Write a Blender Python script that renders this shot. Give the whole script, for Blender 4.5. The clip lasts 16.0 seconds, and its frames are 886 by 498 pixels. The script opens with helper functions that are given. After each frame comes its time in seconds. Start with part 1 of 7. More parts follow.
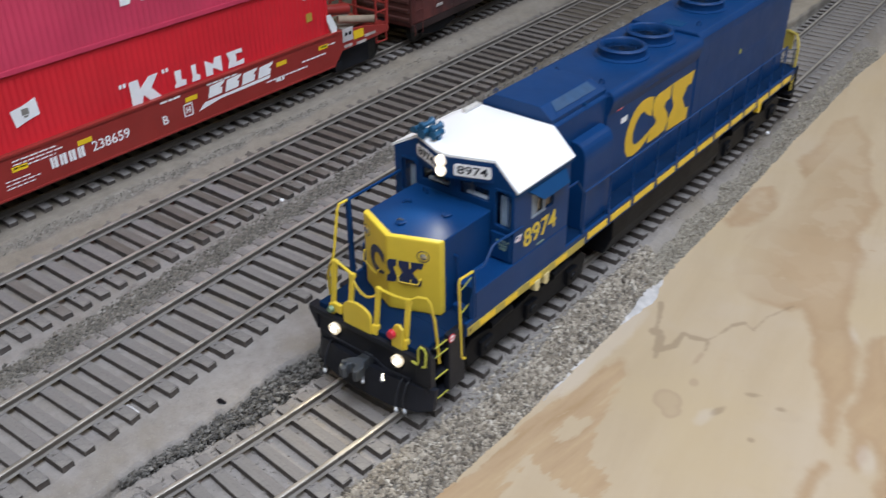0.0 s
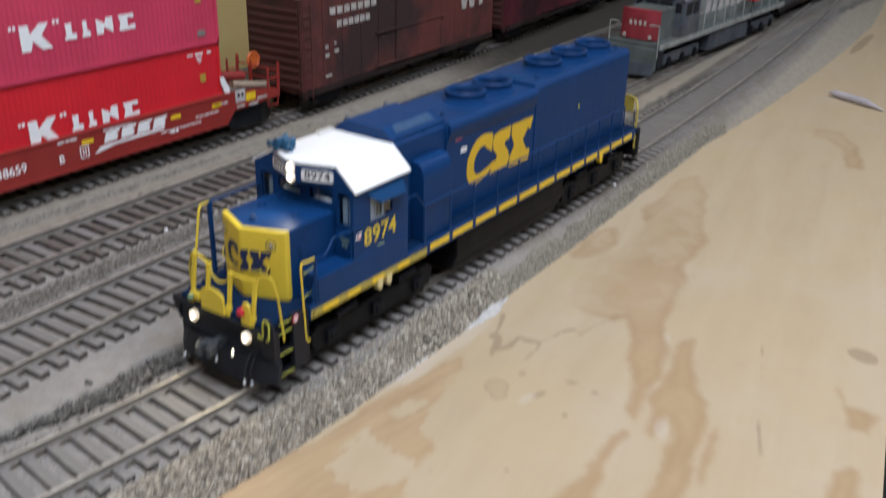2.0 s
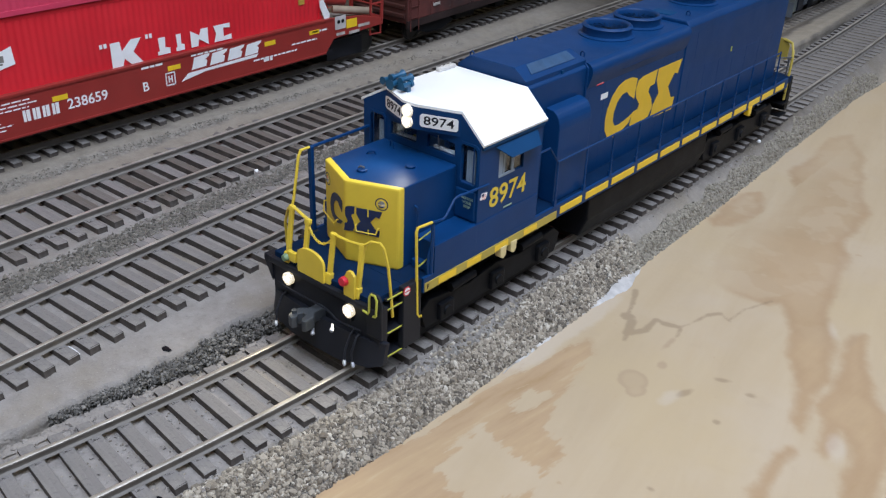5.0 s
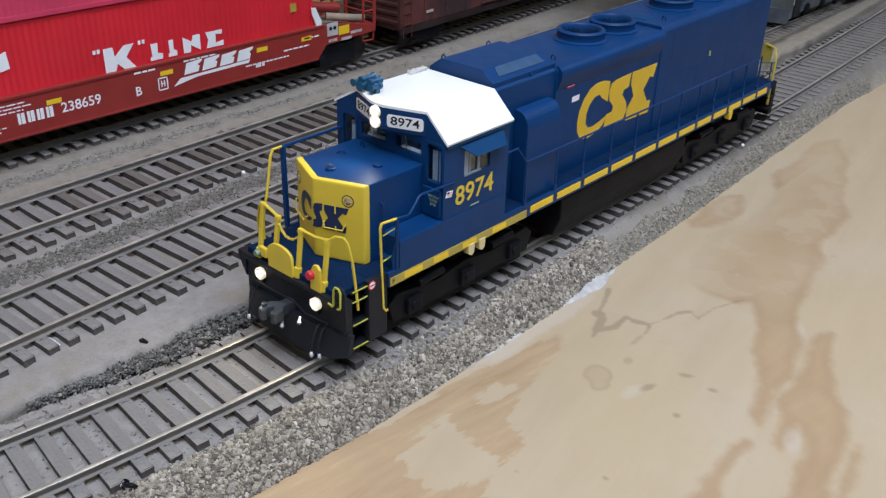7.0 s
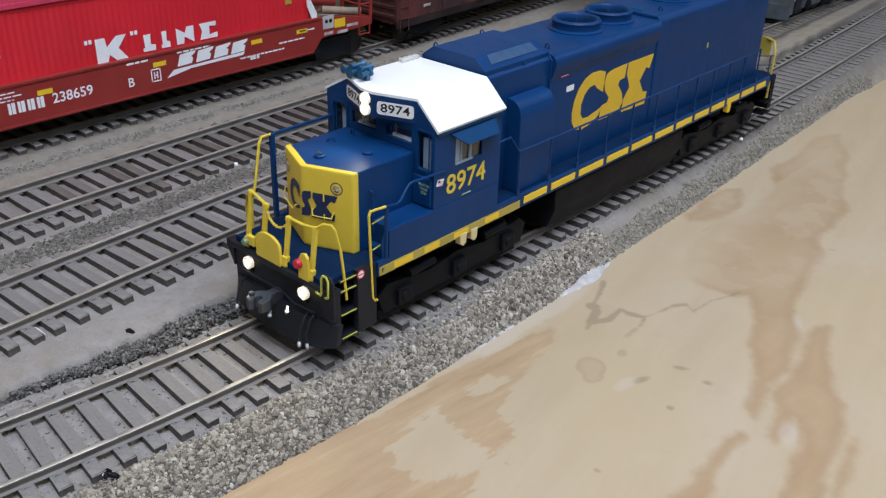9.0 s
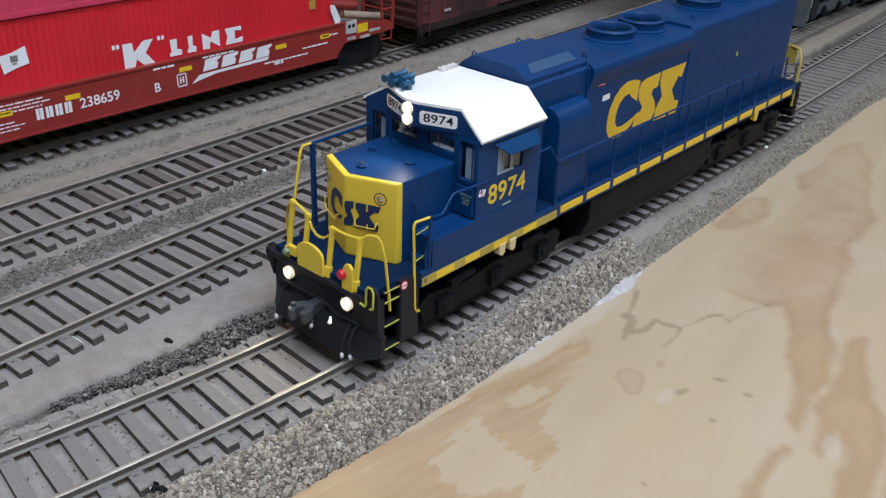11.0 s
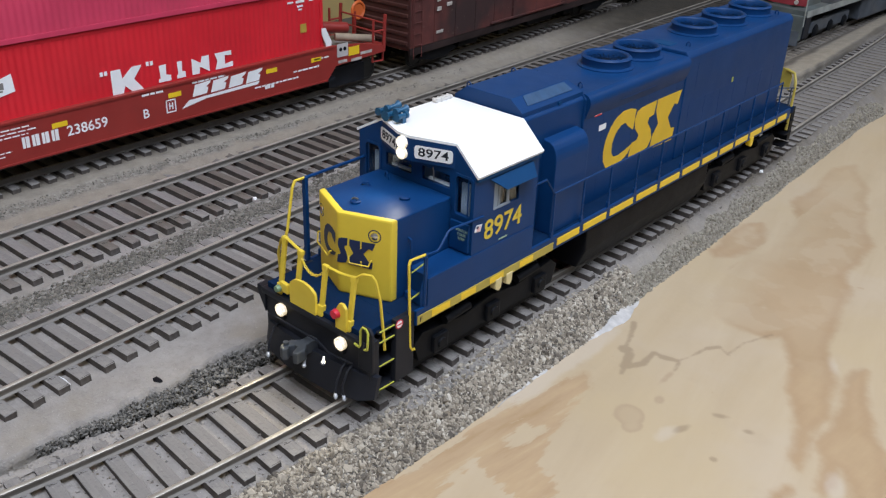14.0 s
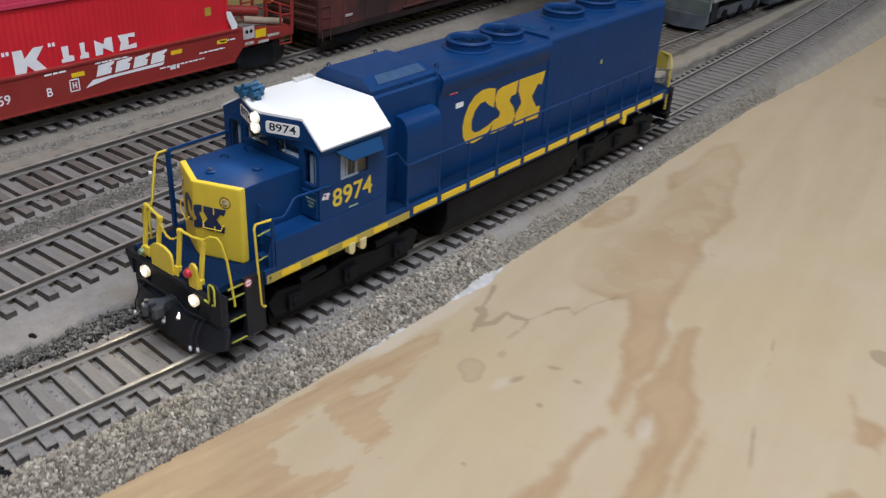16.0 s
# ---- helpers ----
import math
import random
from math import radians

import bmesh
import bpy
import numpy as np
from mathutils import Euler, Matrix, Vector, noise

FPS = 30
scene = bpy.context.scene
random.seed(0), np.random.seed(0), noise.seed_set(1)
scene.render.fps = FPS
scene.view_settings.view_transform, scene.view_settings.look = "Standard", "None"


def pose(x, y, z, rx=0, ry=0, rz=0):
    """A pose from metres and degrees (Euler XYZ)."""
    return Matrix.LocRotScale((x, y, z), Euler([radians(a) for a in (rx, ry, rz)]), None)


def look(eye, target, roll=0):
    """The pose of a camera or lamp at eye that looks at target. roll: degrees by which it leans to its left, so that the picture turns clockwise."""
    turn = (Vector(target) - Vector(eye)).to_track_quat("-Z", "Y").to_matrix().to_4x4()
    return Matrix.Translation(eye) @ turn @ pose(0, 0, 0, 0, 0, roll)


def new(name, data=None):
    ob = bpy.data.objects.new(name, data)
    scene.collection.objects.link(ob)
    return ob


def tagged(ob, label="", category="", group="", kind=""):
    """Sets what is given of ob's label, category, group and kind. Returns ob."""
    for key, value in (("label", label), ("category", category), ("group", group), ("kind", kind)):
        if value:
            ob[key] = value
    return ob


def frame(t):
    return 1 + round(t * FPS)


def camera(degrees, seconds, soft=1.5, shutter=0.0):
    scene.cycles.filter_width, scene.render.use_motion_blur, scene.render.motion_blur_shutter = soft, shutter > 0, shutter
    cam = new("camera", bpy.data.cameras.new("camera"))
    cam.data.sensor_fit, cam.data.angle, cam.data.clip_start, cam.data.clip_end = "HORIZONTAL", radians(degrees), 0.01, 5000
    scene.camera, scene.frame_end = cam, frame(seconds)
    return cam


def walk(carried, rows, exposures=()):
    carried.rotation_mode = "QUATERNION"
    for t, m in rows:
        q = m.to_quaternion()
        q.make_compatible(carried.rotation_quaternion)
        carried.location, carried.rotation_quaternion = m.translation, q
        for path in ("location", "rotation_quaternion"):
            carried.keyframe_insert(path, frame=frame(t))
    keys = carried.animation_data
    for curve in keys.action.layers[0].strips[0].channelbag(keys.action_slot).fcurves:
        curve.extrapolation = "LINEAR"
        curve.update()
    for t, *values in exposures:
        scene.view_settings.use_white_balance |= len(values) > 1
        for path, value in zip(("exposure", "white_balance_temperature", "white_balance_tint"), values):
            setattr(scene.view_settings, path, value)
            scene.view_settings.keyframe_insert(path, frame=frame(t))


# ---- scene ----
# A model railway in 1:48. The plan is in full-size metres of the prototype; U turns it into metres of the model.
U = 1 / 48
cam = camera(51.4, 16.0, soft=1.25, shutter=0.5)
PATH = [
    (0, (0.2192, -0.2174, 0.2666), (-0.0480, 0.1119, 0.0017), -0.64),
    (0.5, (0.2420, -0.2142, 0.2783), (-0.0251, 0.1231, 0.0236), -1.46),
    (0.8, (0.2354, -0.2033, 0.2703), (-0.0398, 0.1376, 0.0294), -1.46),
    (1, (0.2340, -0.2016, 0.2634), (-0.0501, 0.1358, 0.0280), -1.26),
    (1.2, (0.2429, -0.1973, 0.2658), (-0.0474, 0.1443, 0.0445), -0.57),
    (1.5, (0.2748, -0.2006, 0.2707), (-0.0020, 0.1593, 0.0613), 0.65),
    (1.8, (0.2949, -0.2353, 0.2642), (0.0300, 0.1367, 0.0605), 1.23),
    (2, (0.3025, -0.2521, 0.2455), (0.0436, 0.1213, 0.0368), 1.43),
    (2.1, (0.3030, -0.2591, 0.2399), (0.0484, 0.1152, 0.0276), 1.82),
    (2.5, (0.2832, -0.2463, 0.2584), (0.0380, 0.1330, 0.0438), 2.26),
    (2.8, (0.2556, -0.2371, 0.2506), (0.0088, 0.1395, 0.0333), 3.01),
    (3, (0.2563, -0.2371, 0.2459), (-0.0020, 0.1288, 0.0237), 3.46),
    (3.2, (0.2511, -0.2318, 0.2424), (-0.0168, 0.1260, 0.0184), 3.42),
    (3.5, (0.2400, -0.2172, 0.2272), (-0.0353, 0.1301, -0.0043), 2.91),
    (4, (0.2327, -0.2132, 0.2253), (-0.0427, 0.1292, -0.0133), 2.61),
    (6.5, (0.2617, -0.2066, 0.2258), (-0.0278, 0.1234, -0.0135), 1.72),
    (7, (0.2668, -0.2059, 0.2267), (-0.0236, 0.1253, -0.0099), 1.72),
    (7.5, (0.2731, -0.2095, 0.2258), (-0.0161, 0.1263, -0.0057), 1.94),
    (8, (0.2722, -0.2030, 0.2245), (-0.0190, 0.1303, -0.0082), 2.08),
    (8.5, (0.2718, -0.1993, 0.2216), (-0.0209, 0.1329, -0.0107), 1.89),
    (9, (0.2694, -0.2004, 0.2193), (-0.0228, 0.1300, -0.0162), 1.75),
    (9.5, (0.2660, -0.2036, 0.2236), (-0.0262, 0.1274, -0.0110), 1.76),
    (12, (0.2471, -0.2121, 0.2203), (-0.0421, 0.1208, -0.0155), 2.43),
    (12.5, (0.2470, -0.2105, 0.2220), (-0.0421, 0.1225, -0.0137), 2.40),
    (13, (0.2489, -0.2119, 0.2290), (-0.0398, 0.1225, -0.0051), 2.35),
    (13.5, (0.2464, -0.2070, 0.2309), (-0.0421, 0.1295, -0.0004), 2.32),
    (14, (0.2422, -0.2038, 0.2278), (-0.0455, 0.1340, -0.0028), 2.37),
    (14.5, (0.2382, -0.2036, 0.2265), (-0.0491, 0.1343, -0.0044), 2.49),
    (15, (0.2391, -0.2063, 0.2248), (-0.0486, 0.1307, -0.0068), 2.56),
    (15.3, (0.2495, -0.1952, 0.2213), (-0.0371, 0.1415, -0.0120), 2.44),
    (15.5, (0.2662, -0.1904, 0.2207), (-0.0191, 0.1454, -0.0155), 2.49),
    (15.8, (0.2917, -0.1854, 0.2318), (0.0140, 0.1553, -0.0065), 2.51),
    (16, (0.3102, -0.1934, 0.2406), (0.0339, 0.1486, 0.0025), 2.98),
]
EXPOSURE = [(0, -0.16, 6380, 10), (0.8, -0.06, 6300, 10), (1.2, 0.12, 6280, 10), (1.7, 0.08, 6490, 10), (2.2, -0.28, 6530, 10), (2.8, -0.2, 6350, 10), (3.5, -0.12, 6120, 10), (4.2, -0.14, 6120, 10), (9.0, -0.18, 6180, 10), (9.7, -0.24, 6160, 10), (12.0, -0.22, 6200, 10), (12.5, -0.22, 6100, 10), (13.5, -0.15, 6380, 10), (14.5, -0.06, 6330, 10), (15.3, -0.1, 6200, 10), (16, -0.26, 6500, 10)]
walk(cam, [(t, look(eye, target, roll)) for t, eye, target, roll in PATH], EXPOSURE)

# ---- world and light ----
world = bpy.data.worlds.new("world")
scene.world = world
world.use_nodes = True
world.node_tree.nodes["Background"].inputs[0].default_value = (0.9, 0.95, 1.0, 1)
world.node_tree.nodes["Background"].inputs[1].default_value = 0.05
PANEL_COLOR = (0.91, 0.985, 1.13)


# ---- node helpers ----
class Mat:
    """A node material with a Principled shader and a few short helpers."""

    def __init__(self, name, rough=0.5, metal=0.0, color=(0.5, 0.5, 0.5)):
        self.m = bpy.data.materials.new(name)
        self.m.use_nodes = True
        self.t = self.m.node_tree
        self.b = self.t.nodes["Principled BSDF"]
        self.b.inputs["Base Color"].default_value = (*color, 1)
        self.b.inputs["Roughness"].default_value = rough
        self.b.inputs["Metallic"].default_value = metal
        self.c = self.t.nodes.new("ShaderNodeTexCoord").outputs["Object"]

    def node(self, kind, **inputs):
        n = self.t.nodes.new(kind)
        for key, value in inputs.items():
            self.put(n.inputs[key.replace("_", " ")], value)
        return n

    def put(self, socket, value):
        if isinstance(value, bpy.types.NodeSocket):
            self.t.links.new(value, socket)
        else:
            socket.default_value = value

    def noise(self, scale, detail=3.0, rough=0.55, at=None, distortion=0.0):
        n = self.node("ShaderNodeTexNoise", Vector=at or self.c, Scale=scale, Detail=detail, Roughness=rough, Distortion=distortion)
        return n.outputs["Fac"]

    def ramp(self, fac, stops):
        n = self.node("ShaderNodeValToRGB", Fac=fac)
        e = n.color_ramp.elements
        while len(e) < len(stops):
            e.new(0.5)
        for k, (p, c) in enumerate(stops):
            e[k].position, e[k].color = p, (*c, 1) if len(c) == 3 else c
        return n.outputs["Color"]

    def step(self, fac, lo, hi):
        n = self.node("ShaderNodeMapRange", Value=fac)
        n.interpolation_type = "SMOOTHSTEP"
        n.inputs["From Min"].default_value, n.inputs["From Max"].default_value = lo, hi
        return n.outputs["Result"]

    def math(self, op, a, b=0.0, c=0.0):
        n = self.t.nodes.new("ShaderNodeMath")
        n.operation = op
        for k, v in enumerate((a, b, c)):
            self.put(n.inputs[k], v)
        return n.outputs[0]

    def mix(self, fac, a, b, mode="MIX"):
        n = self.t.nodes.new("ShaderNodeMix")
        n.data_type, n.blend_type = "RGBA", mode
        self.put(n.inputs["Factor"], fac)
        for key, v in (("A", a), ("B", b)):
            socket = [s for s in n.inputs if s.name == key and s.type == "RGBA"][0]
            self.put(socket, (*v, 1) if isinstance(v, tuple) and len(v) == 3 else v)
        return [s for s in n.outputs if s.type == "RGBA"][0]

    def mapped(self, scale=(1, 1, 1), turn=0.0, shift=(0, 0, 0)):
        n = self.node("ShaderNodeMapping", Vector=self.c, Scale=scale, Location=shift)
        n.inputs["Rotation"].default_value = (0, 0, turn)
        return n.outputs[0]

    def grain(self, turn, along, across):
        """Coordinates for grain that runs along y, turned by turn; sizes in metres."""
        n = self.node("ShaderNodeMapping", Vector=self.c)
        n.vector_type = "TEXTURE"
        n.inputs["Rotation"].default_value = (0, 0, turn)
        n.inputs["Scale"].default_value = (across, along, across)
        return n.outputs[0]

    def color(self, socket):
        self.put(self.b.inputs["Base Color"], socket)
        return self

    def rough(self, socket):
        self.put(self.b.inputs["Roughness"], socket)
        return self

    def bump(self, height, strength=0.4, distance=0.001):
        n = self.node("ShaderNodeBump", Height=height, Strength=strength, Distance=distance)
        self.t.links.new(n.outputs[0], self.b.inputs["Normal"])
        return self


def dull(name, color, rough=0.5, spread=0.12, scale=60.0, grime=0.0, metal=0.0, relief=0.15, gloss=0.5):
    """Paint or plastic: the colour varies at two scales, with some dust and a fine grain."""
    m = Mat(name, rough, metal, color)
    m.b.inputs["Specular IOR Level"].default_value = gloss
    dark = tuple(v * (1 - spread) for v in color)
    light = tuple(min(1, v * (1 + spread)) for v in color)
    base = m.ramp(m.noise(scale, 4), [(0.3, dark), (0.7, light)])
    if grime:
        dust = m.step(m.noise(scale * 0.35, 5, 0.65), 0.48, 0.75)
        base = m.mix(m.math("MULTIPLY", dust, grime), base, (0.16, 0.14, 0.115))
    m.color(base)
    fine = m.noise(scale * 30, 2)
    m.rough(m.math("ADD", rough - 0.08, m.math("MULTIPLY", m.noise(scale * 2.2, 3), 0.16)))
    if relief:
        m.bump(fine, relief, 0.0002)
    return m.m


# ---- materials ----
BLUE = dull("blue_paint", (0.0026, 0.0345, 0.124), 0.45, 0.10, 45, 0.015, gloss=0.22)
BLUE_DARK = dull("slate_blue_paint", (0.0034, 0.044, 0.128), 0.55, 0.10, 45, 0.02, gloss=0.15)
# Darker copy of the blue: shade painted on the walkway and fan grilles.
BLUE_SHADED = dull("shaded_blue_paint", (0.0020, 0.016, 0.052), 0.7, 0.15, 60, 0.03, gloss=0.1)
# Shade inside the fan recesses, painted on their floor and hub.
FAN_SHADE = dull("fan_recess_shade", (0.0016, 0.007, 0.020), 0.6, 0.2, 60, 0.01, gloss=0.15)
YELLOW = dull("yellow_paint", (0.70, 0.515, 0.045), 0.45, 0.07, 50, 0.05)
YELLOW_BRIGHT = dull("reflective_yellow", (0.80, 0.53, 0.02), 0.35, 0.06, 90)
STRIPE = dull("faded_yellow_stripe", (0.40, 0.31, 0.055), 0.5, 0.10, 60, 0.12)
EMBLEM = dull("golden_emblem_paint", (0.70, 0.44, 0.022), 0.45, 0.07, 60)
GREEN_YELLOW = dull("step_edge_yellow", (0.46, 0.46, 0.06), 0.45, 0.06, 90)
WHITE = dull("white_roof_paint", (0.86, 0.86, 0.86), 0.45, 0.02, 40)
WORN_DECAL = dull("worn_white_decal", (0.42, 0.38, 0.35), 0.7, 0.35, 150, 0.2)
END_WHITE = dull("dusty_white_panel", (0.46, 0.43, 0.42), 0.6, 0.22, 60, 0.2)
CAB_GREY = dull("cab_interior_grey", (0.26, 0.31, 0.37), 0.6, 0.15, 60)
DECAL = dull("white_decal", (0.80, 0.80, 0.80), 0.5, 0.05, 120)
NAVY = dull("navy_decal", (0.006, 0.018, 0.075), 0.45, 0.08, 80)
GOLD = dull("dull_gold_plate", (0.46, 0.30, 0.05), 0.5, 0.15, 90)
LILAC = dull("grey_lilac_plastic", (0.40, 0.37, 0.40), 0.4, 0.12, 90)
BLACK = dull("black_plastic", (0.0135, 0.0150, 0.0205), 0.45, 0.25, 60, 0.004, gloss=0.22)
COUPLER = dull("dark_steel", (0.060, 0.067, 0.076), 0.45, 0.25, 90, 0.05, 0.3)
UNDER = dull("underframe_black", (0.0052, 0.0060, 0.0082), 0.55, 0.3, 70, 0.006, gloss=0.15)
STEEL = dull("grey_steel", (0.22, 0.22, 0.22), 0.4, 0.2, 90, 0.2, 0.7)
RED_MARK = dull("red_marker", (0.55, 0.02, 0.04), 0.3, 0.1, 90)
GREEN_MARK = dull("green_marker", (0.17, 0.26, 0.15), 0.3, 0.1, 90)
CREAM = dull("cream_paint", (0.66, 0.55, 0.27), 0.5, 0.1, 90)
NOTICE = dull("pale_green_print", (0.30, 0.42, 0.30), 0.5, 0.1, 90)
SCREEN = dull("blue_grey_screen", (0.018, 0.060, 0.135), 0.6, 0.2, 200, 0.1)
PALE_METAL = dull("pale_cast_metal", (0.34, 0.355, 0.39), 0.4, 0.15, 200, 0.05, 0.2)
CHROME = dull("silver", (0.75, 0.75, 0.76), 0.25, 0.08, 90, 0, 1.0)
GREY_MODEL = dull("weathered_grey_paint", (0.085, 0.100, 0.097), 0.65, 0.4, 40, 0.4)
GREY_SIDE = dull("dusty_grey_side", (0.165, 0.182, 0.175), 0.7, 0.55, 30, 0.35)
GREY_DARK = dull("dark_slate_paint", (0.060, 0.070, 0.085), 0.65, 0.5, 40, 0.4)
RED_NOSE = dull("faded_red_paint", (0.25, 0.022, 0.032), 0.65, 0.25, 50, 0.3)
ORANGE = dull("orange_plastic", (0.60, 0.13, 0.03), 0.45, 0.1, 70)
DUSTY_TAN = dull("dusty_tan_paint", (0.27, 0.21, 0.15), 0.7, 0.3, 60, 0.3)
CAR_RED = dull("oxide_red_paint", (0.265, 0.026, 0.021), 0.45, 0.10, 50, 0.04)
CONT_RED = dull("bright_red_paint", (0.62, 0.019, 0.030), 0.36, 0.08, 30, 0.04)
CONT_PINK = dull("faded_red_paint_2", (0.56, 0.047, 0.100), 0.40, 0.10, 30, 0.08)
CONT_ROOF = dull("dusty_red_roof", (0.36, 0.13, 0.10), 0.6, 0.12, 40, 0.4)
def weathered(name, color, dark):
    """Old freight car paint: brown with sooty clouds, rain streaks and pale chips."""
    m = Mat(name, 0.65)
    m.b.inputs["Specular IOR Level"].default_value = 0.3
    base = m.ramp(m.noise(70, 4), [(0.3, tuple(v * 0.8 for v in color)), (0.7, tuple(v * 1.15 for v in color))])
    base = m.mix(m.math("MULTIPLY", m.step(m.noise(11, 4, 0.6), 0.42, 0.62), 0.9), base, dark)
    base = m.mix(m.math("MULTIPLY", m.step(m.noise(1.0, 4, 0.6, m.mapped((90, 90, 8))), 0.52, 0.75), 0.35), base, dark)
    base = m.mix(m.math("MULTIPLY", m.step(m.noise(240, 3, 0.6), 0.66, 0.72), 0.4), base, (0.2, 0.15, 0.12))
    m.color(base)
    m.bump(m.noise(900, 3), 0.2, 0.0002)
    return m.m


# Darker version of the boxcar brown for the end wall and ribs.
BOX_END = weathered("dark_boxcar_end", (0.070, 0.024, 0.020), (0.028, 0.017, 0.016))
# Shade along the foot of the car body, painted as a near-black sill.
SILL_SHADE = dull("shaded_brown_sill", (0.026, 0.016, 0.015), 0.7, 0.4, 40, 0.03, gloss=0.2)
BOX_BROWN = weathered("boxcar_brown", (0.125, 0.036, 0.031), (0.034, 0.022, 0.022))
BOX_MAROON = weathered("boxcar_maroon", (0.100, 0.016, 0.024), (0.026, 0.010, 0.013))
BOX_GREY = weathered("hopper_grey", (0.075, 0.080, 0.085), (0.03, 0.03, 0.032))
BOX_ROOF = dull("galvanised_roof", (0.20, 0.185, 0.165), 0.6, 0.4, 45, 0.6, 0.1)
CONCRETE = dull("painted_wall", (0.42, 0.31, 0.12), 0.8, 0.10, 6, 0.1)
ROOM_WALL = dull("room_wall", (0.62, 0.60, 0.56), 0.85, 0.05, 2)
ROOM_CEIL = dull("ceiling_white", (0.78, 0.78, 0.76), 0.9, 0.03, 2)
ROOM_FLOOR = dull("dark_floor", (0.05, 0.045, 0.04), 0.7, 0.2, 3)


def lamp_material(name, color, strength):
    m = Mat(name)
    m.b.inputs["Base Color"].default_value = (0.8, 0.8, 0.8, 1)
    m.b.inputs["Emission Color"].default_value = (*color, 1)
    m.b.inputs["Emission Strength"].default_value = strength
    return m.m


HEADLIGHT = lamp_material("lit_bulb", (1.0, 0.94, 0.82), 9.0)
# Emission on the lens imitates the halo around each lit bulb.
LAMP_GLASS = lamp_material("lens_halo_glow", (1.0, 0.78, 0.42), 0.62)


def glass_material():
    m = Mat("window_glass", 0.05)
    m.b.inputs["Base Color"].default_value = (0.75, 0.8, 0.82, 1)
    m.b.inputs["Transmission Weight"].default_value = 1.0
    m.b.inputs["IOR"].default_value = 1.45
    return m.m


GLASS = glass_material()


# ---- mesh helpers: everything in prototype metres until part() ----
def box(bm, x0, x1, y0, y1, z0, z1, bevel=0.0):
    v = [bm.verts.new((x, y, z)) for z in (z0, z1) for y in (y0, y1) for x in (x0, x1)]
    f = [bm.faces.new([v[i] for i in q]) for q in ((0, 2, 3, 1), (4, 5, 7, 6), (0, 1, 5, 4), (2, 6, 7, 3), (0, 4, 6, 2), (1, 3, 7, 5))]
    if bevel:
        edges = list({e for g in f for e in g.edges})
        bmesh.ops.bevel(bm, geom=edges, offset=bevel, segments=2, affect="EDGES", profile=0.6)
    return bm


def prism(bm, outline, axis, a, b, bevel=0.0):
    """Extrudes a 2D outline along an axis from a to b; the outline is given in the other two axes, in order."""
    def at(p, d):
        return {"x": (d, p[0], p[1]), "y": (p[0], d, p[1]), "z": (p[0], p[1], d)}[axis]
    lo, hi = [bm.verts.new(at(p, a)) for p in outline], [bm.verts.new(at(p, b)) for p in outline]
    n = len(outline)
    f = [bm.faces.new(lo[::-1]), bm.faces.new(hi)] + [bm.faces.new((lo[i], lo[(i + 1) % n], hi[(i + 1) % n], hi[i])) for i in range(n)]
    bmesh.ops.recalc_face_normals(bm, faces=f)
    if bevel:
        edges = list({e for g in f for e in g.edges})
        bmesh.ops.bevel(bm, geom=edges, offset=bevel, segments=2, affect="EDGES", profile=0.6)
    return bm


def cyl(bm, p0, p1, r0, r1=None, n=12, caps=True):
    p0, p1 = Vector(p0), Vector(p1)
    r1 = r0 if r1 is None else r1
    way = (p1 - p0).normalized()
    side = way.orthogonal().normalized()
    up = way.cross(side)
    ring = [[bm.verts.new(p + r * (math.cos(a) * side + math.sin(a) * up)) for a in (2 * math.pi * k / n for k in range(n))] for p, r in ((p0, r0), (p1, r1))]
    for k in range(n):
        bm.faces.new((ring[0][k], ring[0][(k + 1) % n], ring[1][(k + 1) % n], ring[1][k]))
    if caps:
        bm.faces.new(ring[0][::-1]), bm.faces.new(ring[1])
    return bm


def tube(bm, points, r, n=6):
    """A round bar through points, with a ring at each bend."""
    pts = [Vector(p) for p in points]
    side = None
    rings = []
    for k, p in enumerate(pts):
        way = ((pts[k] - pts[k - 1]).normalized() if k else Vector()) + ((pts[k + 1] - pts[k]).normalized() if k + 1 < len(pts) else Vector())
        way.normalize()
        side = way.orthogonal().normalized() if side is None else (side - way * side.dot(way)).normalized()
        up = way.cross(side)
        rings.append([bm.verts.new(p + r * (math.cos(a) * side + math.sin(a) * up)) for a in (2 * math.pi * j / n for j in range(n))])
    for a, b in zip(rings, rings[1:]):
        for j in range(n):
            bm.faces.new((a[j], a[(j + 1) % n], b[(j + 1) % n], b[j]))
    bm.faces.new(rings[0][::-1]), bm.faces.new(rings[-1])
    return bm


def dome(bm, centre, r, h, n=16, rings=4):
    c = Vector(centre)
    last = None
    for k in range(rings + 1):
        a = k / rings * math.pi / 2
        if k == rings:
            top = bm.verts.new(c + Vector((0, 0, h)))
            for j in range(n):
                bm.faces.new((last[j], last[(j + 1) % n], top))
            break
        ring = [bm.verts.new(c + Vector((r * math.cos(a) * math.cos(q), r * math.cos(a) * math.sin(q), h * math.sin(a)))) for q in (2 * math.pi * j / n for j in range(n))]
        if last:
            for j in range(n):
                bm.faces.new((last[j], last[(j + 1) % n], ring[(j + 1) % n], ring[j]))
        last = ring
    return bm


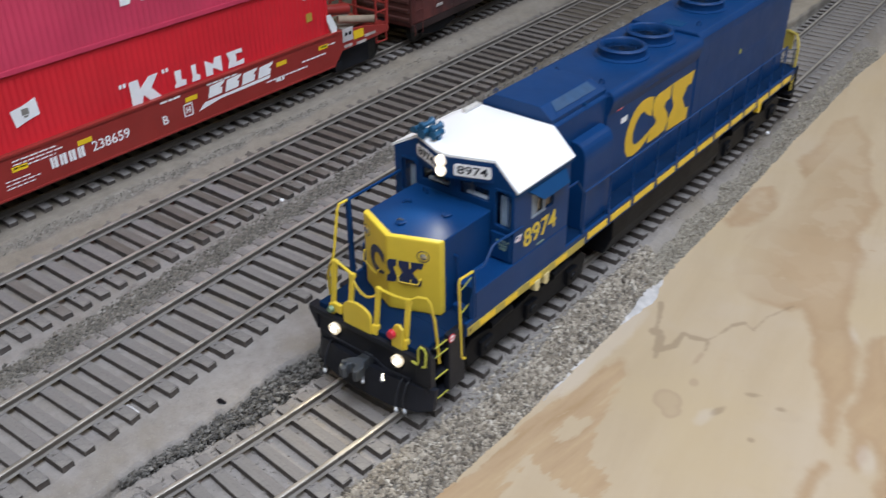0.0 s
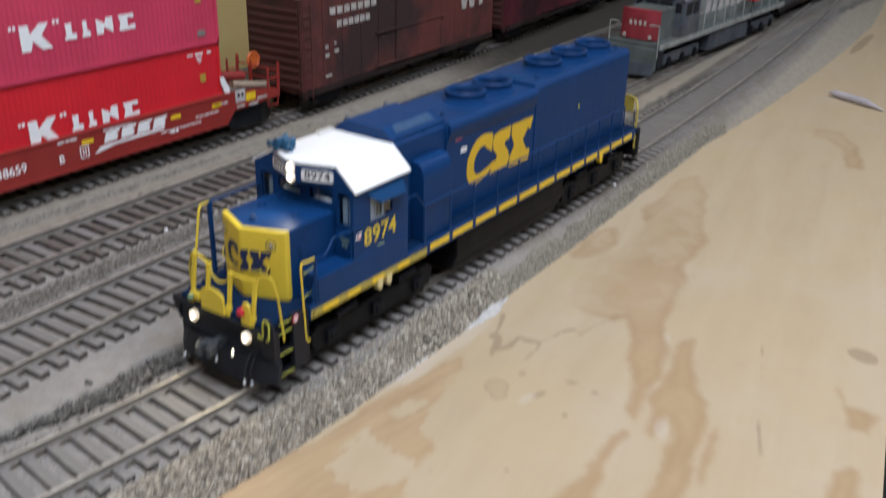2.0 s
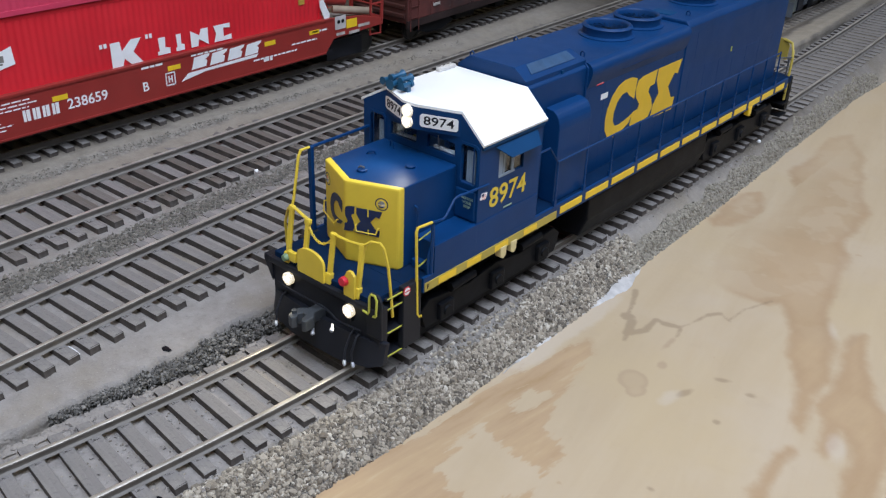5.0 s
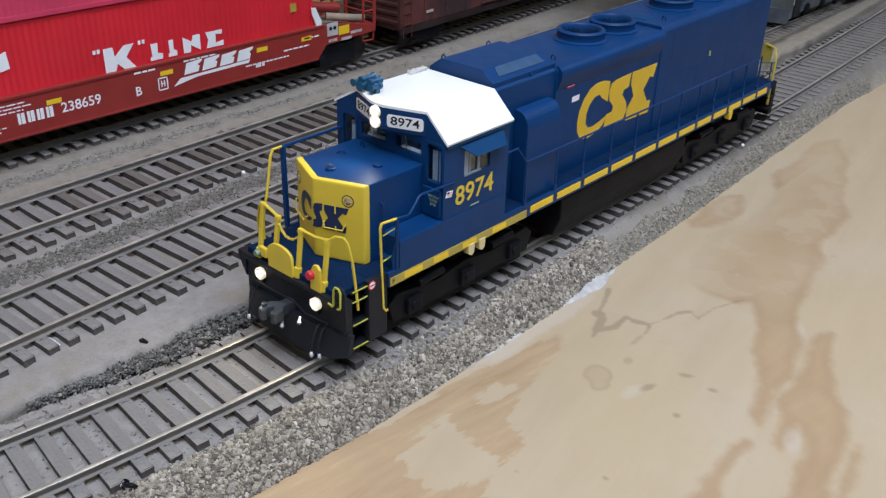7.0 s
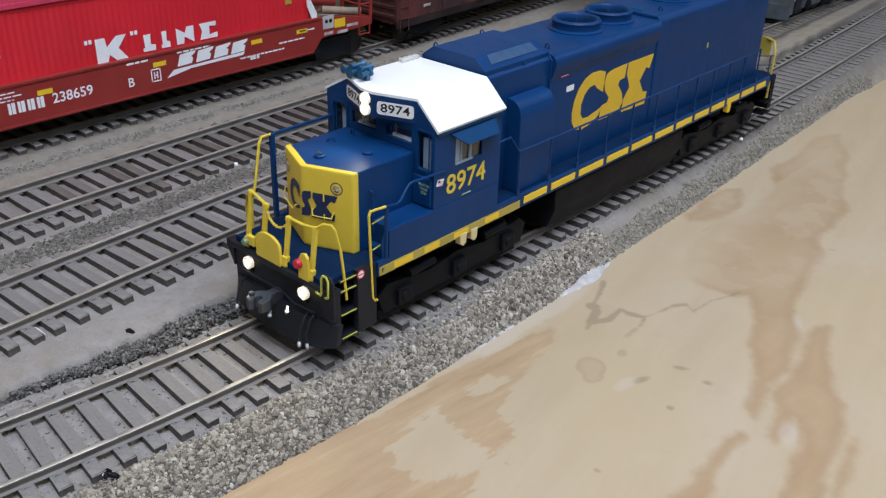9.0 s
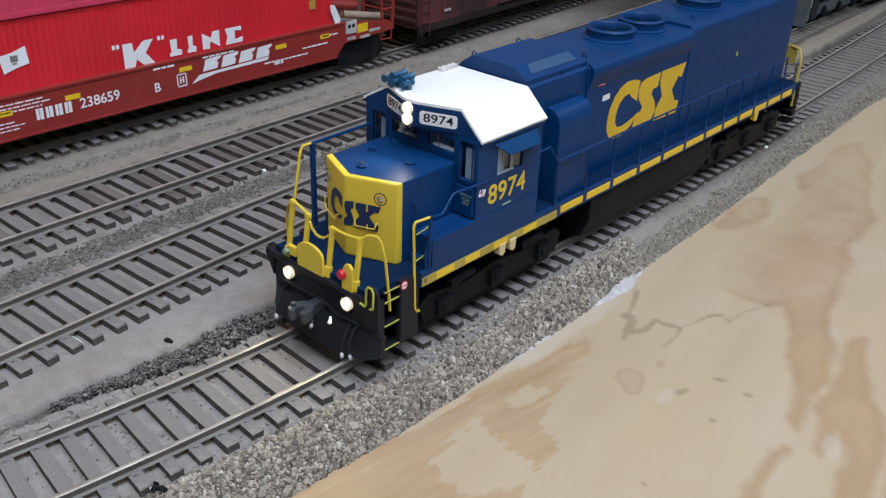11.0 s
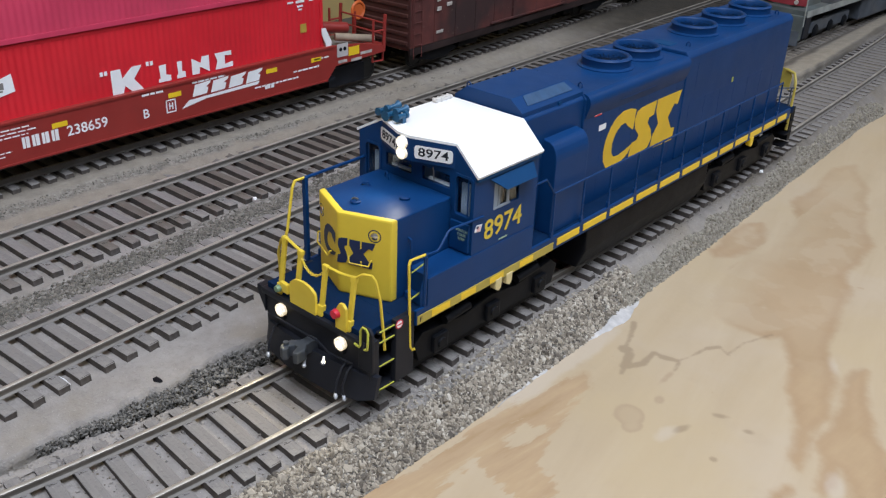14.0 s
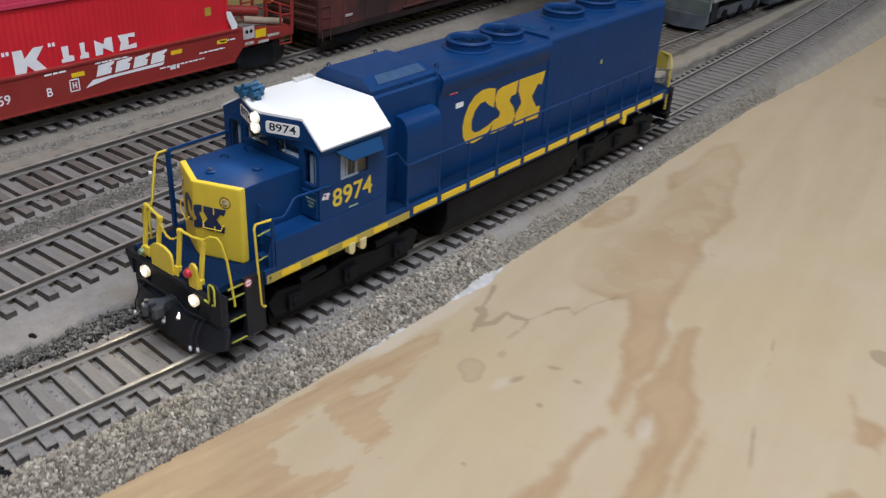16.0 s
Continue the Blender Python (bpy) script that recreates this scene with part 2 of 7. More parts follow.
def plate(bm, corners, thick, normal):
    """A thin plate with the given outline, thick along the normal."""
    d = Vector(normal).normalized() * thick
    lo = [bm.verts.new(Vector(p)) for p in corners]
    hi = [bm.verts.new(Vector(p) + d) for p in corners]
    n = len(corners)
    f = [bm.faces.new(lo[::-1]), bm.faces.new(hi)] + [bm.faces.new((lo[i], lo[(i + 1) % n], hi[(i + 1) % n], hi[i])) for i in range(n)]
    bmesh.ops.recalc_face_normals(bm, faces=f)
    return bm


def mesh_of(name, bm, material, smooth=0.7):
    bmesh.ops.transform(bm, matrix=Matrix.Scale(U, 4), verts=bm.verts)
    for e in bm.edges:
        if len(e.link_faces) != 2:
            e.smooth = False
            continue
        turn, areas = e.calc_face_angle(3.0), sorted(f.calc_area() for f in e.link_faces)
        # a large flat face keeps its own shading beside a narrow bevel
        e.smooth = turn < smooth and not (turn > 0.12 and areas[1] > 6 * areas[0])
    for f in bm.faces:
        f.smooth = True
    me = bpy.data.meshes.new(name)
    bm.to_mesh(me)
    bm.free()
    me.materials.append(material)
    return me


def part(name, bm, material, parent=None, label="", smooth=0.7):
    ob = new(name, mesh_of(name, bm, material, smooth))
    ob.parent = parent
    return tagged(ob, label)


def thing(name, label, category, at=(0, 0, 0), turn=0.0, group="", kind=""):
    ob = new(name)
    ob.empty_display_size = 0.01
    ob.matrix_basis = pose(at[0] * U, at[1] * U, at[2] * U, 0, 0, turn)
    return tagged(ob, label, category, group, kind)


def words(name, text, size, m, material, parent, extrude=0.004, squeeze=1.0, shear=0.0):
    """Lettering in the built-in font as a thin mesh; m places it, in prototype metres."""
    cu = bpy.data.curves.new(name, "FONT")
    cu.body, cu.size, cu.extrude, cu.align_x, cu.align_y, cu.shear = text, size, extrude, "CENTER", "CENTER", shear
    cu.offset = 0.012 * size
    cu.resolution_u = 3
    ob = bpy.data.objects.new(name, cu)
    scene.collection.objects.link(ob)
    dg = bpy.context.evaluated_depsgraph_get()
    me = bpy.data.meshes.new_from_object(ob.evaluated_get(dg))
    bpy.data.objects.remove(ob)
    bpy.data.curves.remove(cu)
    me.transform(Matrix.Scale(U, 4) @ m @ Matrix.Diagonal((squeeze, 1, 1, 1)))
    me.materials.clear()
    me.materials.append(material)
    out = new(name, me)
    out.parent = parent
    return out


def facing(x, y, z, right, up):
    """A frame at a place whose x runs along right and y along up."""
    r, u = Vector(right).normalized(), Vector(up).normalized()
    n = r.cross(u)
    m = Matrix((r, u, n)).transposed().to_4x4()
    return Matrix.Translation((x, y, z)) @ m


# ---- plan of the tracks ----
def c1(y):
    d, e = max(0.0, 1 - y), max(0.0, y - 9)
    return -0.02 * d - 0.009 * d * d - 0.0011 * e * e


def c2(y):
    return -4.85 - 0.55 * math.tanh(y / 9)


def c3(y):
    return -8.85 - 0.025 * y


def c4(y):
    return -12.95 - 0.0016 * max(0.0, y - 4) ** 2


R1, R3, R4 = 0.0, 0.45, 0.75  # rail tops
BOARD = -0.94


def r2(y):
    """The siding's rail top: it sinks towards the far end."""
    t = min(1.0, max(0.0, (y - 6) / 26))
    return 0.30 - 0.50 * t * t * (3 - 2 * t)


def wob(x, y, s, seed=0.0):
    return noise.noise((x * s, y * s, seed))


def ledge(y):
    """Where the plaster ground breaks off beside the main line."""
    return -2.2 + 0.16 * wob(0, y, 0.9, 3.0) + 0.10 * wob(0, y, 2.7, 5.0) + 0.07 * wob(0, y, 6.1, 2.0) + 0.05 * wob(0, y, 13.0, 1.0)


def gully(y):
    """The width of the broken gully: a crack at the near end that opens out."""
    return 0.09 + 0.58 * soft(y, -5.2, -1.0) + 0.06 * wob(0, y, 3.1, 11.0)


def outer(y):
    """How far the ballast shoulder reaches from the centre of the main line."""
    return float(np.interp(y, [6.5, 10, 13.5, 20, 27, 34, 46, 62], [2.32, 2.12, 2.06, 1.88, 1.84, 2.4, 3.1, 4.0])) + 0.04 * wob(0, y, 0.8, 9.0) + 0.03 * wob(0, y, 2.4, 8.0)


def profile(y):
    a, b, c, d, l, q, w = c1(y), c2(y), c3(y), c4(y), ledge(y), r2(y) - 0.30, max(0.04, gully(y))
    f = 0.13 * soft(y, 17, 25)
    return [(-24.0, 0.55), (d - 4.0, 0.50), (d - 1.4, 0.48), (d - 1.0, 0.42), (d + 1.4, 0.42), (d + 1.8, 0.42), (c - 1.9, 0.30), (c - 1.25, 0.25), (c - 1.0, 0.10 + f), (c + 1.55, 0.10 + f),
            (c + 1.8, 0.12), (b - 2.3, 0.14), (b - 1.7, 0.09 + q), (b - 1.2, 0.08 + q), (b - 1.0, -0.05 + q + f), (b + 1.45, -0.05 + q + f), (b + 1.9, -0.06 + 0.3 * q), (l - 0.5, -0.07), (l - 0.02, -0.08), (l + 0.02, -0.56), (l + 0.5 * w, -0.50), (l + w, -0.42), (l + w + 0.06, -0.27),
            (max(l + w + 0.1, a - 1.6), -0.265), (max(l + w + 0.15, a - 1.15), -0.27), (a - 0.95, -0.345 + f), (a + 1.32, -0.345 + f), (a + 1.62 - 0.22 * soft(y, 8, 12), -0.34 + 0.6 * f), (a + 0.45 * 1.62 + 0.55 * outer(y), -0.60), (a + outer(y), -0.92), (a + outer(y) + 0.12, -0.99), (a + max(2.9, outer(y) + 0.5), -1.2)]


def ground_height(x, y):
    p = profile(y)
    return float(np.interp(x, [q[0] for q in p], [q[1] for q in p]))


def soft(v, lo, hi):
    t = min(1.0, max(0.0, (v - lo) / (hi - lo)))
    return t * t * (3 - 2 * t)


# ---- ground materials ----
def ground_material():
    m = Mat("layout_ground", 0.9)
    gravel = m.node("ShaderNodeAttribute")
    gravel.attribute_name = "gravel"
    sand = m.node("ShaderNodeAttribute")
    sand.attribute_name = "sand"
    big, mid, fine = m.noise(22, 4), m.noise(120, 5, 0.6), m.noise(900, 3, 0.7)
    plaster = m.ramp(mid, [(0.25, (0.214, 0.193, 0.177)), (0.55, (0.280, 0.256, 0.237)), (0.8, (0.32, 0.296, 0.274))])
    plaster = m.mix(m.step(big, 0.45, 0.7), plaster, (0.225, 0.195, 0.160))
    stones = m.node("ShaderNodeTexVoronoi", Vector=m.c, Scale=520.0)
    grit = m.ramp(stones.outputs["Color"], [(0.1, (0.10, 0.09, 0.078)), (0.6, (0.20, 0.185, 0.16)), (1.0, (0.33, 0.31, 0.28))])
    tan = m.ramp(mid, [(0.3, (0.30, 0.255, 0.195)), (0.7, (0.38, 0.332, 0.262))])
    base = m.mix(sand.outputs["Fac"], plaster, tan)
    # Brown soil tone, with shade painted in far off and under the cars.
    soil_shade = m.node("ShaderNodeAttribute")
    soil_shade.attribute_name = "soil_shade"
    base = m.mix(soil_shade.outputs["Fac"], base, m.ramp(mid, [(0.3, (0.055, 0.043, 0.027)), (0.7, (0.090, 0.072, 0.048))]))
    base = m.mix(gravel.outputs["Fac"], base, grit)
    base = m.mix(m.math("MULTIPLY", m.step(m.noise(420, 4, 0.7), 0.50, 0.72), 0.3), base, (0.135, 0.122, 0.112))
    base = m.mix(m.math("MULTIPLY", m.step(fine, 0.60, 0.76), m.math("SUBTRACT", 1.0, m.math("MULTIPLY", soil_shade.outputs["Fac"], 0.8))), base, (0.36, 0.34, 0.30))
    # Near-black shade painted on the far ground and beneath the boxcars.
    deep_shade = m.node("ShaderNodeAttribute")
    deep_shade.attribute_name = "deep_shade"
    base = m.mix(deep_shade.outputs["Fac"], base, m.ramp(mid, [(0.3, (0.018, 0.015, 0.011)), (0.7, (0.038, 0.031, 0.022))]))
    m.color(base)
    height = m.math("ADD", m.math("MULTIPLY", mid, 0.5), m.math("MULTIPLY", fine, 0.35))
    height = m.math("ADD", height, m.math("MULTIPLY", m.math("MULTIPLY", stones.outputs["Distance"], gravel.outputs["Fac"]), -1.2))
    m.bump(height, 0.9, 0.0018)
    return m.m


def stone_material(name, stops):
    m = Mat(name, 0.85)
    island = m.node("ShaderNodeNewGeometry").outputs["Random Per Island"]
    base = m.ramp(island, stops)
    m.color(m.mix(0.22, base, m.ramp(m.noise(1500, 3), [(0.3, (0.09, 0.083, 0.073)), (0.7, (0.36, 0.335, 0.29))])))
    m.bump(m.noise(2500, 2), 0.3, 0.0003)
    return m.m


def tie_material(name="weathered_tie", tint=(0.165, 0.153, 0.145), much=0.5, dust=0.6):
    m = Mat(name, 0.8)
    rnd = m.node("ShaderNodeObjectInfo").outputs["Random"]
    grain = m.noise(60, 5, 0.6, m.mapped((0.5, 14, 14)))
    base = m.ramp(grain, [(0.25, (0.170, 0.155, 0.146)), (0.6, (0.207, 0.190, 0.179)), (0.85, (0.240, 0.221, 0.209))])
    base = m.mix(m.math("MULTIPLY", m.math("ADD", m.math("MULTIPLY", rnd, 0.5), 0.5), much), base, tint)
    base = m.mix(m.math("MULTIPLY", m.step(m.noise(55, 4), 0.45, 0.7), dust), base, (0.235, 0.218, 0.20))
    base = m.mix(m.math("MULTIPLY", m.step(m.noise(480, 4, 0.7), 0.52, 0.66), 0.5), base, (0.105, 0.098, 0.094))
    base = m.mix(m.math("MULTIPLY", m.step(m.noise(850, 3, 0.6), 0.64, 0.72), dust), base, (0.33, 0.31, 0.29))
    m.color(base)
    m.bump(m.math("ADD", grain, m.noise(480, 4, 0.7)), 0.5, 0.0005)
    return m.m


def rail_material():
    m = Mat("weathered_rail", 0.6, 0.0)
    m.color(m.ramp(m.noise(70, 4), [(0.3, (0.120, 0.106, 0.092)), (0.7, (0.180, 0.162, 0.142))]))
    return m.m


def board_material():
    """Bare plywood: pale veneer, long grain, torn patches and glue stains."""
    m = Mat("plywood", 0.62)

    def field(name):
        n = m.node("ShaderNodeAttribute")
        n.attribute_name = name
        return n.outputs["Fac"]
    grain = m.noise(1.0, 6, 0.62, m.grain(0.2, 0.16, 0.022), 0.4)
    streak = m.noise(1.0, 4, 0.6, m.grain(0.2, 0.07, 0.004))
    cloud = m.noise(14, 4, 0.55)
    base = m.ramp(grain, [(0.25, (0.402, 0.305, 0.190)), (0.55, (0.435, 0.336, 0.217)), (0.8, (0.462, 0.366, 0.246))])
    base = m.mix(m.math("MULTIPLY", m.step(streak, 0.5, 0.75), 0.12), base, (0.46, 0.325, 0.20))
    base = m.mix(m.math("MULTIPLY", m.step(cloud, 0.45, 0.75), 0.5), base, (0.455, 0.368, 0.275))
    base = m.mix(m.math("MULTIPLY", m.step(m.noise(8.5, 5, 0.6, m.mapped((1, 1, 1), 0.0, (3, 7, 0))), 0.46, 0.68), 0.55), base, (0.44, 0.335, 0.195))
    base = m.mix(m.math("MULTIPLY", m.step(m.noise(60, 5, 0.65), 0.55, 0.75), 0.16), base, (0.36, 0.275, 0.185))
    fray = m.noise(1.0, 7, 0.72, m.grain(-0.12, 0.034, 0.0048), 0.3)
    rough_edge = m.noise(170, 5, 0.65)
    edge = m.math("ADD", m.math("MULTIPLY", m.math("SUBTRACT", fray, 0.5), 1.05), m.math("MULTIPLY", m.math("SUBTRACT", rough_edge, 0.5), 0.3))
    # soft, wandering outline of soaked wood
    bleed = m.math("ADD", m.math("MULTIPLY", m.math("SUBTRACT", m.noise(34, 4, 0.5, m.mapped((1, 1, 1), 0.0, (5, 2, 0))), 0.5), 0.62), m.math("MULTIPLY", m.math("SUBTRACT", rough_edge, 0.5), 0.22))
    bite = m.math("ADD", m.math("MULTIPLY", edge, field("shred")), m.math("MULTIPLY", bleed, m.math("SUBTRACT", 1.0, field("shred"))))
    # torn veneer: darker, redder wood under the face, streaked along the grain
    under = m.ramp(m.noise(1.0, 5, 0.65, m.grain(-0.12, 0.05, 0.006)), [(0.28, (0.330, 0.212, 0.106)), (0.45, (0.378, 0.256, 0.146)), (0.60, (0.408, 0.283, 0.158)), (0.78, (0.46, 0.36, 0.236))])
    damp = m.ramp(m.noise(26, 4, 0.6, m.mapped((1, 1, 1), 0.0, (1, 9, 0))), [(0.3, (0.345, 0.230, 0.120)), (0.55, (0.383, 0.262, 0.144)), (0.75, (0.408, 0.286, 0.162))])
    under = m.mix(m.math("MULTIPLY", m.math("SUBTRACT", 1.0, field("shred")), 0.6), under, damp)
    under = m.mix(m.math("MULTIPLY", field("soaked"), 0.75), under, m.ramp(m.noise(17, 3, 0.5), [(0.3, (0.340, 0.236, 0.134)), (0.7, (0.392, 0.282, 0.172))]))
    # overlapping dried spills inside the soaked patch
    for scale, shift, amount, tint in ((30, 4, 0.42, (0.440, 0.340, 0.228)), (44, 11, 0.36, (0.335, 0.217, 0.112)), (21, 17, 0.30, (0.405, 0.275, 0.160))):
        spill = m.step(m.noise(scale, 3, 0.5, m.mapped((1, 1, 1), 0.0, (shift, 2 * shift, 0))), 0.515, 0.56)
        under = m.mix(m.math("MULTIPLY", m.math("MULTIPLY", spill, field("soaked")), amount), under, tint)
    depth = m.math("ADD", field("torn"), bite)
    torn = m.mix(field("shred"), m.step(depth, -0.16, 0.14), m.step(depth, -0.03, 0.05))
    base = m.mix(m.math("MULTIPLY", torn, field("wear")), base, under)
    # a darker tide line runs just inside the soaked edge, a paler halo outside it
    tide = m.math("MULTIPLY", m.math("MULTIPLY", torn, m.math("SUBTRACT", 1.0, m.step(depth, 0.06, 0.38))), m.math("SUBTRACT", 1.0, field("shred")))
    base = m.mix(m.math("MULTIPLY", m.math("MULTIPLY", tide, field("wear")), 0.34), base, (0.30, 0.185, 0.10))
    # scratches, knots and stains
    mark = m.step(m.math("ADD", field("mark"), m.math("MULTIPLY", bleed, 0.45)), -0.03, 0.05)
    base = m.mix(m.math("MULTIPLY", mark, 0.55), base, (0.215, 0.152, 0.092))
    wet = m.math("ADD", field("stain"), m.math("MULTIPLY", bleed, 0.5))
    stain = m.step(wet, -0.03, 0.05)
    rim = m.math("SUBTRACT", 1.0, m.math("MULTIPLY", m.step(wet, 0.03, 0.16), 0.45))
    base = m.mix(m.math("MULTIPLY", m.math("MULTIPLY", stain, rim), 0.62), base, (0.335, 0.238, 0.150))
    pale = m.step(m.math("ADD", field("glue"), m.math("MULTIPLY", bleed, 0.8)), -0.04, 0.14)
    base = m.mix(m.math("MULTIPLY", pale, 0.34), base, (0.52, 0.46, 0.40))
    speck = m.step(m.noise(160, 2, 0.5), 0.74, 0.79)
    base = m.mix(m.math("MULTIPLY", speck, 0.35), base, (0.34, 0.22, 0.12))
    m.color(base)
    height = m.math("ADD", grain, m.math("MULTIPLY", m.noise(300, 3), 0.3))
    m.bump(m.math("ADD", height, m.math("MULTIPLY", torn, -0.5)), 0.2, 0.001)
    return m.m


GROUND = ground_material()
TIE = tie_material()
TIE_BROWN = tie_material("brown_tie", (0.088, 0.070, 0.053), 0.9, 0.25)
# Near-black copy of the tie: far-off shade painted into its colour.
TIE_SHADED = tie_material("shaded_tie", (0.030, 0.024, 0.018), 1.3, 0.08)
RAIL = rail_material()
TIE_SIDE = dull("dark_tie_side", (0.078, 0.068, 0.062), 0.75, 0.35, 220, 0.3, gloss=0.2)
RAILTOP = dull("polished_railhead", (0.39, 0.36, 0.315), 0.42, 0.3, 80, 0.35, 0.45)
PLY = board_material()
STONE_PALE = stone_material("pale_ballast", [(0.0, (0.048, 0.037, 0.027)), (0.24, (0.142, 0.113, 0.082)), (0.52, (0.280, 0.238, 0.181)), (0.87, (0.410, 0.357, 0.278)), (1.0, (0.56, 0.51, 0.43))])
STONE_DARK = stone_material("dark_gravel", [(0.0, (0.030, 0.028, 0.025)), (0.35, (0.085, 0.080, 0.074)), (0.75, (0.150, 0.142, 0.133)), (1.0, (0.22, 0.21, 0.195))])
STONE_MID = stone_material("brown_gravel", [(0.0, (0.048, 0.042, 0.034)), (0.5, (0.108, 0.095, 0.078)), (1.0, (0.19, 0.170, 0.142))])
STONE_TAN = stone_material("tan_clods", [(0.0, (0.15, 0.130, 0.098)), (0.5, (0.245, 0.217, 0.168)), (1.0, (0.32, 0.288, 0.228))])
GLUE = dull("dried_white_glue", (0.46, 0.44, 0.42), 0.5, 0.25, 150)


# ---- ground sheet ----
def build_ground():
    ys = np.concatenate([np.arange(-16, -9, 0.4), np.arange(-9, -6, 0.12), np.arange(-6, 4, 0.05), np.arange(4, 16, 0.12), np.arange(16, 34, 0.3), np.arange(34, 92, 1.0)])
    verts, gravel, sand, soil_shade, deep_shade, faces = [], [], [], [], [], []
    for y in ys:
        y = float(y)
        a, b, c, d, l = c1(y), c2(y), c3(y), c4(y), ledge(y)
        p = profile(y)
        px, pz = [q[0] for q in p], [q[1] for q in p]
        # the sheet is finest at the broken ledge
        stops = ((a + max(2.9, outer(y) + 0.5), a + 1.2, 34), (a + 1.2, a - 1.35, 30), (a - 1.35, l + 0.55, 10), (l + 0.55, l - 0.12, 34), (l - 0.12, l - 0.2, 3), (l - 0.2, -8.0, 60), (-8.0, -14.5, 60), (-14.5, -24.0, 14))
        xs = np.concatenate([np.linspace(p, q, n, endpoint=False) for p, q, n in stops])
        zs = np.interp(xs, px, pz)
        for x, z in zip(xs, zs):
            x, z = float(x), float(z)
            n1, n2 = wob(x, y, 1.3), wob(x, y, 5.0, 2.0)
            g = soft(x, l - 0.02, l + 0.05) * (1 - soft(x, l + gully(y), l + gully(y) + 0.1)) + (0.55 + 0.45 * n2) * (1 - soft(y, 6, 9)) * soft(x, a + 1.2, a + 1.35) * (1 - soft(x, a + 1.55, a + 1.85)) + soft(x + 0.1 * n1, a + 1.55, a + 1.85) * (1 - 0.8 * soft(y + n1, 7.5, 10.0))
            mound = soft(x + 0.3 * n1, b - 2.35, b - 2.1) * (1 - soft(x + 0.25 * n1, b - 1.55, b - 1.3)) * (0.8 + 0.2 * n2)
            strip = soft(x + 0.2 * n1, d + 1.75, d + 2.0) * (1 - soft(x + 0.2 * n1, c - 1.95, c - 1.75)) * (0.55 + 0.35 * n2) * (1 - 0.85 * soft(y, 7, 16))
            g = min(1.0, max(0.0, g + mound + strip))
            s = soft(x + 0.2 * n1, c - 2.0, c - 1.8) * (1 - soft(x, c - 1.15, c - 1.0)) * (0.75 - 0.5 * soft(y, 9, 18))
            s = max(s, soft(x, d - 3.0, d - 2.0) * (1 - soft(x, d - 1.6, d - 1.3)) * 0.5)
            s = max(s, (0.6 + 0.25 * n1) * (1 - soft(x + 0.2 * n1, c - 1.5, c - 1.1)) * (1 - 0.6 * soft(y, 24, 30)))
            far = soft(y, 19.5, 23)
            s = max(s, 1.0 * far * soft(x + 0.15 * n1, a - 2.75, a - 2.45) * (1 - soft(x + 0.15 * n1, a - 1.75, a - 1.5)))
            s = max(s, far * 0.7 * soft(x + 0.2 * n1, a - 4.0, a - 3.7) * (1 - soft(x + 0.2 * n1, a - 3.2, a - 2.9)))
            s = max(s, (0.45 + 0.3 * n2 + 0.55 * far) * soft(y, 8, 10) * soft(x + 0.15 * n1, a + 1.35 + 0.3 * far, a + 1.75 + 0.3 * far))
            z += 0.018 * n1 + 0.012 * n2 + 0.03 * g * wob(x, y, 9.0, 4.0)
            # dim paints shade over the far ground; it joins the brown soil tone
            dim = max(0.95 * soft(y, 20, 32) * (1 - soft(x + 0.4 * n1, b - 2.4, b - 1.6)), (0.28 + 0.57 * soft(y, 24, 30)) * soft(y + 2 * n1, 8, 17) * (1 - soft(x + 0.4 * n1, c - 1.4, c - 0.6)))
            deep_shade.append(max(0.9 * soft(y + 2 * n1, 23, 34) * (1 - soft(x + 0.4 * n1, c - 1.2 + 2.6 * soft(y, 30, 40), c + 1.2 + 1.6 * soft(y, 30, 40))), 0.7 * soft(y, 10, 16) * (1 - soft(x + 0.2 * n1, d + 0.3, d + 0.8)), 0.6 * soft(y, 34, 42) * (1 - soft(x + 0.3 * n1, b - 2.0, b - 1.2))))
            verts.append((x * U, y * U, z * U)), gravel.append(g), sand.append(s), soil_shade.append(max(dim, (0.55 - 0.1 * soft(y, 13, 16) + 0.4 * soft(y, 26, 31)) * (1 - soft(x + 0.2 * n1, d + 1.3, d + 1.7)), (0.8 + 0.15 * (1 - soft(x, c + 1, c + 2)) - 0.62 * (1 - soft(x, c - 1.6, c - 1.1)) * (1 - soft(y, 24, 30))) * (1 - 0.7 * s) * soft(y + 3 * n1, 5, 18) * (1 - 0.35 * soft(y, 20, 26) * soft(x, a - 1.7, a - 1.1)) * (1 - 0.5 * soft(x, a + 1.2, a + 1.7)), 0.28 * (1 - soft(x + 0.4 * n1, c - 1.2, c + 2.0))))
    w = len(xs)
    for j in range(len(ys) - 1):
        for i in range(w - 1):
            q = j * w + i
            faces.append((q, q + w, q + w + 1, q + 1))
    me = bpy.data.meshes.new("ground")
    me.from_pydata(verts, [], faces)
    for key, values in (("gravel", gravel), ("sand", sand), ("soil_shade", soil_shade), ("deep_shade", deep_shade)):
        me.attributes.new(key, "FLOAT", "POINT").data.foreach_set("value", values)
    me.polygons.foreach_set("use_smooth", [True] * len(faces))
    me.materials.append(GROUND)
    me.update()
    return tagged(new("ground", me), "grey plaster and dirt ground of a model railway", "ground", kind="structure")


build_ground()

ICO_V, ICO_F = [], []


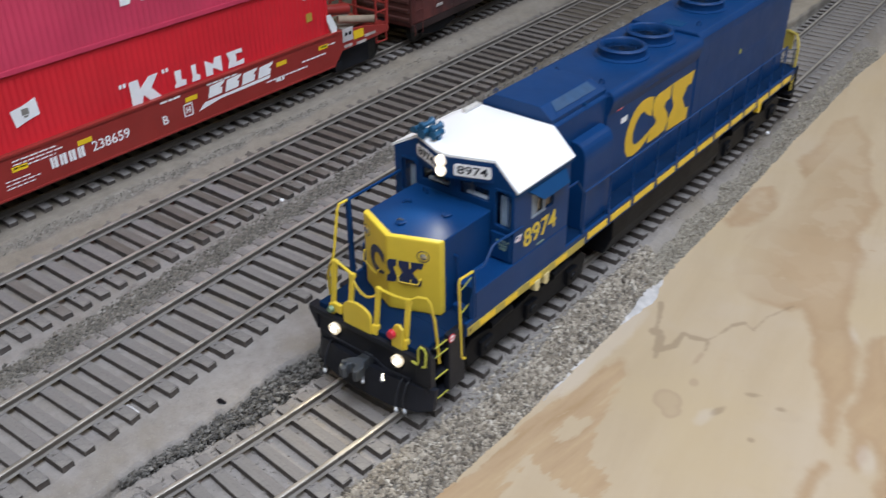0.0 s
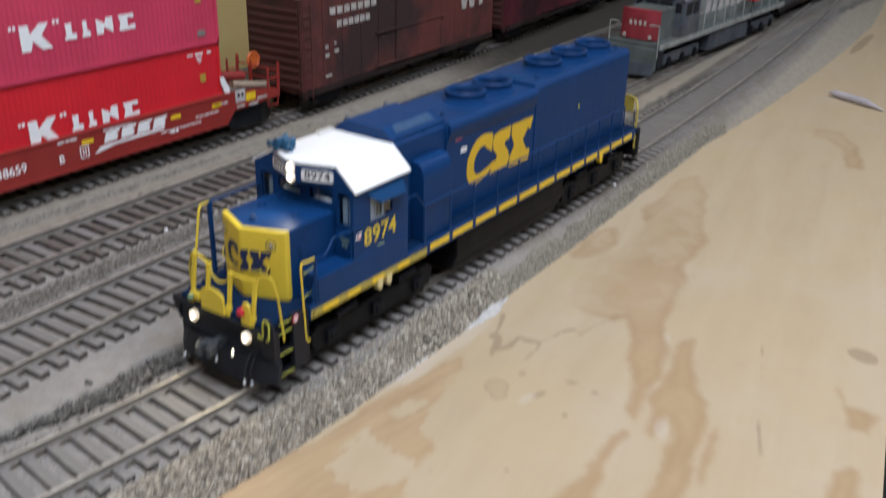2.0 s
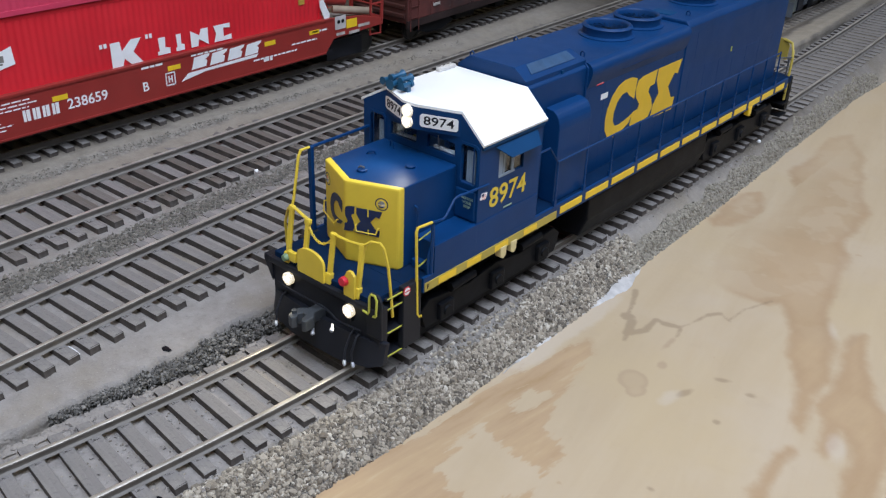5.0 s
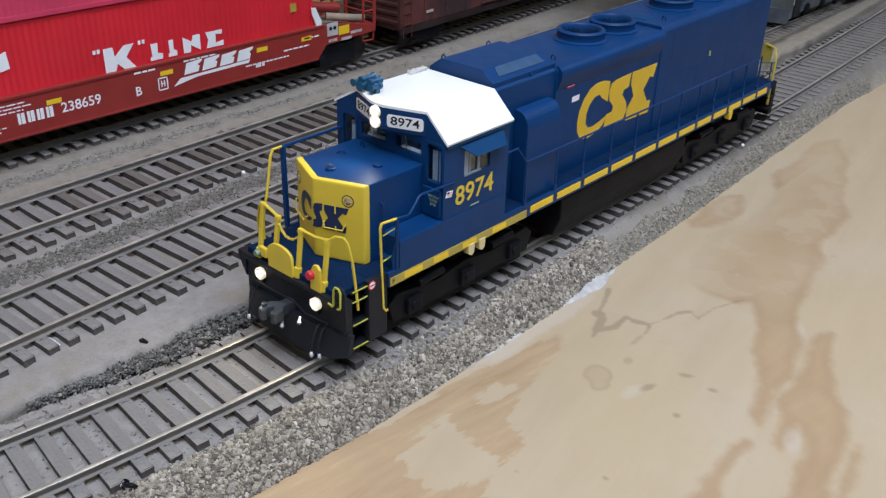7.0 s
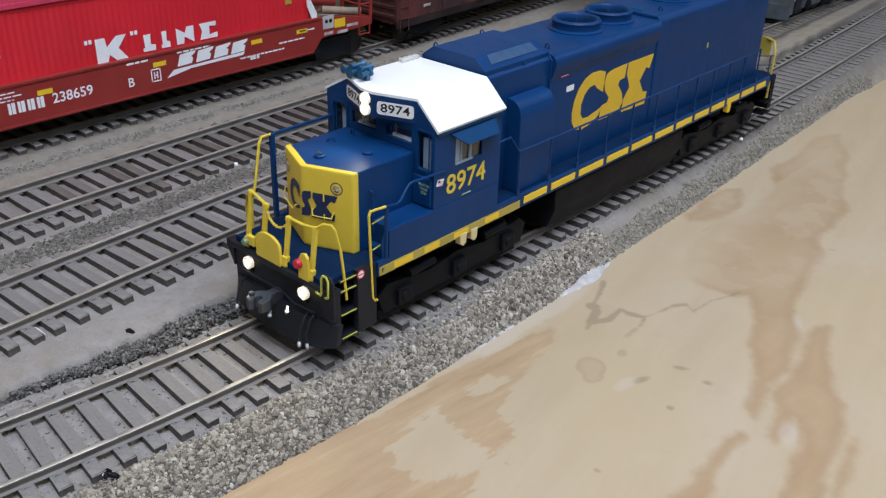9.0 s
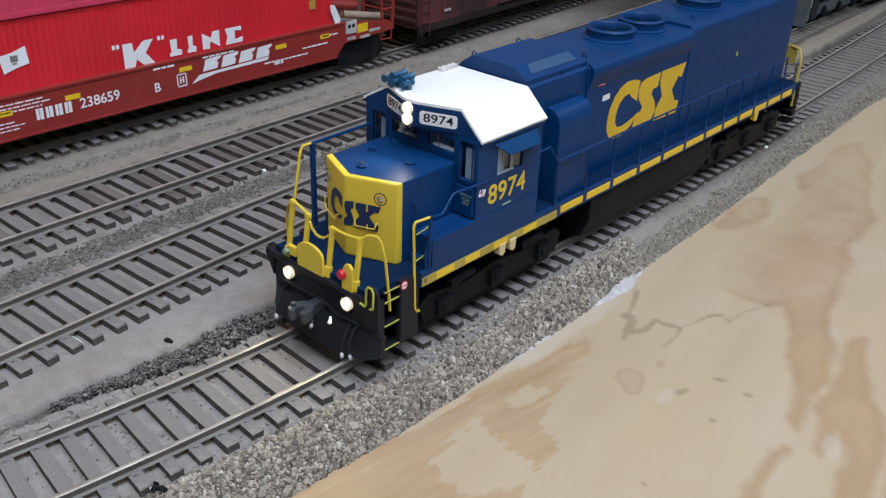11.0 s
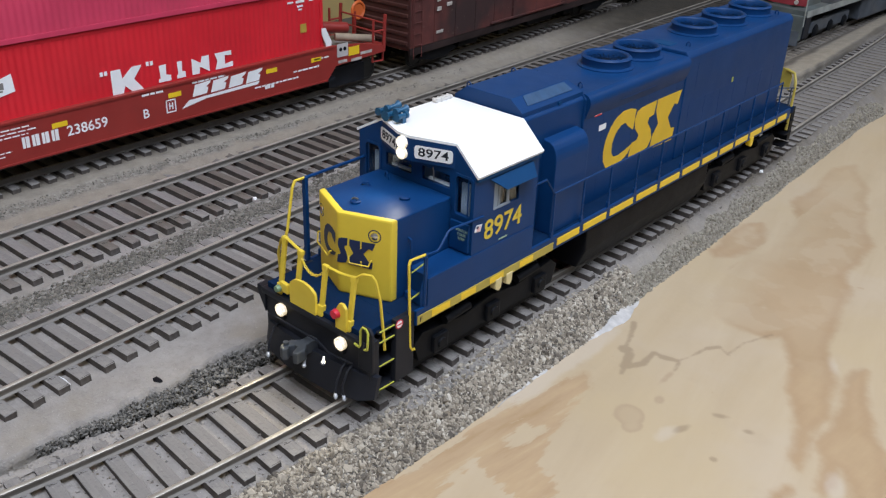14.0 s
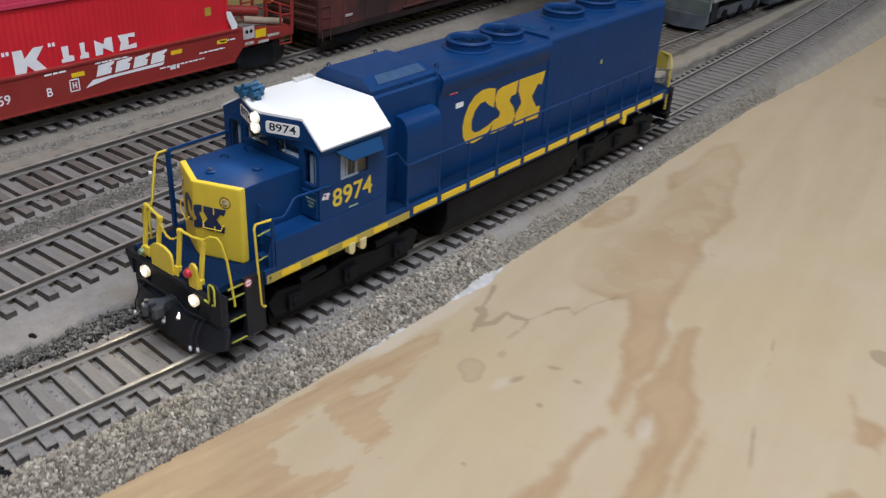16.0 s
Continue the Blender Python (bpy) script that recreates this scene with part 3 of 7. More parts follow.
def make_ico():
    g = (1 + 5 ** 0.5) / 2
    for p in ((-1, g, 0), (1, g, 0), (-1, -g, 0), (1, -g, 0)):
        for k in range(3):
            ICO_V.append(Vector((p[k % 3], p[(k + 1) % 3], p[(k + 2) % 3])).normalized())
    bm = bmesh.new()
    for v in ICO_V:
        bm.verts.new(v)
    bmesh.ops.convex_hull(bm, input=bm.verts)
    bm.verts.index_update()
    for f in bm.faces:
        ICO_F.append(tuple(v.index for v in f.verts))
    bm.free()


make_ico()


def scatter(name, label, count, place, size, material, seed, flat=0.75, tilt=0.15):
    """Loose stones as one mesh: rough lumps of uneven size that lie on the ground."""
    rnd = np.random.default_rng(seed)
    base = np.array([tuple(v) for v in ICO_V])
    verts, faces = [], []
    ico = np.array(ICO_F)
    for k in range(count):
        x, y, z = place(rnd)
        r = size * (0.5 + 1.1 * rnd.random() ** 1.8)
        jit = base * (1 + 0.75 * (rnd.random((12, 1)) - 0.5))
        jit = jit * np.array([1.1, 0.55 + 0.5 * rnd.random(), flat * (0.6 + 0.6 * rnd.random())]) * r
        ang = rnd.random(3) * 6.283
        m = np.array(Euler(ang * np.array([tilt, tilt, 1.0])).to_matrix())
        verts.append((jit @ m.T + np.array([x, y, z + 0.25 * r])) * U)
        faces.append(ico + 12 * k)
    me = bpy.data.meshes.new(name)
    me.from_pydata(np.concatenate(verts).tolist(), [], np.concatenate(faces).tolist())
    me.materials.append(material)
    me.update()
    return tagged(new(name, me), label, "gravel", kind="stuff")


def near_far(rnd, lo, hi, knee, share):
    """More stones at the near end of the layout than far off."""
    return lo + (knee - lo) * rnd.random() if rnd.random() < share else knee + (hi - knee) * rnd.random()


def put_shoulder(rnd):
    y = near_far(rnd, -9, 9.4, 7.5, 0.93)
    lo = 1.40 + 0.34 * soft(y, -0.5, 1.5) + 0.10 * wob(0, y, 0.7, 6.0) + 0.07 * wob(0, y, 2.1, 6.0) - 0.25 * soft(y, 3.5, 6.0)
    x = c1(y) + lo + (outer(y) + 0.03 - lo) * rnd.random()
    if rnd.random() < 0.06:
        x = c1(y) + 1.38 + 0.4 * rnd.random()
    return x, y, max(ground_height(x, y), BOARD) - 0.01


def put_gully(rnd):
    y = near_far(rnd, -4.6, 26, 10, 0.75)
    l = ledge(y)
    side = rnd.random()
    w = max(0.04, gully(y))
    x = l - 0.01 + (w + 0.04) * side
    return x, y, -0.5 + 0.2 * side + (0.30 - 0.12 * side) * rnd.random() ** 0.8


def put_mound(rnd):
    y = near_far(rnd, -8, 40, 14, 0.7)
    w = 0.30 + 0.16 * wob(3.0, y, 0.9, 4.0) + 0.12 * wob(0, y, 2.6, 4.0)
    x = c2(y) - 1.82 + 0.18 * wob(0, y, 1.2) + max(0.08, w) * (rnd.random() + rnd.random() - 1) * 1.5
    return x, y, ground_height(x, y) - 0.012


def put_strip(rnd):
    y = near_far(rnd, -6, 18, 10, 0.85)
    x = c4(y) + 1.85 + (c3(y) - c4(y) - 3.75) * rnd.random()
    return x, y, ground_height(x, y) - 0.012


def put_clay(rnd):
    """Crumbs where the clay meets the tie ends of the main line."""
    y = near_far(rnd, -9, 18, 6, 0.75)
    k = rnd.random()
    if k < 0.45:
        x = ledge(y) + gully(y) + 0.02 + (c1(y) - 0.95 - ledge(y) - gully(y)) * rnd.random()
    elif k < 0.75:
        x = c1(y) + 1.02 + 0.55 * rnd.random()
    else:
        x = c1(y) + 1.6 * (rnd.random() - 0.5)
    return x, y, ground_height(x, y) - 0.008


def put_clods(rnd):
    """Clods of tan dirt along the outer edge of the shoulder, past the ballast."""
    y = 8.6 + 21 * rnd.random() ** 1.3
    x = c1(y) + outer(y) + 0.04 - 0.52 * rnd.random() ** 1.2 * (0.8 + 0.5 * wob(0, y, 1.1, 5.0))
    return x, y, max(ground_height(x, y), BOARD) - 0.02


def put_bed(rnd):
    y = near_far(rnd, -8, 22, 2, 0.5)
    x = c1(y) + 2.5 * (rnd.random() - 0.5)
    return x, y, ground_height(x, y)


scatter("ballast_shoulder", "pale grey and tan crushed stone ballast on the shoulder", 24500, put_shoulder, 0.036, STONE_PALE, 11, 0.8, 1.0)
scatter("coarse_ballast", "larger tan and grey stones among the shoulder ballast", 2600, put_shoulder, 0.058, STONE_PALE, 21, 0.7, 1.0)
scatter("dark_gravel", "dark grey gravel in the gully beside the track", 13000, put_gully, 0.034, STONE_DARK, 12, 0.55, 0.6)
scatter("brown_gravel", "brown-grey gravel mound between two tracks", 11500, put_mound, 0.042, STONE_MID, 13, 0.7, 1.0)
scatter("fine_gravel", "fine brown gravel strip between two tracks", 2200, put_strip, 0.024, STONE_MID, 14, 0.6, 0.8)
scatter("clay_rubble", "crumbled grey clay along the tie ends", 2600, put_clay, 0.040, GROUND, 16, 0.5, 0.2)
scatter("dirt_clods", "tan dirt clods along the outer edge of the track shoulder", 9000, put_clods, 0.044, STONE_TAN, 17, 0.6, 0.6)
scatter("loose_grit", "loose brown and pale grit between the ties", 1500, put_bed, 0.018, STONE_PALE, 15)


# ---- tracks ----
def sweep(bm, centre, offset, z, outline, y0, y1, dy):
    """A rail: an outline (across, up) swept along the line of a track."""
    y, rings = y0, []
    while y <= y1 + 1e-6:
        t = (centre(y + 0.05) - centre(y - 0.05)) / 0.1
        k = 1 / math.hypot(1, t)
        rings.append([bm.verts.new((centre(y) + (offset + u) * k, y - (offset + u) * t * k, z(y) + v)) for u, v in outline])
        y += dy if y < 24 else 2 * dy
    n = len(outline)
    for a, b in zip(rings, rings[1:]):
        for j in range(n):
            bm.faces.new((a[j], a[(j + 1) % n], b[(j + 1) % n], b[j]))
    bm.faces.new(rings[0]), bm.faces.new(rings[-1][::-1])
    bmesh.ops.recalc_face_normals(bm, faces=bm.faces)
    return bm


WEB = [(-0.07, -0.185), (0.07, -0.185), (0.055, -0.165), (0.022, -0.15), (0.022, -0.062), (0.05, -0.05), (0.05, -0.012), (-0.05, -0.012), (-0.05, -0.05), (-0.022, -0.062), (-0.022, -0.15), (-0.055, -0.165)]
HEAD = [(-0.047, -0.012), (0.047, -0.012), (0.028, 0.0), (-0.028, 0.0)]
GAUGE = 0.825


def tie_meshes(material, side, n=4):
    out = []
    for k in range(n):
        rnd = random.Random(40 + k)
        bm = bmesh.new()
        box(bm, -1.30, 1.30, -0.125, 0.125, -0.2, 0.0, 0.012)
        for v in bm.verts:
            v.co += Vector((rnd.uniform(-0.02, 0.02), rnd.uniform(-0.01, 0.01), rnd.uniform(-0.006, 0.004)))
        # tie plates and spike heads at both rails
        for s in (-GAUGE, GAUGE):
            box(bm, s - 0.12, s + 0.12, -0.07, 0.07, -0.002, 0.008)
            for q in (-0.12, 0.12):
                box(bm, s + 0.8 * q - 0.015, s + 0.8 * q + 0.015, -0.04, -0.01, 0.006, 0.025)
        me = mesh_of("tie", bm, material)
        # a darker material on the side faces, the tie colour only on the tops
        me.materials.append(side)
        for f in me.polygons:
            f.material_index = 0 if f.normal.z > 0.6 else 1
        out.append(me)
    return out


TIES, BROWN_TIES, SHADED_TIES = tie_meshes(TIE, TIE_SIDE), tie_meshes(TIE_BROWN, TIE_SIDE), tie_meshes(TIE_SHADED, TIE_SIDE)


def build_track(label, centre, top, y0, y1, step, last, seed, gauge=GAUGE, wide=1.0, brown_from=17.0, shaded_from=999.0):
    root = thing("railway_track", label, "track", group="tracks of the layout")
    for s in (-gauge, gauge):
        rail = part("rail", sweep(bmesh.new(), centre, s, top, WEB, y0, y1, 0.5), RAIL, root)
        part("railhead", sweep(bmesh.new(), centre, s, top, HEAD, y0, y1, 0.5), RAILTOP, rail, "worn shiny rail top")
    rnd = random.Random(seed)
    y = y0
    while y < last:
        t = (centre(y + 0.05) - centre(y - 0.05)) / 0.1
        ob = new("tie", (SHADED_TIES if y + rnd.uniform(-4, 4) > shaded_from else BROWN_TIES if y + rnd.uniform(-5, 5) > brown_from else TIES)[rnd.randrange(len(TIES))])
        ob.parent = root
        yy = y + rnd.uniform(-0.03, 0.03)
        ob.matrix_basis = pose((centre(yy) + rnd.uniform(-0.035, 0.035)) * U, yy * U, (top(yy) - 0.19) * U, rnd.uniform(-0.6, 0.6), rnd.uniform(-0.3, 0.3), -math.degrees(math.atan(t)) + rnd.uniform(-0.9, 0.9))
        ob.scale = (wide, 1, 1)
        y += step
    return root


build_track("weathered main line track with brown ties under the blue locomotive", c1, lambda y: R1, -9.116, 80.0, 0.523, 66.0, 1, brown_from=999.0)
build_track("empty weathered siding track with dusty brown ties", c2, r2, -9.335, 80.0, 0.522, 66.0, 2, 0.885, 1.13)
build_track("empty weathered siding track half sunk in grey dirt", c3, lambda y: R3, -9.22, 80.0, 0.518, 66.0, 3, 0.865, 1.18, 0.0, 29.0)
build_track("dark storage track under the freight cars", c4, lambda y: R4, -9.17, 80.0, 0.50, 66.0, 4, brown_from=999.0, shaded_from=33.0)


# ---- plywood board, glue edge, room ----
def depth_in(x, y, corners):
    """How deep points lie inside an outline (negative outside), in metres of the prototype."""
    best, inside = np.full(x.shape, 1e9), np.zeros(x.shape, bool)
    for (ax, ay), (bx, by) in zip(corners, corners[1:] + corners[:1]):
        best = np.minimum(best, along(x, y, ax, ay, bx, by))
        if ay != by:
            inside ^= ((ay > y) != (by > y)) & (x < (bx - ax) * (y - ay) / (by - ay) + ax)
    return np.where(inside, best, -best)


def along(x, y, ax, ay, bx, by):
    t = np.clip(((x - ax) * (bx - ax) + (y - ay) * (by - ay)) / ((bx - ax) ** 2 + (by - ay) ** 2), 0, 1)
    return np.hypot(x - ax - t * (bx - ax), y - ay - t * (by - ay))


def blot(x, y, cx, cy, a, b, turn=0.0):
    c, s = math.cos(turn), math.sin(turn)
    u, v = (x - cx) * c + (y - cy) * s, (y - cy) * c - (x - cx) * s
    return (1 - np.hypot(u / a, v / b)) * min(a, b)


def build_board():
    ys = np.concatenate([np.arange(-16, -4, 0.5), np.arange(-4, 20, 0.055), np.arange(20, 40, 0.25), np.arange(40, 90.1, 1.0)])
    us = np.linspace(0, 1, 210)
    left = np.interp(ys, [-16, 5, 20, 50, 90], [1.2, 1.2, 0.9, -1.5, -7.0])
    right = np.interp(ys, [-16, -3, 6.3, 13.4, 36, 66, 90], [17.3, 15.0, 13.35, 12.1, 8.2, 3.0, 2.0])
    x = left[:, None] + (right - left)[:, None] * us[None, :]
    y = np.repeat(ys[:, None], len(us), 1)
    near = [(2.14, -1.04), (2.52, 1.04), (2.55, 3.3), (3.03, 5.37), (3.42, 4.94), (3.69, 3.27), (4.04, 2.27), (4.76, 1.75), (4.91, 0.56), (5.22, 0.1), (4.6, -2.2), (3.1, -3.4), (1.6, -3.4)]
    mid = [(5.62, 10.2), (5.38, 9.74), (4.61, 9.6), (3.98, 9.8), (3.5, 10.6), (3.26, 11.6), (3.22, 12.8), (3.46, 14.0), (3.36, 15.8), (3.12, 17.1), (2.59, 18.1), (2.59, 19.9), (2.3, 22.0), (2.83, 23.1), (3.79, 21.2), (4.51, 19.3), (4.9, 17.8), (5.52, 16.8), (5.6, 15.6), (5.68, 14.4), (6.0, 13.5), (6.25, 12.1),
           (6.5, 10.9), (6.82, 9.9), (7.34, 9.07), (7.54, 8.1), (7.63, 7.15), (7.92, 5.6), (7.68, 5.76), (7.39, 6.6), (7.1, 7.5), (6.67, 8.2), (6.34, 9.0), (6.05, 9.4)]
    smear = [(2.16, 12.96), (2.11, 14.06), (2.16, 15.36), (2.5, 15.84), (3.07, 14.78), (3.12, 13.97), (2.93, 13.15), (2.54, 12.67)]
    strip = [(7.39, 9.74), (7.63, 10.08), (8.02, 9.07), (8.45, 8.26), (8.59, 7.73), (9.02, 7.34), (9.26, 6.72), (9.5, 5.86), (9.6, 5.18), (9.75, 4.5), (9.95, 3.2), (9.4, 3.0), (9.26, 4.18), (9.02, 4.61), (9.02, 5.28), (8.83, 5.81), (8.5, 6.19), (8.54, 5.23), (8.4, 5.33), (8.11, 6.29), (7.82, 6.67), (7.92, 7.49), (7.73, 8.16), (7.63, 8.69)]
    slip = [(7.97, 4.9), (7.82, 4.61), (7.87, 4.13), (7.92, 3.55), (7.97, 2.93), (7.8, 1.6), (8.4, 1.8), (8.26, 3.22), (8.16, 3.46), (8.02, 4.18), (7.97, 4.51)]
    sliver = [(9.65, 6.34), (9.74, 6.1), (9.84, 5.62), (9.98, 5.04), (10.1, 4.2), (9.89, 4.6), (9.74, 5.23), (9.65, 5.86)]
    side = [(11.56, 9.9), (11.87, 9.3), (12.6, 9.1), (12.7, 8.3), (12.15, 8.3), (11.9, 9.0)]
    corner = [(12.4, 4.6), (12.39, 6.33), (12.67, 6.66), (13.1, 5.0)]
    far = [(4.74, 32.9), (5.94, 33.2), (7.06, 31.2), (8.0, 28.2), (7.4, 28.0), (6.6, 30.4), (5.6, 31.6), (5.0, 31.4)]
    gap_1 = [(3.26, -0.19), (3.12, 1.44), (3.46, 1.25), (4.03, 1.1), (4.66, 1.15), (4.94, 0.86), (4.8, 0.29), (4.42, -0.24), (4.03, -0.43)]
    gap_2 = [(3.22, 2.02), (3.07, 3.02), (3.36, 2.98), (3.7, 3.31), (3.55, 2.54)]
    torn = np.full(x.shape, -9.0)
    for q in (near, mid, smear, strip, slip, sliver, side, corner, far):
        torn = np.maximum(torn, depth_in(x, y, q))
    for q in (gap_1, gap_2):
        torn = np.minimum(torn, -depth_in(x, y, q))
    torn = np.clip(torn, -1.0, 0.45)
    # the upper patch is only scuffed; the others are torn right through
    wear = np.clip(0.95 - 0.12 * np.clip((y - 8.0) / 4.5, 0, 1) * (x < 8), 0, 1)
    fade = np.clip((x - np.interp(y, [9.6, 10.6, 13, 15, 18, 23], [3.9, 3.4, 3.0, 3.2, 2.5, 2.1])) / 1.5, 0, 1)
    fade = 0.12 + 0.88 * fade * fade * (3 - 2 * fade)
    wear = wear * np.where((x < 7.4) & (x > 3.15), 1 - np.clip((y - 8.6) / 1.0, 0, 1) * (1 - fade), 1) * (1 - 0.45 * np.clip((y - 17.5) / 3.0, 0, 1) * (x < 7))
    # the near patch is shredded along the grain; the far ones have smooth, soaked edges
    shred = np.clip((5.6 - y) / 0.8, 0, 1) * np.clip((6.5 - x) / 0.8, 0, 1)
    soaked = np.clip((y - 8.6) / 2.0, 0, 1) * (x < 7.6)
    cracks = ([(2.72, 8.05), (2.98, 7.45), (3.17, 6.88), (3.36, 6.77), (3.55, 6.24), (3.65, 5.95)], [(3.62, 6.3), (3.79, 6.62), (3.74, 7.22), (3.98, 7.2), (4.32, 7.3), (4.42, 7.58), (4.56, 8.26), (4.75, 8.54), (5.09, 8.35)], [(5.04, 8.45), (5.09, 9.12), (5.42, 9.94)], [(4.37, 7.25), (4.46, 6.91)])
    mark = np.full(x.shape, -9.0)
    for line, thick in zip(cracks, (0.066, 0.052, 0.022, 0.03)):
        for k, (p, q) in enumerate(zip(line, line[1:])):
            mark = np.maximum(mark, thick * (0.75 + 0.45 * math.sin(2.3 * k + 1)) - along(x, y, *p, *q))
    for spot in ((6.67, 6.0, 0.17, 0.11, 0.6), (6.0, 6.1, 0.13, 0.05, 0.5), (6.53, 4.7, 0.05, 0.05, 0), (6.5, 2.1, 0.08, 0.06, 0), (5.6, 5.12, 0.07, 0.2, -0.3), (3.17, 6.86, 0.16, 0.14, 0.3), (11.66, 12.0, 0.42, 0.34, -0.3), (9.4, 10.5, 0.03, 0.45, 0.3), (10.45, 7.0, 0.03, 0.7, 0.35), (1.82, 55.4, 0.3, 3.8, 0.05), (2.45, 8.2, 0.07, 0.07, 0)):
        mark = np.maximum(mark, blot(x, y, *spot))
    mark = np.clip(mark, -0.6, 0.3) + 0.012
    stain = np.maximum(blot(x, y, 4.56, 4.78, 0.36, 0.42, 0.5), np.maximum(blot(x, y, 4.80, 4.50, 0.22, 0.3, 0.2), np.maximum(blot(x, y, 4.75, 5.66, 0.13, 0.22, 0.35), blot(x, y, 4.46, 6.55, 0.10, 0.5, 0.0) - 0.05)))
    stain = np.clip(stain, -0.6, 0.3)
    glue = np.maximum(blot(x, y, 5.42, 4.72, 0.2, 0.4, -0.1), np.maximum(blot(x, y, 8.6, 5.6, 0.2, 0.5, 0.4), blot(x, y, 7.05, 9.7, 0.14, 0.4, 0.5)))
    glue = np.clip(np.maximum(glue, blot(x, y, 2.45, 5.4, 0.35, 2.6, -0.02)), -0.6, 0.3)
    n, w = len(ys), len(us)
    verts = np.stack([x * U, y * U, np.full(x.shape, BOARD * U)], 2).reshape(-1, 3).tolist()
    q = (np.arange(n - 1)[:, None] * w + np.arange(w - 1)[None, :]).reshape(-1)
    faces = np.stack([q, q + 1, q + w + 1, q + w], 1).tolist()
    # edges and underside
    rim = list(range(w)) + [j * w + w - 1 for j in range(1, n)] + [(n - 1) * w + i for i in range(w - 2, -1, -1)] + [j * w for j in range(n - 2, 0, -1)]
    base = len(verts)
    verts += [(verts[i][0], verts[i][1], (BOARD - 0.75) * U) for i in rim]
    m = len(rim)
    faces += [(rim[k], base + k, base + (k + 1) % m, rim[(k + 1) % m]) for k in range(m)] + [tuple(range(base + m - 1, base - 1, -1))]
    me = bpy.data.meshes.new("plywood_board")
    me.from_pydata(verts, [], faces)
    for key, values in (("torn", torn), ("wear", wear), ("shred", shred), ("soaked", soaked), ("mark", mark), ("stain", stain), ("glue", glue)):
        me.attributes.new(key, "FLOAT", "POINT").data.foreach_set("value", np.concatenate([values.reshape(-1), np.full(m, -0.5)]).astype(np.float32))
    me.materials.append(PLY)
    me.update()
    return tagged(new("plywood_board", me), "bare pale plywood board with torn and stained veneer", "plywood board")


build_board()


def build_glue():
    """A thin uneven bead of dried glue where the ballast meets the board."""
    bm = bmesh.new()
    ring = []
    for k in range(170):
        y = 3.0 + k * 0.04
        thin = 0.04 * soft(y, 3.0, 4.0) * (1 - soft(y, 9.3, 9.75)) * (0.45 + 1.0 * abs(wob(0, y, 3.5, 7.0)))
        w = max(0.006, thin) + float(np.interp(y, [6.3, 7.0, 7.6, 8.2, 9.1, 9.6], [0, 0.04, 0.11, 0.16, 0.15, 0])) * (1 + 0.4 * wob(0, y, 3.0, 6.0))
        x = float(np.interp(y, [3, 4.5, 5.9, 7.3, 8.0, 8.6, 9.3, 9.8], [2.40, 2.37, 2.32, 2.40, 2.37, 2.2, 1.98, 1.9])) + 0.05 * wob(0, y, 2.2, 1.0)
        ring.append([bm.verts.new((x - w, y, BOARD + 0.02 + 0.35 * w)), bm.verts.new((x - 0.3 * w, y, BOARD + 0.03 + 0.16 * w)), bm.verts.new((x + 0.4 * w, y, BOARD + 0.02 + 0.05 * w)), bm.verts.new((x + w, y + 0.03, BOARD + 0.003))])
    for a, b in zip(ring, ring[1:]):
        for j in range(3):
            bm.faces.new((a[j], a[j + 1], b[j + 1], b[j]))
    return tagged(part("glue_bead", bm, GLUE), "thin bead of dried white glue along the ballast edge", "glue")


build_glue()


def build_room():
    def wall(name, label, *b):
        return tagged(part(name, box(bmesh.new(), *b), ROOM_WALL), label, "wall", kind="structure")
    tagged(part("wall_west", box(bmesh.new(), -22.0, -20.0, -110, 160, -48, 66), CONCRETE), "tan painted backdrop wall behind the trains", "wall", kind="structure")
    wall("wall_east", "plain light wall of the room", 150, 155, -110, 160, -48, 66)
    wall("wall_south", "plain light wall of the room", -22, 155, -115, -110, -48, 66)
    wall("wall_north", "plain light wall of the room", -22, 155, 160, 165, -48, 66)
    tagged(part("ceiling", box(bmesh.new(), -22, 155, -115, 165, 66, 70), ROOM_CEIL), "plain white ceiling", "ceiling", kind="structure")
    tagged(part("floor", box(bmesh.new(), -22, 155, -115, 165, -52, -48), ROOM_FLOOR), "dark floor beside the layout bench", "floor", kind="structure")
    bench = thing("layout_bench", "dark timber bench frame that carries the layout", "bench")
    part("bench_top", prism(bmesh.new(), [(-20, -16), (15.5, -16), (12.6, -2), (11.2, 13), (7.4, 36), (2.4, 66), (1.4, 90), (-20, 90)], "z", -2.6, BOARD - 0.752), BLACK, bench)
    for x, y in ((-17, -12), (12, -12), (-17, 40), (5, 40), (-17, 86), (-1, 86)):
        part("leg", box(bmesh.new(), x - 1, x + 1, y - 1, y + 1, -48, -2.6), BLACK, bench)


build_room()

# Unseen ceiling panels; the fourth is added to brighten the far board.
for lx, ly, power in ((54, 20, 8.4), (30, -34, 16.0), (19, -3, 17.6), (44, 76, 9.0)):
    light = thing("unseen_ceiling_light", "unseen flat white ceiling light panel", "ceiling light", (lx, ly, 64), group="ceiling lights")
    part("frame", box(bmesh.new(), -16, 16, -23, 23, 0.2, 2.0), ROOM_CEIL, light)
    data = bpy.data.lights.new("panel_lamp", "AREA")
    data.shape, data.size, data.size_y, data.energy, data.color = "RECTANGLE", 30 * U, 44 * U, power, PANEL_COLOR
    lamp = new("panel_lamp", data)
    lamp.matrix_basis = pose(lx * U, ly * U, 63.9 * U)


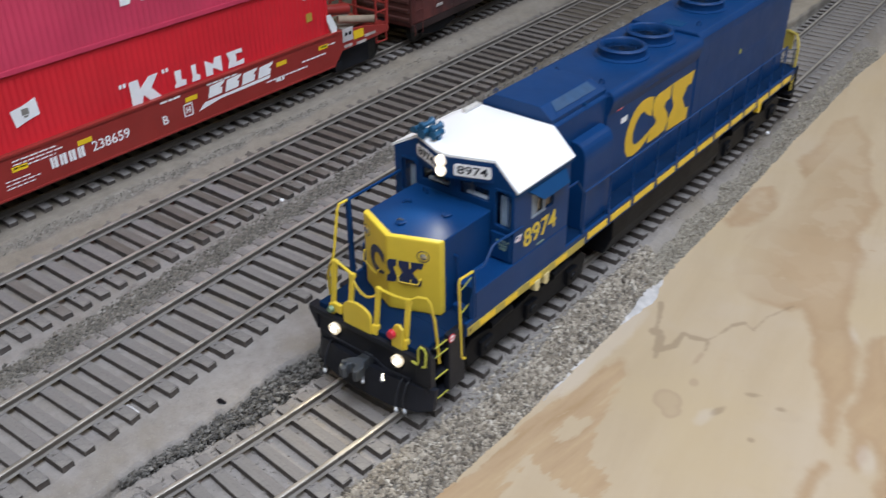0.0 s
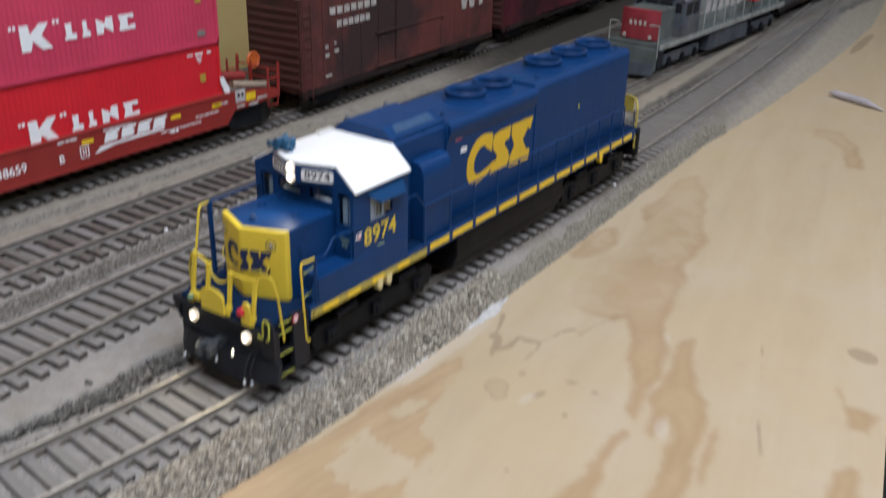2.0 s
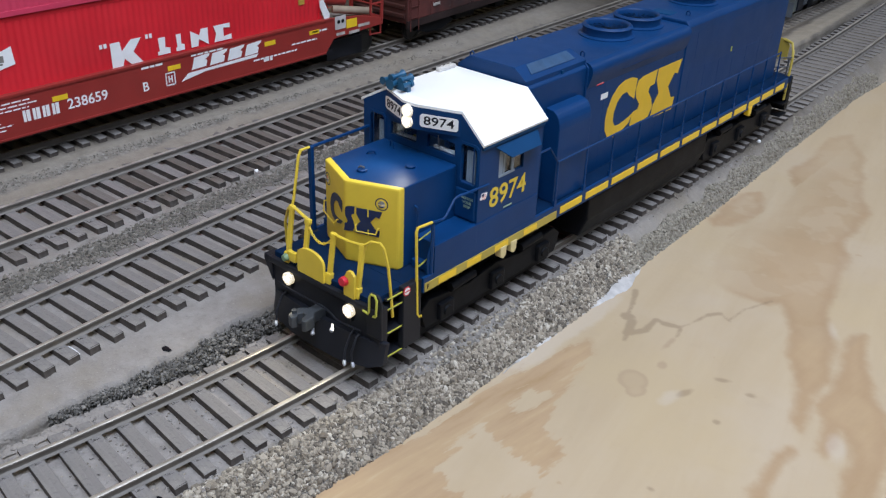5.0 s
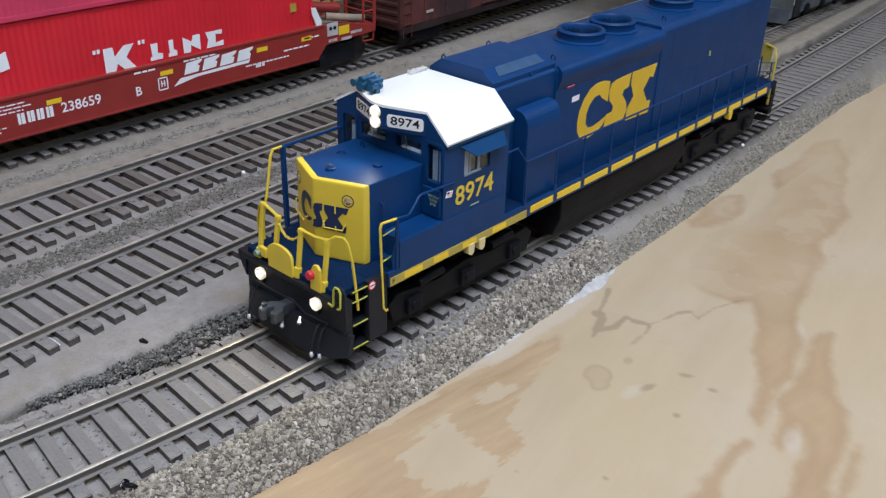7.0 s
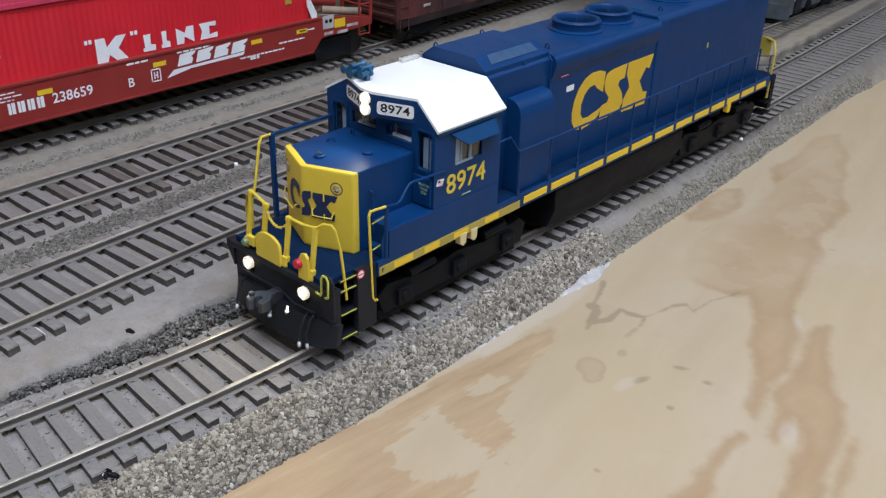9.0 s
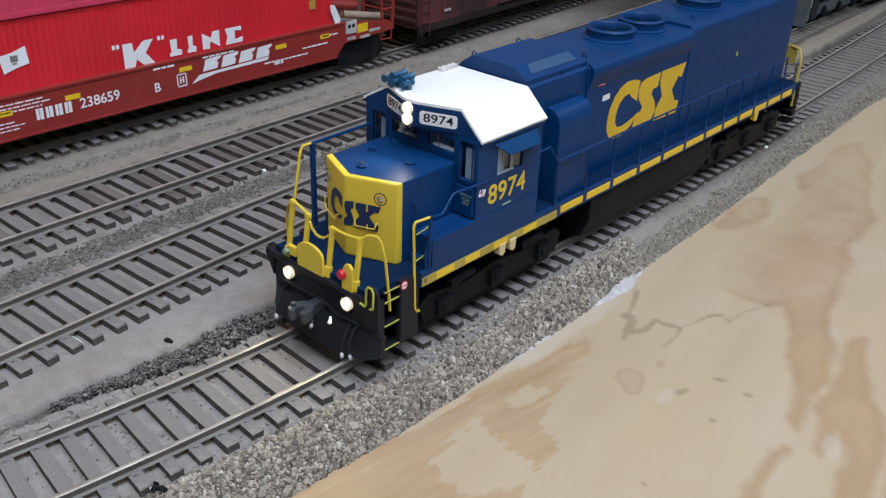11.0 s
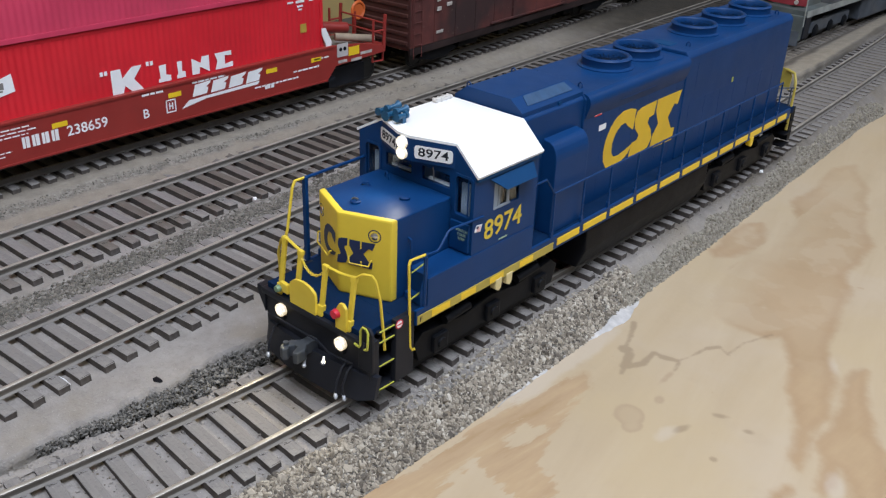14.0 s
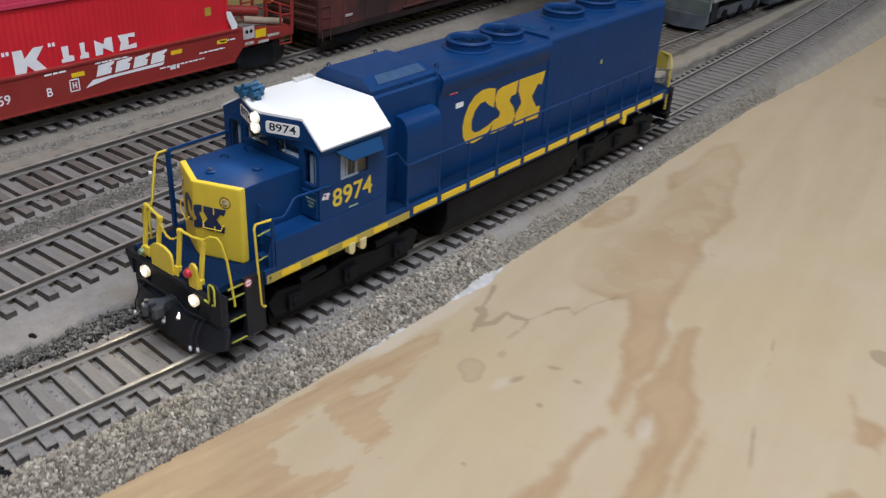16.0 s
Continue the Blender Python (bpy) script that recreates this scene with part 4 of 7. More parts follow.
# ---- the blue and yellow locomotive ----
def build_locomotive():
    root = thing("diesel_locomotive", "dark blue model diesel locomotive, yellow nose, white cab roof, headlights lit", "locomotive")
    p = lambda name, bm, mat, parent=root, label="": part(name, bm, mat, parent, label)  # noqa: E731

    # underframe and walkway
    deck = bmesh.new()
    box(deck, -1.5, 1.5, 0.95, 19.3, 1.53, 1.75, 0.015)
    box(deck, -1.38, 1.38, 0.12, 0.95, 1.60, 1.75, 0.015)
    p("walkway", deck, BLUE_SHADED)
    for s in (-1, 1):
        sill = bmesh.new()
        box(sill, min(s * 1.48, s * 1.545), max(s * 1.48, s * 1.545), 1.35, 18.9, 1.44, 1.76)
        side = p("side_sill", sill, BLUE, root)
        stripe = bmesh.new()
        box(stripe, min(s * 1.545, s * 1.56), max(s * 1.545, s * 1.56), 1.38, 5.85, 1.45, 1.64)
        p("yellow_stripe", stripe, STRIPE, side)
        for y0, y1 in ((1.78, 2.32), (2.66, 3.12), (3.58, 4.04), (4.60, 5.08)):
            p("reflector", box(bmesh.new(), min(s * 1.56, s * 1.566), max(s * 1.56, s * 1.566), y0, y1, 1.475, 1.615), YELLOW_BRIGHT, side)
        cuts = (5.92, 6.98, 8.13, 9.36, 10.54, 11.73, 12.86, 13.92, 14.91, 15.89, 16.85, 17.86, 18.70)
        for a, b in zip(cuts, cuts[1:]):
            p("reflector", box(bmesh.new(), min(s * 1.545, s * 1.562), max(s * 1.545, s * 1.562), a + 0.08, b - 0.1, 1.51, 1.68), YELLOW_BRIGHT, side)

    # long hood: forward section, engine section with chamfered top, radiator section
    def hood(w, shoulder, z1, inner, y0, y1, z0=1.75, bevel=0.02):
        return prism(bmesh.new(), [(-w, z0), (w, z0), (w, shoulder), (inner, z1), (-inner, z1), (-w, shoulder)], "y", y0, y1, bevel)
    body = p("long_hood", hood(1.05, 4.50, 4.60, 0.95, 7.36, 18.72), BLUE)
    # dynamic brake blister: it overhangs the doors on both sides
    eave = [(1.052, 4.00), (1.16, 4.34), (1.16, 4.45), (1.13, 4.52), (1.06, 4.585), (0.98, 4.61)]
    p("brake_blister", prism(bmesh.new(), eave + [(-x, z) for x, z in eave[::-1]], "y", 7.40, 12.12, 0.0), BLUE, body)
    p("air_intake_section", hood(1.0, 4.50, 4.56, 0.95, 5.08, 7.40), BLUE)
    hatch = [(-0.93, 4.55), (0.93, 4.55), (0.93, 4.66), (0.60, 4.90), (-0.60, 4.90), (-0.93, 4.66)]
    hb = prism(bmesh.new(), hatch, "y", 5.14, 7.42, 0.012)
    for v in hb.verts:
        if v.co.y > 7.3:
            v.co.y -= 0.75 * max(0.0, v.co.z - 4.66)
    ih = p("intake_hatch", hb, BLUE)
    p("intake_screen", plate(bmesh.new(), [(0.83, 5.44, 4.735), (0.83, 7.10, 4.735), (0.625, 7.02, 4.884), (0.625, 5.52, 4.884)], 0.012, (0.59, 0, 0.81)), SCREEN, ih)
    p("hatch_latch", box(bmesh.new(), 0.94, 0.975, 6.42, 6.50, 4.565, 4.63), BLUE_DARK, ih)
    rad = hood(1.085, 4.56, 4.70, 0.97, 12.10, 18.75, 1.76, 0.03)
    p("radiator_section", rad, BLUE)
    for s in (-1, 1):
        bulge = prism(bmesh.new(), [(s * 1.0, 1.76), (s * 1.40, 1.76), (s * 1.40, 3.50), (s * 1.385, 3.64), (s * 1.345, 3.76), (s * 1.28, 3.85), (s * 1.19, 3.91), (s * 1.0, 3.94)], "y", 5.88, 7.14, 0.02)
        p("blower_housing", bulge, BLUE)
        # hood doors with hinges and seams
        edges = [7.5, 8.2, 8.9, 9.6, 10.3, 11.0, 11.7, 12.3]
        for a, b in zip(edges, edges[1:]):
            door = p("hood_door", box(bmesh.new(), min(s * 1.045, s * 1.062), max(s * 1.045, s * 1.0525), a + 0.006, b - 0.006, 1.85, 4.25, 0.003), BLUE, body)
        edges = [12.5, 13.4, 14.3, 15.2, 16.1, 17.0, 17.9, 18.6]
        for a, b in zip(edges, edges[1:]):
            p("hood_door", box(bmesh.new(), min(s * 1.08, s * 1.0885), max(s * 1.08, s * 1.0885), a + 0.008, b - 0.008, 1.85, 3.30, 0.002), BLUE, body)
        p("radiator_grille", box(bmesh.new(), min(s * 1.08, s * 1.0895), max(s * 1.08, s * 1.0895), 12.7, 18.4, 3.62, 4.36, 0.003), BLUE, body)

    for x, y, z in ((0.62, 7.75, 4.60), (-0.62, 7.75, 4.60), (0.7, 12.7, 4.69), (0.7, 18.3, 4.69), (-0.75, 5.4, 4.78), (-0.75, 7.0, 4.78)):
        p("lifting_eye", tube(bmesh.new(), [(x - 0.05, y, z), (x - 0.05, y, z + 0.09), (x, y, z + 0.13), (x + 0.05, y, z + 0.09), (x + 0.05, y, z)], 0.018, 6), BLUE, body)
    for s in (-1, 1):
        p("drip_strip", box(bmesh.new(), min(s * 1.05, s * 1.13), max(s * 1.05, s * 1.13), 8.8, 10.4, 4.19, 4.215), BLUE, body)
    # roof fans
    def fan(x, y, r, z):
        rim = ((0.0, r + 0.06), (0.03, r + 0.06), (0.06, r - 0.03), (0.16, r - 0.04), (0.24, r - 0.01), (0.27, r - 0.04), (0.29, r - 0.075), (0.28, r - 0.11), (0.24, r - 0.14), (0.08, r - 0.15), (0.05, 0.0))
        f = p("roof_fan", turned((x, y, z), (0, 0, 1), rim, 28), BLUE)
        grille = bmesh.new()
        for k in range(22):
            a = math.pi * 2 * k / 22
            tube(grille, [(x + 0.10 * math.cos(a), y + 0.10 * math.sin(a), z + 0.16), (x + (r - 0.13) * math.cos(a), y + (r - 0.13) * math.sin(a), z + 0.16)], 0.010, 4)
        p("fan_grille", grille, BLUE_SHADED, f)
        p("fan_hub", turned((x, y, z + 0.055), (0, 0, 1), ((0.0, r - 0.155), (0.02, r - 0.155), (0.03, 0.20), (0.08, 0.18), (0.09, 0.0)), 20), FAN_SHADE, f)
        return f
    for y in (9.75, 11.2):
        fan(0.02, y, 0.64, 4.605)
    p("roof_hatch", prism(bmesh.new(), [(-0.28, 4.60), (0.42, 4.60), (0.36, 4.72), (-0.22, 4.72)], "y", 12.30, 12.72, 0.02), BLUE_DARK, body)
    for y in (14.3, 16.1, 17.85):
        fan(0.0, y, 0.66, 4.69)

    # cab
    W, F, B = 1.52, 2.95, 5.05
    V = 1.66  # the far side stands a little further out
    roofline = [(-V, 4.18), (-1.0, 4.55), (1.0, 4.55), (1.52, 4.06)]
    cab = p("cab", prism(bmesh.new(), [(-V, 1.75), (W, 1.75)] + roofline[::-1], "y", B - 0.08, B), BLUE)
    for s in (-1, 1):
        # side wall with a window opening
        p("cab_side", holed("x", *((1.44, W) if s > 0 else (-V, -V + 0.08)), F + 0.08, B - 0.08, 1.75, 4.08 if s > 0 else 4.20, [(3.58, 4.42, 3.16, 3.74)]), BLUE, cab)
    front = holed("y", F, F + 0.08, -V, W, 1.75, 4.06, [(-1.48, -1.06, 3.16, 3.97), (-0.88, -0.15, 3.62, 3.90), (0.15, 0.88, 3.62, 3.90), (1.05, 1.45, 3.16, 3.97)])
    p("cab_gable", prism(bmesh.new(), [(-V, 4.06), (1.52, 4.06), (1.0, 4.55), (-1.0, 4.55), (-V, 4.18)], "y", F, F + 0.08), BLUE, cab)
    p("cab_front", front, BLUE, cab)
    for s in (-1, 1):
        clear(p("side_window", box(bmesh.new(), min(s * 1.47, s * 1.485), max(s * 1.47, s * 1.485), 3.58, 4.42, 3.16, 3.74), GLASS, cab))
        bars = bmesh.new()
        for y0, y1 in ((3.585, 3.72), (3.745, 3.80), (4.02, 4.10)):
            box(bars, min(s * 1.487, s * 1.512), max(s * 1.487, s * 1.512), y0, y1, 3.16, 3.74)
        box(bars, min(s * 1.487, s * 1.53), max(s * 1.487, s * 1.53), 3.59, 4.12, 3.16, 3.20)
        p("window_frame", bars, CAB_GREY, cab)
        shade = bmesh.new()
        plate(shade, [(s * 1.53, 3.40, 3.88), (s * 1.53, 4.80, 3.88), (s * 1.72, 4.72, 3.62), (s * 1.72, 3.74, 3.62)], 0.02, (s * 0.81, 0, 0.59))
        p("sunshade", shade, BLUE_DARK, cab)
        clear(p("front_window", box(bmesh.new(), min(s * 0.15, s * 0.88), max(s * 0.15, s * 0.88), F + 0.03, F + 0.045, 3.62, 3.90), GLASS, cab))
        clear(p("door_window", box(bmesh.new(), min(s * 1.05, s * 1.45), max(s * 1.05, s * 1.45), F + 0.03, F + 0.045, 3.16, 3.97), GLASS, cab))
        dr = bmesh.new()
        # rounded frame, open inside, with a slim bar between the two panes
        rim = [(1.25 + 0.25 * sx * k1, 3.565 + 0.455 * sz * k2) for sx, sz, k1, k2 in ((1, -1, 1, 0.86), (1, 1, 1, 0.86), (1, 1, 0.76, 1), (-1, 1, 0.76, 1), (-1, 1, 1, 0.86), (-1, -1, 1, 0.86), (-1, -1, 0.76, 1), (1, -1, 0.76, 1))]
        hole = [(1.25 + (x - 1.25) * 0.80, 3.565 + (z - 3.565) * 0.89) for x, z in rim]
        for k in range(8):
            j = (k + 1) % 8
            plate(dr, [(s * x, F - 0.001, z) for x, z in (rim[k], rim[j], hole[j], hole[k])], 0.022, (0, -1, 0))
        box(dr, min(s * 1.36, s * 1.385), max(s * 1.36, s * 1.385), F - 0.012, F - 0.001, 3.17, 3.96)
        p("cab_door", dr, BLUE, cab)
        p("door_inner_panel", box(bmesh.new(), min(s * 1.10, s * 1.32), max(s * 1.10, s * 1.32), F + 0.12, F + 0.16, 3.12, 3.80, 0.02), CAB_GREY, cab, "grey panel behind the door window")
        p("dashboard", box(bmesh.new(), min(s * 0.25, s * 0.78), max(s * 0.25, s * 0.78), F + 0.09, F + 0.16, 3.60, 3.665), DECAL, cab, "white strip inside the front window")
        wiper = tube(bmesh.new(), [(s * 0.45, F - 0.02, 3.96), (s * 0.5, F - 0.03, 3.68)], 0.012, 5)
        p("wiper", wiper, STEEL, cab)
    inner = bmesh.new()
    box(inner, -1.4, 1.4, F + 0.2, B - 0.1, 1.78, 1.85)
    for x in (-0.8, 0.8):
        box(inner, x - 0.25, x + 0.25, 3.9, 4.4, 1.85, 2.9)
        box(inner, x - 0.25, x + 0.25, 4.35, 4.5, 2.9, 3.5)
    p("cab_seats", inner, CAB_GREY, cab)
    # Added dark box that blocks the view through the cab's side windows.
    p("window_blocker", box(bmesh.new(), -1.3, 1.34, 4.56, 4.94, 1.86, 3.95), UNDER, cab, "dark box added inside the cab to darken its side windows")

    # white roof with a peaked front over the headlights
    roof = bmesh.new()
    out = [(-1.76, 4.18), (-1.02, 4.60), (1.02, 4.60), (1.60, 4.06)]
    lo = [(-1.74, 4.13), (-1.0, 4.54), (1.0, 4.54), (1.58, 4.01)]
    prism(roof, out + lo[::-1], "y", 2.96, 5.08)
    plate(roof, [(-1.02, 2.9595, 4.545), (1.02, 2.9595, 4.545), (0.10, 2.62, 4.545), (-0.24, 2.62, 4.545)], 0.055, (0, 0, 1))
    p("cab_roof", roof, WHITE, cab, "white painted cab roof")
    # headlight and number boards under the peak
    hl = prism(bmesh.new(), [(-1.0, 2.95), (1.0, 2.95), (0.10, 2.62), (-0.24, 2.62)], "z", 4.08, 4.545)
    house = p("headlight_housing", hl, BLUE)
    way = Vector((0.84, 0.33, 0)).normalized()
    for s in (-1, 1):
        right = Vector((way.x, s * way.y, 0)) if s > 0 else Vector((way.x, -way.y, 0))
        mid = Vector((s * 0.60 - 0.02, 2.62 + 0.46 * 0.393 - 0.012, 4.30))
        nrm = Vector((s * way.y, -way.x, 0))
        mid += nrm * 0.004
        a, u = right * 0.40, Vector((0, 0, 0.135))
        corner = []
        for k, (cx, cy) in enumerate(((1, 1), (-1, 1), (-1, -1), (1, -1))):
            for t in range(4):
                ang = math.radians(90 * k + 30 * t)
                corner.append(mid + right * (cx * 0.34 + 0.06 * math.cos(ang)) + Vector((0, 0, cy * 0.075 + 0.06 * math.sin(ang))))
        nb = p("number_board", plate(bmesh.new(), corner, 0.012, nrm), DECAL, house, "white number board with black figures")
        words("figures", "8974", 0.25, facing(*(mid + nrm * 0.014), right, (0, 0, 1)), BLACK, house, 0.003, 1.30)
    for z in (4.20, 4.42):
        p("headlight", cyl(bmesh.new(), (-0.09, 2.62, z), (-0.09, 2.56, z), 0.13, 0.13, 18), LAMP_GLASS, house, "glowing headlight lens")
        p("bulb", dome_y(-0.09, 2.565, z, 0.082), HEADLIGHT, house, "lit headlight bulb")

    # short nose with a shallow V front
    nose = bmesh.new()
    prism(nose, [(-1.06, 1.38), (-0.06, 0.97), (0.955, 1.37), (0.955, 2.94), (-1.06, 2.94)], "z", 1.75, 3.475, 0.03)
    nb = p("short_hood", nose, BLUE)
    fr = bmesh.new()
    prism(fr, [(-1.09, 1.28), (-0.10, 0.85), (-0.04, 0.85), (0.965, 1.256), (0.965, 1.42), (-0.06, 0.99), (-1.09, 1.44)], "z", 1.755, 3.49, 0.045)
    yn = p("nose_front", fr, YELLOW, root, "yellow nose panel")
    for s in (-1, 1):
        way = Vector((1.04, 0.42, 0)).normalized() if s > 0 else Vector((0.99, -0.43, 0)).normalized()
        n = Vector((way.y, -way.x, 0))
        at = Vector((-0.07, 0.848, 3.12)) + way * (0.76 if s > 0 else -0.94)
        ring = turned(at, n, ((-0.01, 0.135), (0.012, 0.135), (0.012, 0.113), (-0.01, 0.113)), 22)
        p("class_light", ring, NAVY, yn, "dark ring round the lamp")
        p("lens_seat", cyl(bmesh.new(), at - n * 0.02, at + n * 0.012, 0.105, 0.10, 18), YELLOW, yn)
        p("lens", turned(at, n, ((0.0, 0.075), (0.02, 0.075), (0.035, 0.05), (0.04, 0.0)), 16), CHROME, yn, "silver lens")
    nose_logo(yn)
    for s, x in ((1, 0.985), (-1, -1.095)):
        p("nose_grab_iron", tube(bmesh.new(), [(x - s * 0.04, 1.72, 2.08), (x + s * 0.05, 1.72, 2.10), (x + s * 0.05, 1.72, 2.98), (x - s * 0.04, 1.72, 3.0)], 0.026, 6), BLUE, nb)
        if s < 0:
            p("cab_grab_iron", tube(bmesh.new(), [(s * 1.51, 3.02, 3.08), (s * 1.57, 3.04, 3.06), (s * 1.57, 3.34, 3.13), (s * 1.51, 3.36, 3.15)], 0.018, 6), BLUE, cab)
        p("roof_gutter", box(bmesh.new(), min(s * 1.525, s * 1.572), max(s * 1.525, s * 1.572), 2.99, 5.05, 3.94, 4.015), BLUE_DARK, cab)
    for x, y in ((-0.16, 1.40), (0.38, 2.20)):
        p("nose_cap", turned((x, y, 3.474), (0, 0, 1), ((0.0, 0.105), (0.04, 0.105), (0.055, 0.09), (0.055, 0.0)), 16), BLUE, nb)
    p("cap_handle", tube(bmesh.new(), [(-0.24, 1.38, 3.53), (-0.20, 1.40, 3.57), (-0.10, 1.41, 3.56)], 0.018, 5), STEEL, nb)
    p("lifting_eye", tube(bmesh.new(), [(-0.70, 2.06, 3.47), (-0.66, 2.09, 3.53), (-0.58, 2.16, 3.54), (-0.55, 2.18, 3.47)], 0.02, 6), BLUE, nb)
    p("lifting_eye", tube(bmesh.new(), [(-0.66, 2.72, 3.47), (-0.66, 2.72, 3.60), (-0.52, 2.66, 3.60), (-0.50, 2.66, 3.47)], 0.016, 6), BLUE, nb)
    # battery boxes and steps beside the nose
    for s in (-1, 1):
        bb = bmesh.new()
        box(bb, min(s * 0.97, s * 1.522), max(s * 0.97, s * 1.522), 1.72, 2.945, 1.765, 2.36, 0.012)
        box(bb, min(s * 1.46, s * 1.546), max(s * 1.46, s * 1.546), 1.66, 2.95, 1.64, 2.352, 0.006)
        skirt = p("battery_box", bb, BLUE)
        p("box_step", box(bmesh.new(), min(s * 1.02, s * 1.49), max(s * 1.02, s * 1.49), 1.56, 1.72, 1.765, 1.92, 0.012), BLUE, skirt)
        p("cab_skirt", box(bmesh.new(), min(s * 1.46, s * 1.538), max(s * 1.46, s * 1.538), 2.95, 5.03, 1.64, 2.345), BLUE, skirt)
        p("cab_door_panel", box(bmesh.new(), min(s * 0.98, s * 1.47), max(s * 0.98, s * 1.47), 2.89, 2.949, 2.40, 3.02, 0.015), BLUE, skirt)

    # side lettering and decals
    side_logo(root)
    for s in (1, -1):
        right = (0, s, 0)
        x = s * 1.528
        words("cab_number", "8974", 0.60, facing(x, 3.94, 2.76, right, (0, 0, 1)), YELLOW, cab, 0.004, 1.05)
        p("class_print", box(bmesh.new(), min(x, x + s * 0.004), max(x, x + s * 0.004), 3.82, 4.10, 2.41, 2.445), NOTICE, cab, "tiny pale print bar")
        flag = p("flag_decal", plate(bmesh.new(), [(x - s * 0.006, 3.01, 2.86), (x - s * 0.006, 3.19, 2.83), (x - s * 0.006, 3.24, 2.97), (x - s * 0.006, 3.06, 2.99)], 0.010, (s, 0, 0)), DECAL)
        for k in range(3):
            p("flag_stripe", box(bmesh.new(), min(x, x + s * 0.008), max(x, x + s * 0.008), 3.07, 3.19, 2.855 + 0.04 * k, 2.863 + 0.04 * k), RED_MARK, flag)
        p("flag_canton", box(bmesh.new(), min(x, x + s * 0.009), max(x, x + s * 0.009), 3.06, 3.12, 2.92, 2.975), NAVY, flag)
        x = s * 1.054
        p("white_decal", box(bmesh.new(), min(x, x + s * 0.006), max(x, x + s * 0.006), 8.06, 8.36, 3.58, 3.72), DECAL, body)
        red = p("red_decal", box(bmesh.new(), min(x, x + s * 0.006), max(x, x + s * 0.006), 7.80, 8.10, 3.99, 4.07), DECAL)
        p("red_bar", box(bmesh.new(), min(x, x + s * 0.01), max(x, x + s * 0.01), 7.80, 8.10, 3.99, 4.02), RED_MARK, red)
        p("yellow_mark", box(bmesh.new(), min(s * 1.085, s * 1.093), max(s * 1.085, s * 1.093), 14.98, 15.06, 3.34, 3.48), GREEN_YELLOW, body)
    for k, w in enumerate(("WATCH", "YOUR", "STEP")):
        words("step_notice", w, 0.082, facing(1.295, 2.886, 2.86 - 0.09 * k, (1, 0, 0), (0, 0, 1)), NOTICE, cab, 0.002)

    front_end(root)
    handrails(root)
    running_gear(root)
    roof_gear(root, cab)
    return root


def clear(pane):
    """Lets daylight through a pane."""
    pane.visible_shadow = False
    return pane


def holed(axis, d0, d1, a0, a1, z0, z1, holes):
    """A wall, thin along an axis, with rectangular openings (a0, a1, z0, z1) through it: one welded grid."""
    bm = bmesh.new()
    aa = sorted({a0, a1, *(v for h in holes for v in h[:2])})
    zz = sorted({z0, z1, *(v for h in holes for v in h[2:])})
    at = (lambda d, a, z: (d, a, z)) if axis == "x" else (lambda d, a, z: (a, d, z))
    grid = {}

    def vert(k, i, j):
        if (k, i, j) not in grid:
            grid[k, i, j] = bm.verts.new(at((d0, d1)[k], aa[i], zz[j]))
        return grid[k, i, j]
    solid = {(i, j) for i in range(len(aa) - 1) for j in range(len(zz) - 1)
             if not any(h[0] < (aa[i] + aa[i + 1]) / 2 < h[1] and h[2] < (zz[j] + zz[j + 1]) / 2 < h[3] for h in holes)}
    for i, j in solid:
        for k in (0, 1):
            bm.faces.new((vert(k, i, j), vert(k, i + 1, j), vert(k, i + 1, j + 1), vert(k, i, j + 1)))
        for (di, dj), (p, q) in (((-1, 0), ((i, j), (i, j + 1))), ((1, 0), ((i + 1, j), (i + 1, j + 1))), ((0, -1), ((i, j), (i + 1, j))), ((0, 1), ((i, j + 1), (i + 1, j + 1)))):
            if (i + di, j + dj) not in solid:
                bm.faces.new((vert(0, *p), vert(0, *q), vert(1, *q), vert(1, *p)))
    bmesh.ops.recalc_face_normals(bm, faces=bm.faces)
    return bm


def dome_y(x, y, z, r):
    """A small bulb that bulges towards the front."""
    bm = bmesh.new()
    dome(bm, (0, 0, 0), r, r * 0.6, 16, 4)
    bmesh.ops.transform(bm, matrix=Matrix.Translation((x, y, z)) @ Matrix.Rotation(math.radians(90), 4, "X"), verts=bm.verts)
    return bm


def shapes(bm, frame_m, polys, thick):
    """Flat figures: outlines in the plane of frame_m (right, up), each a thin plate."""
    n = frame_m.to_3x3() @ Vector((0, 0, 1))
    for q in polys:
        plate(bm, [frame_m @ Vector((x, y, 0)) for x, y in q], thick, n)
    return bm


def slab(x0, x1, y0, y1, lean=0.0):
    return [(x0 + lean * y0, y0), (x1 + lean * y0, y0), (x1 + lean * y1, y1), (x0 + lean * y1, y1)]


def emblem_parts(name, parent, m, polys, thick, material, label):
    """Each plain figure of an emblem is a part of its own."""
    for q in polys:
        part(name, shapes(bmesh.new(), m, [q], thick), material, parent, label)


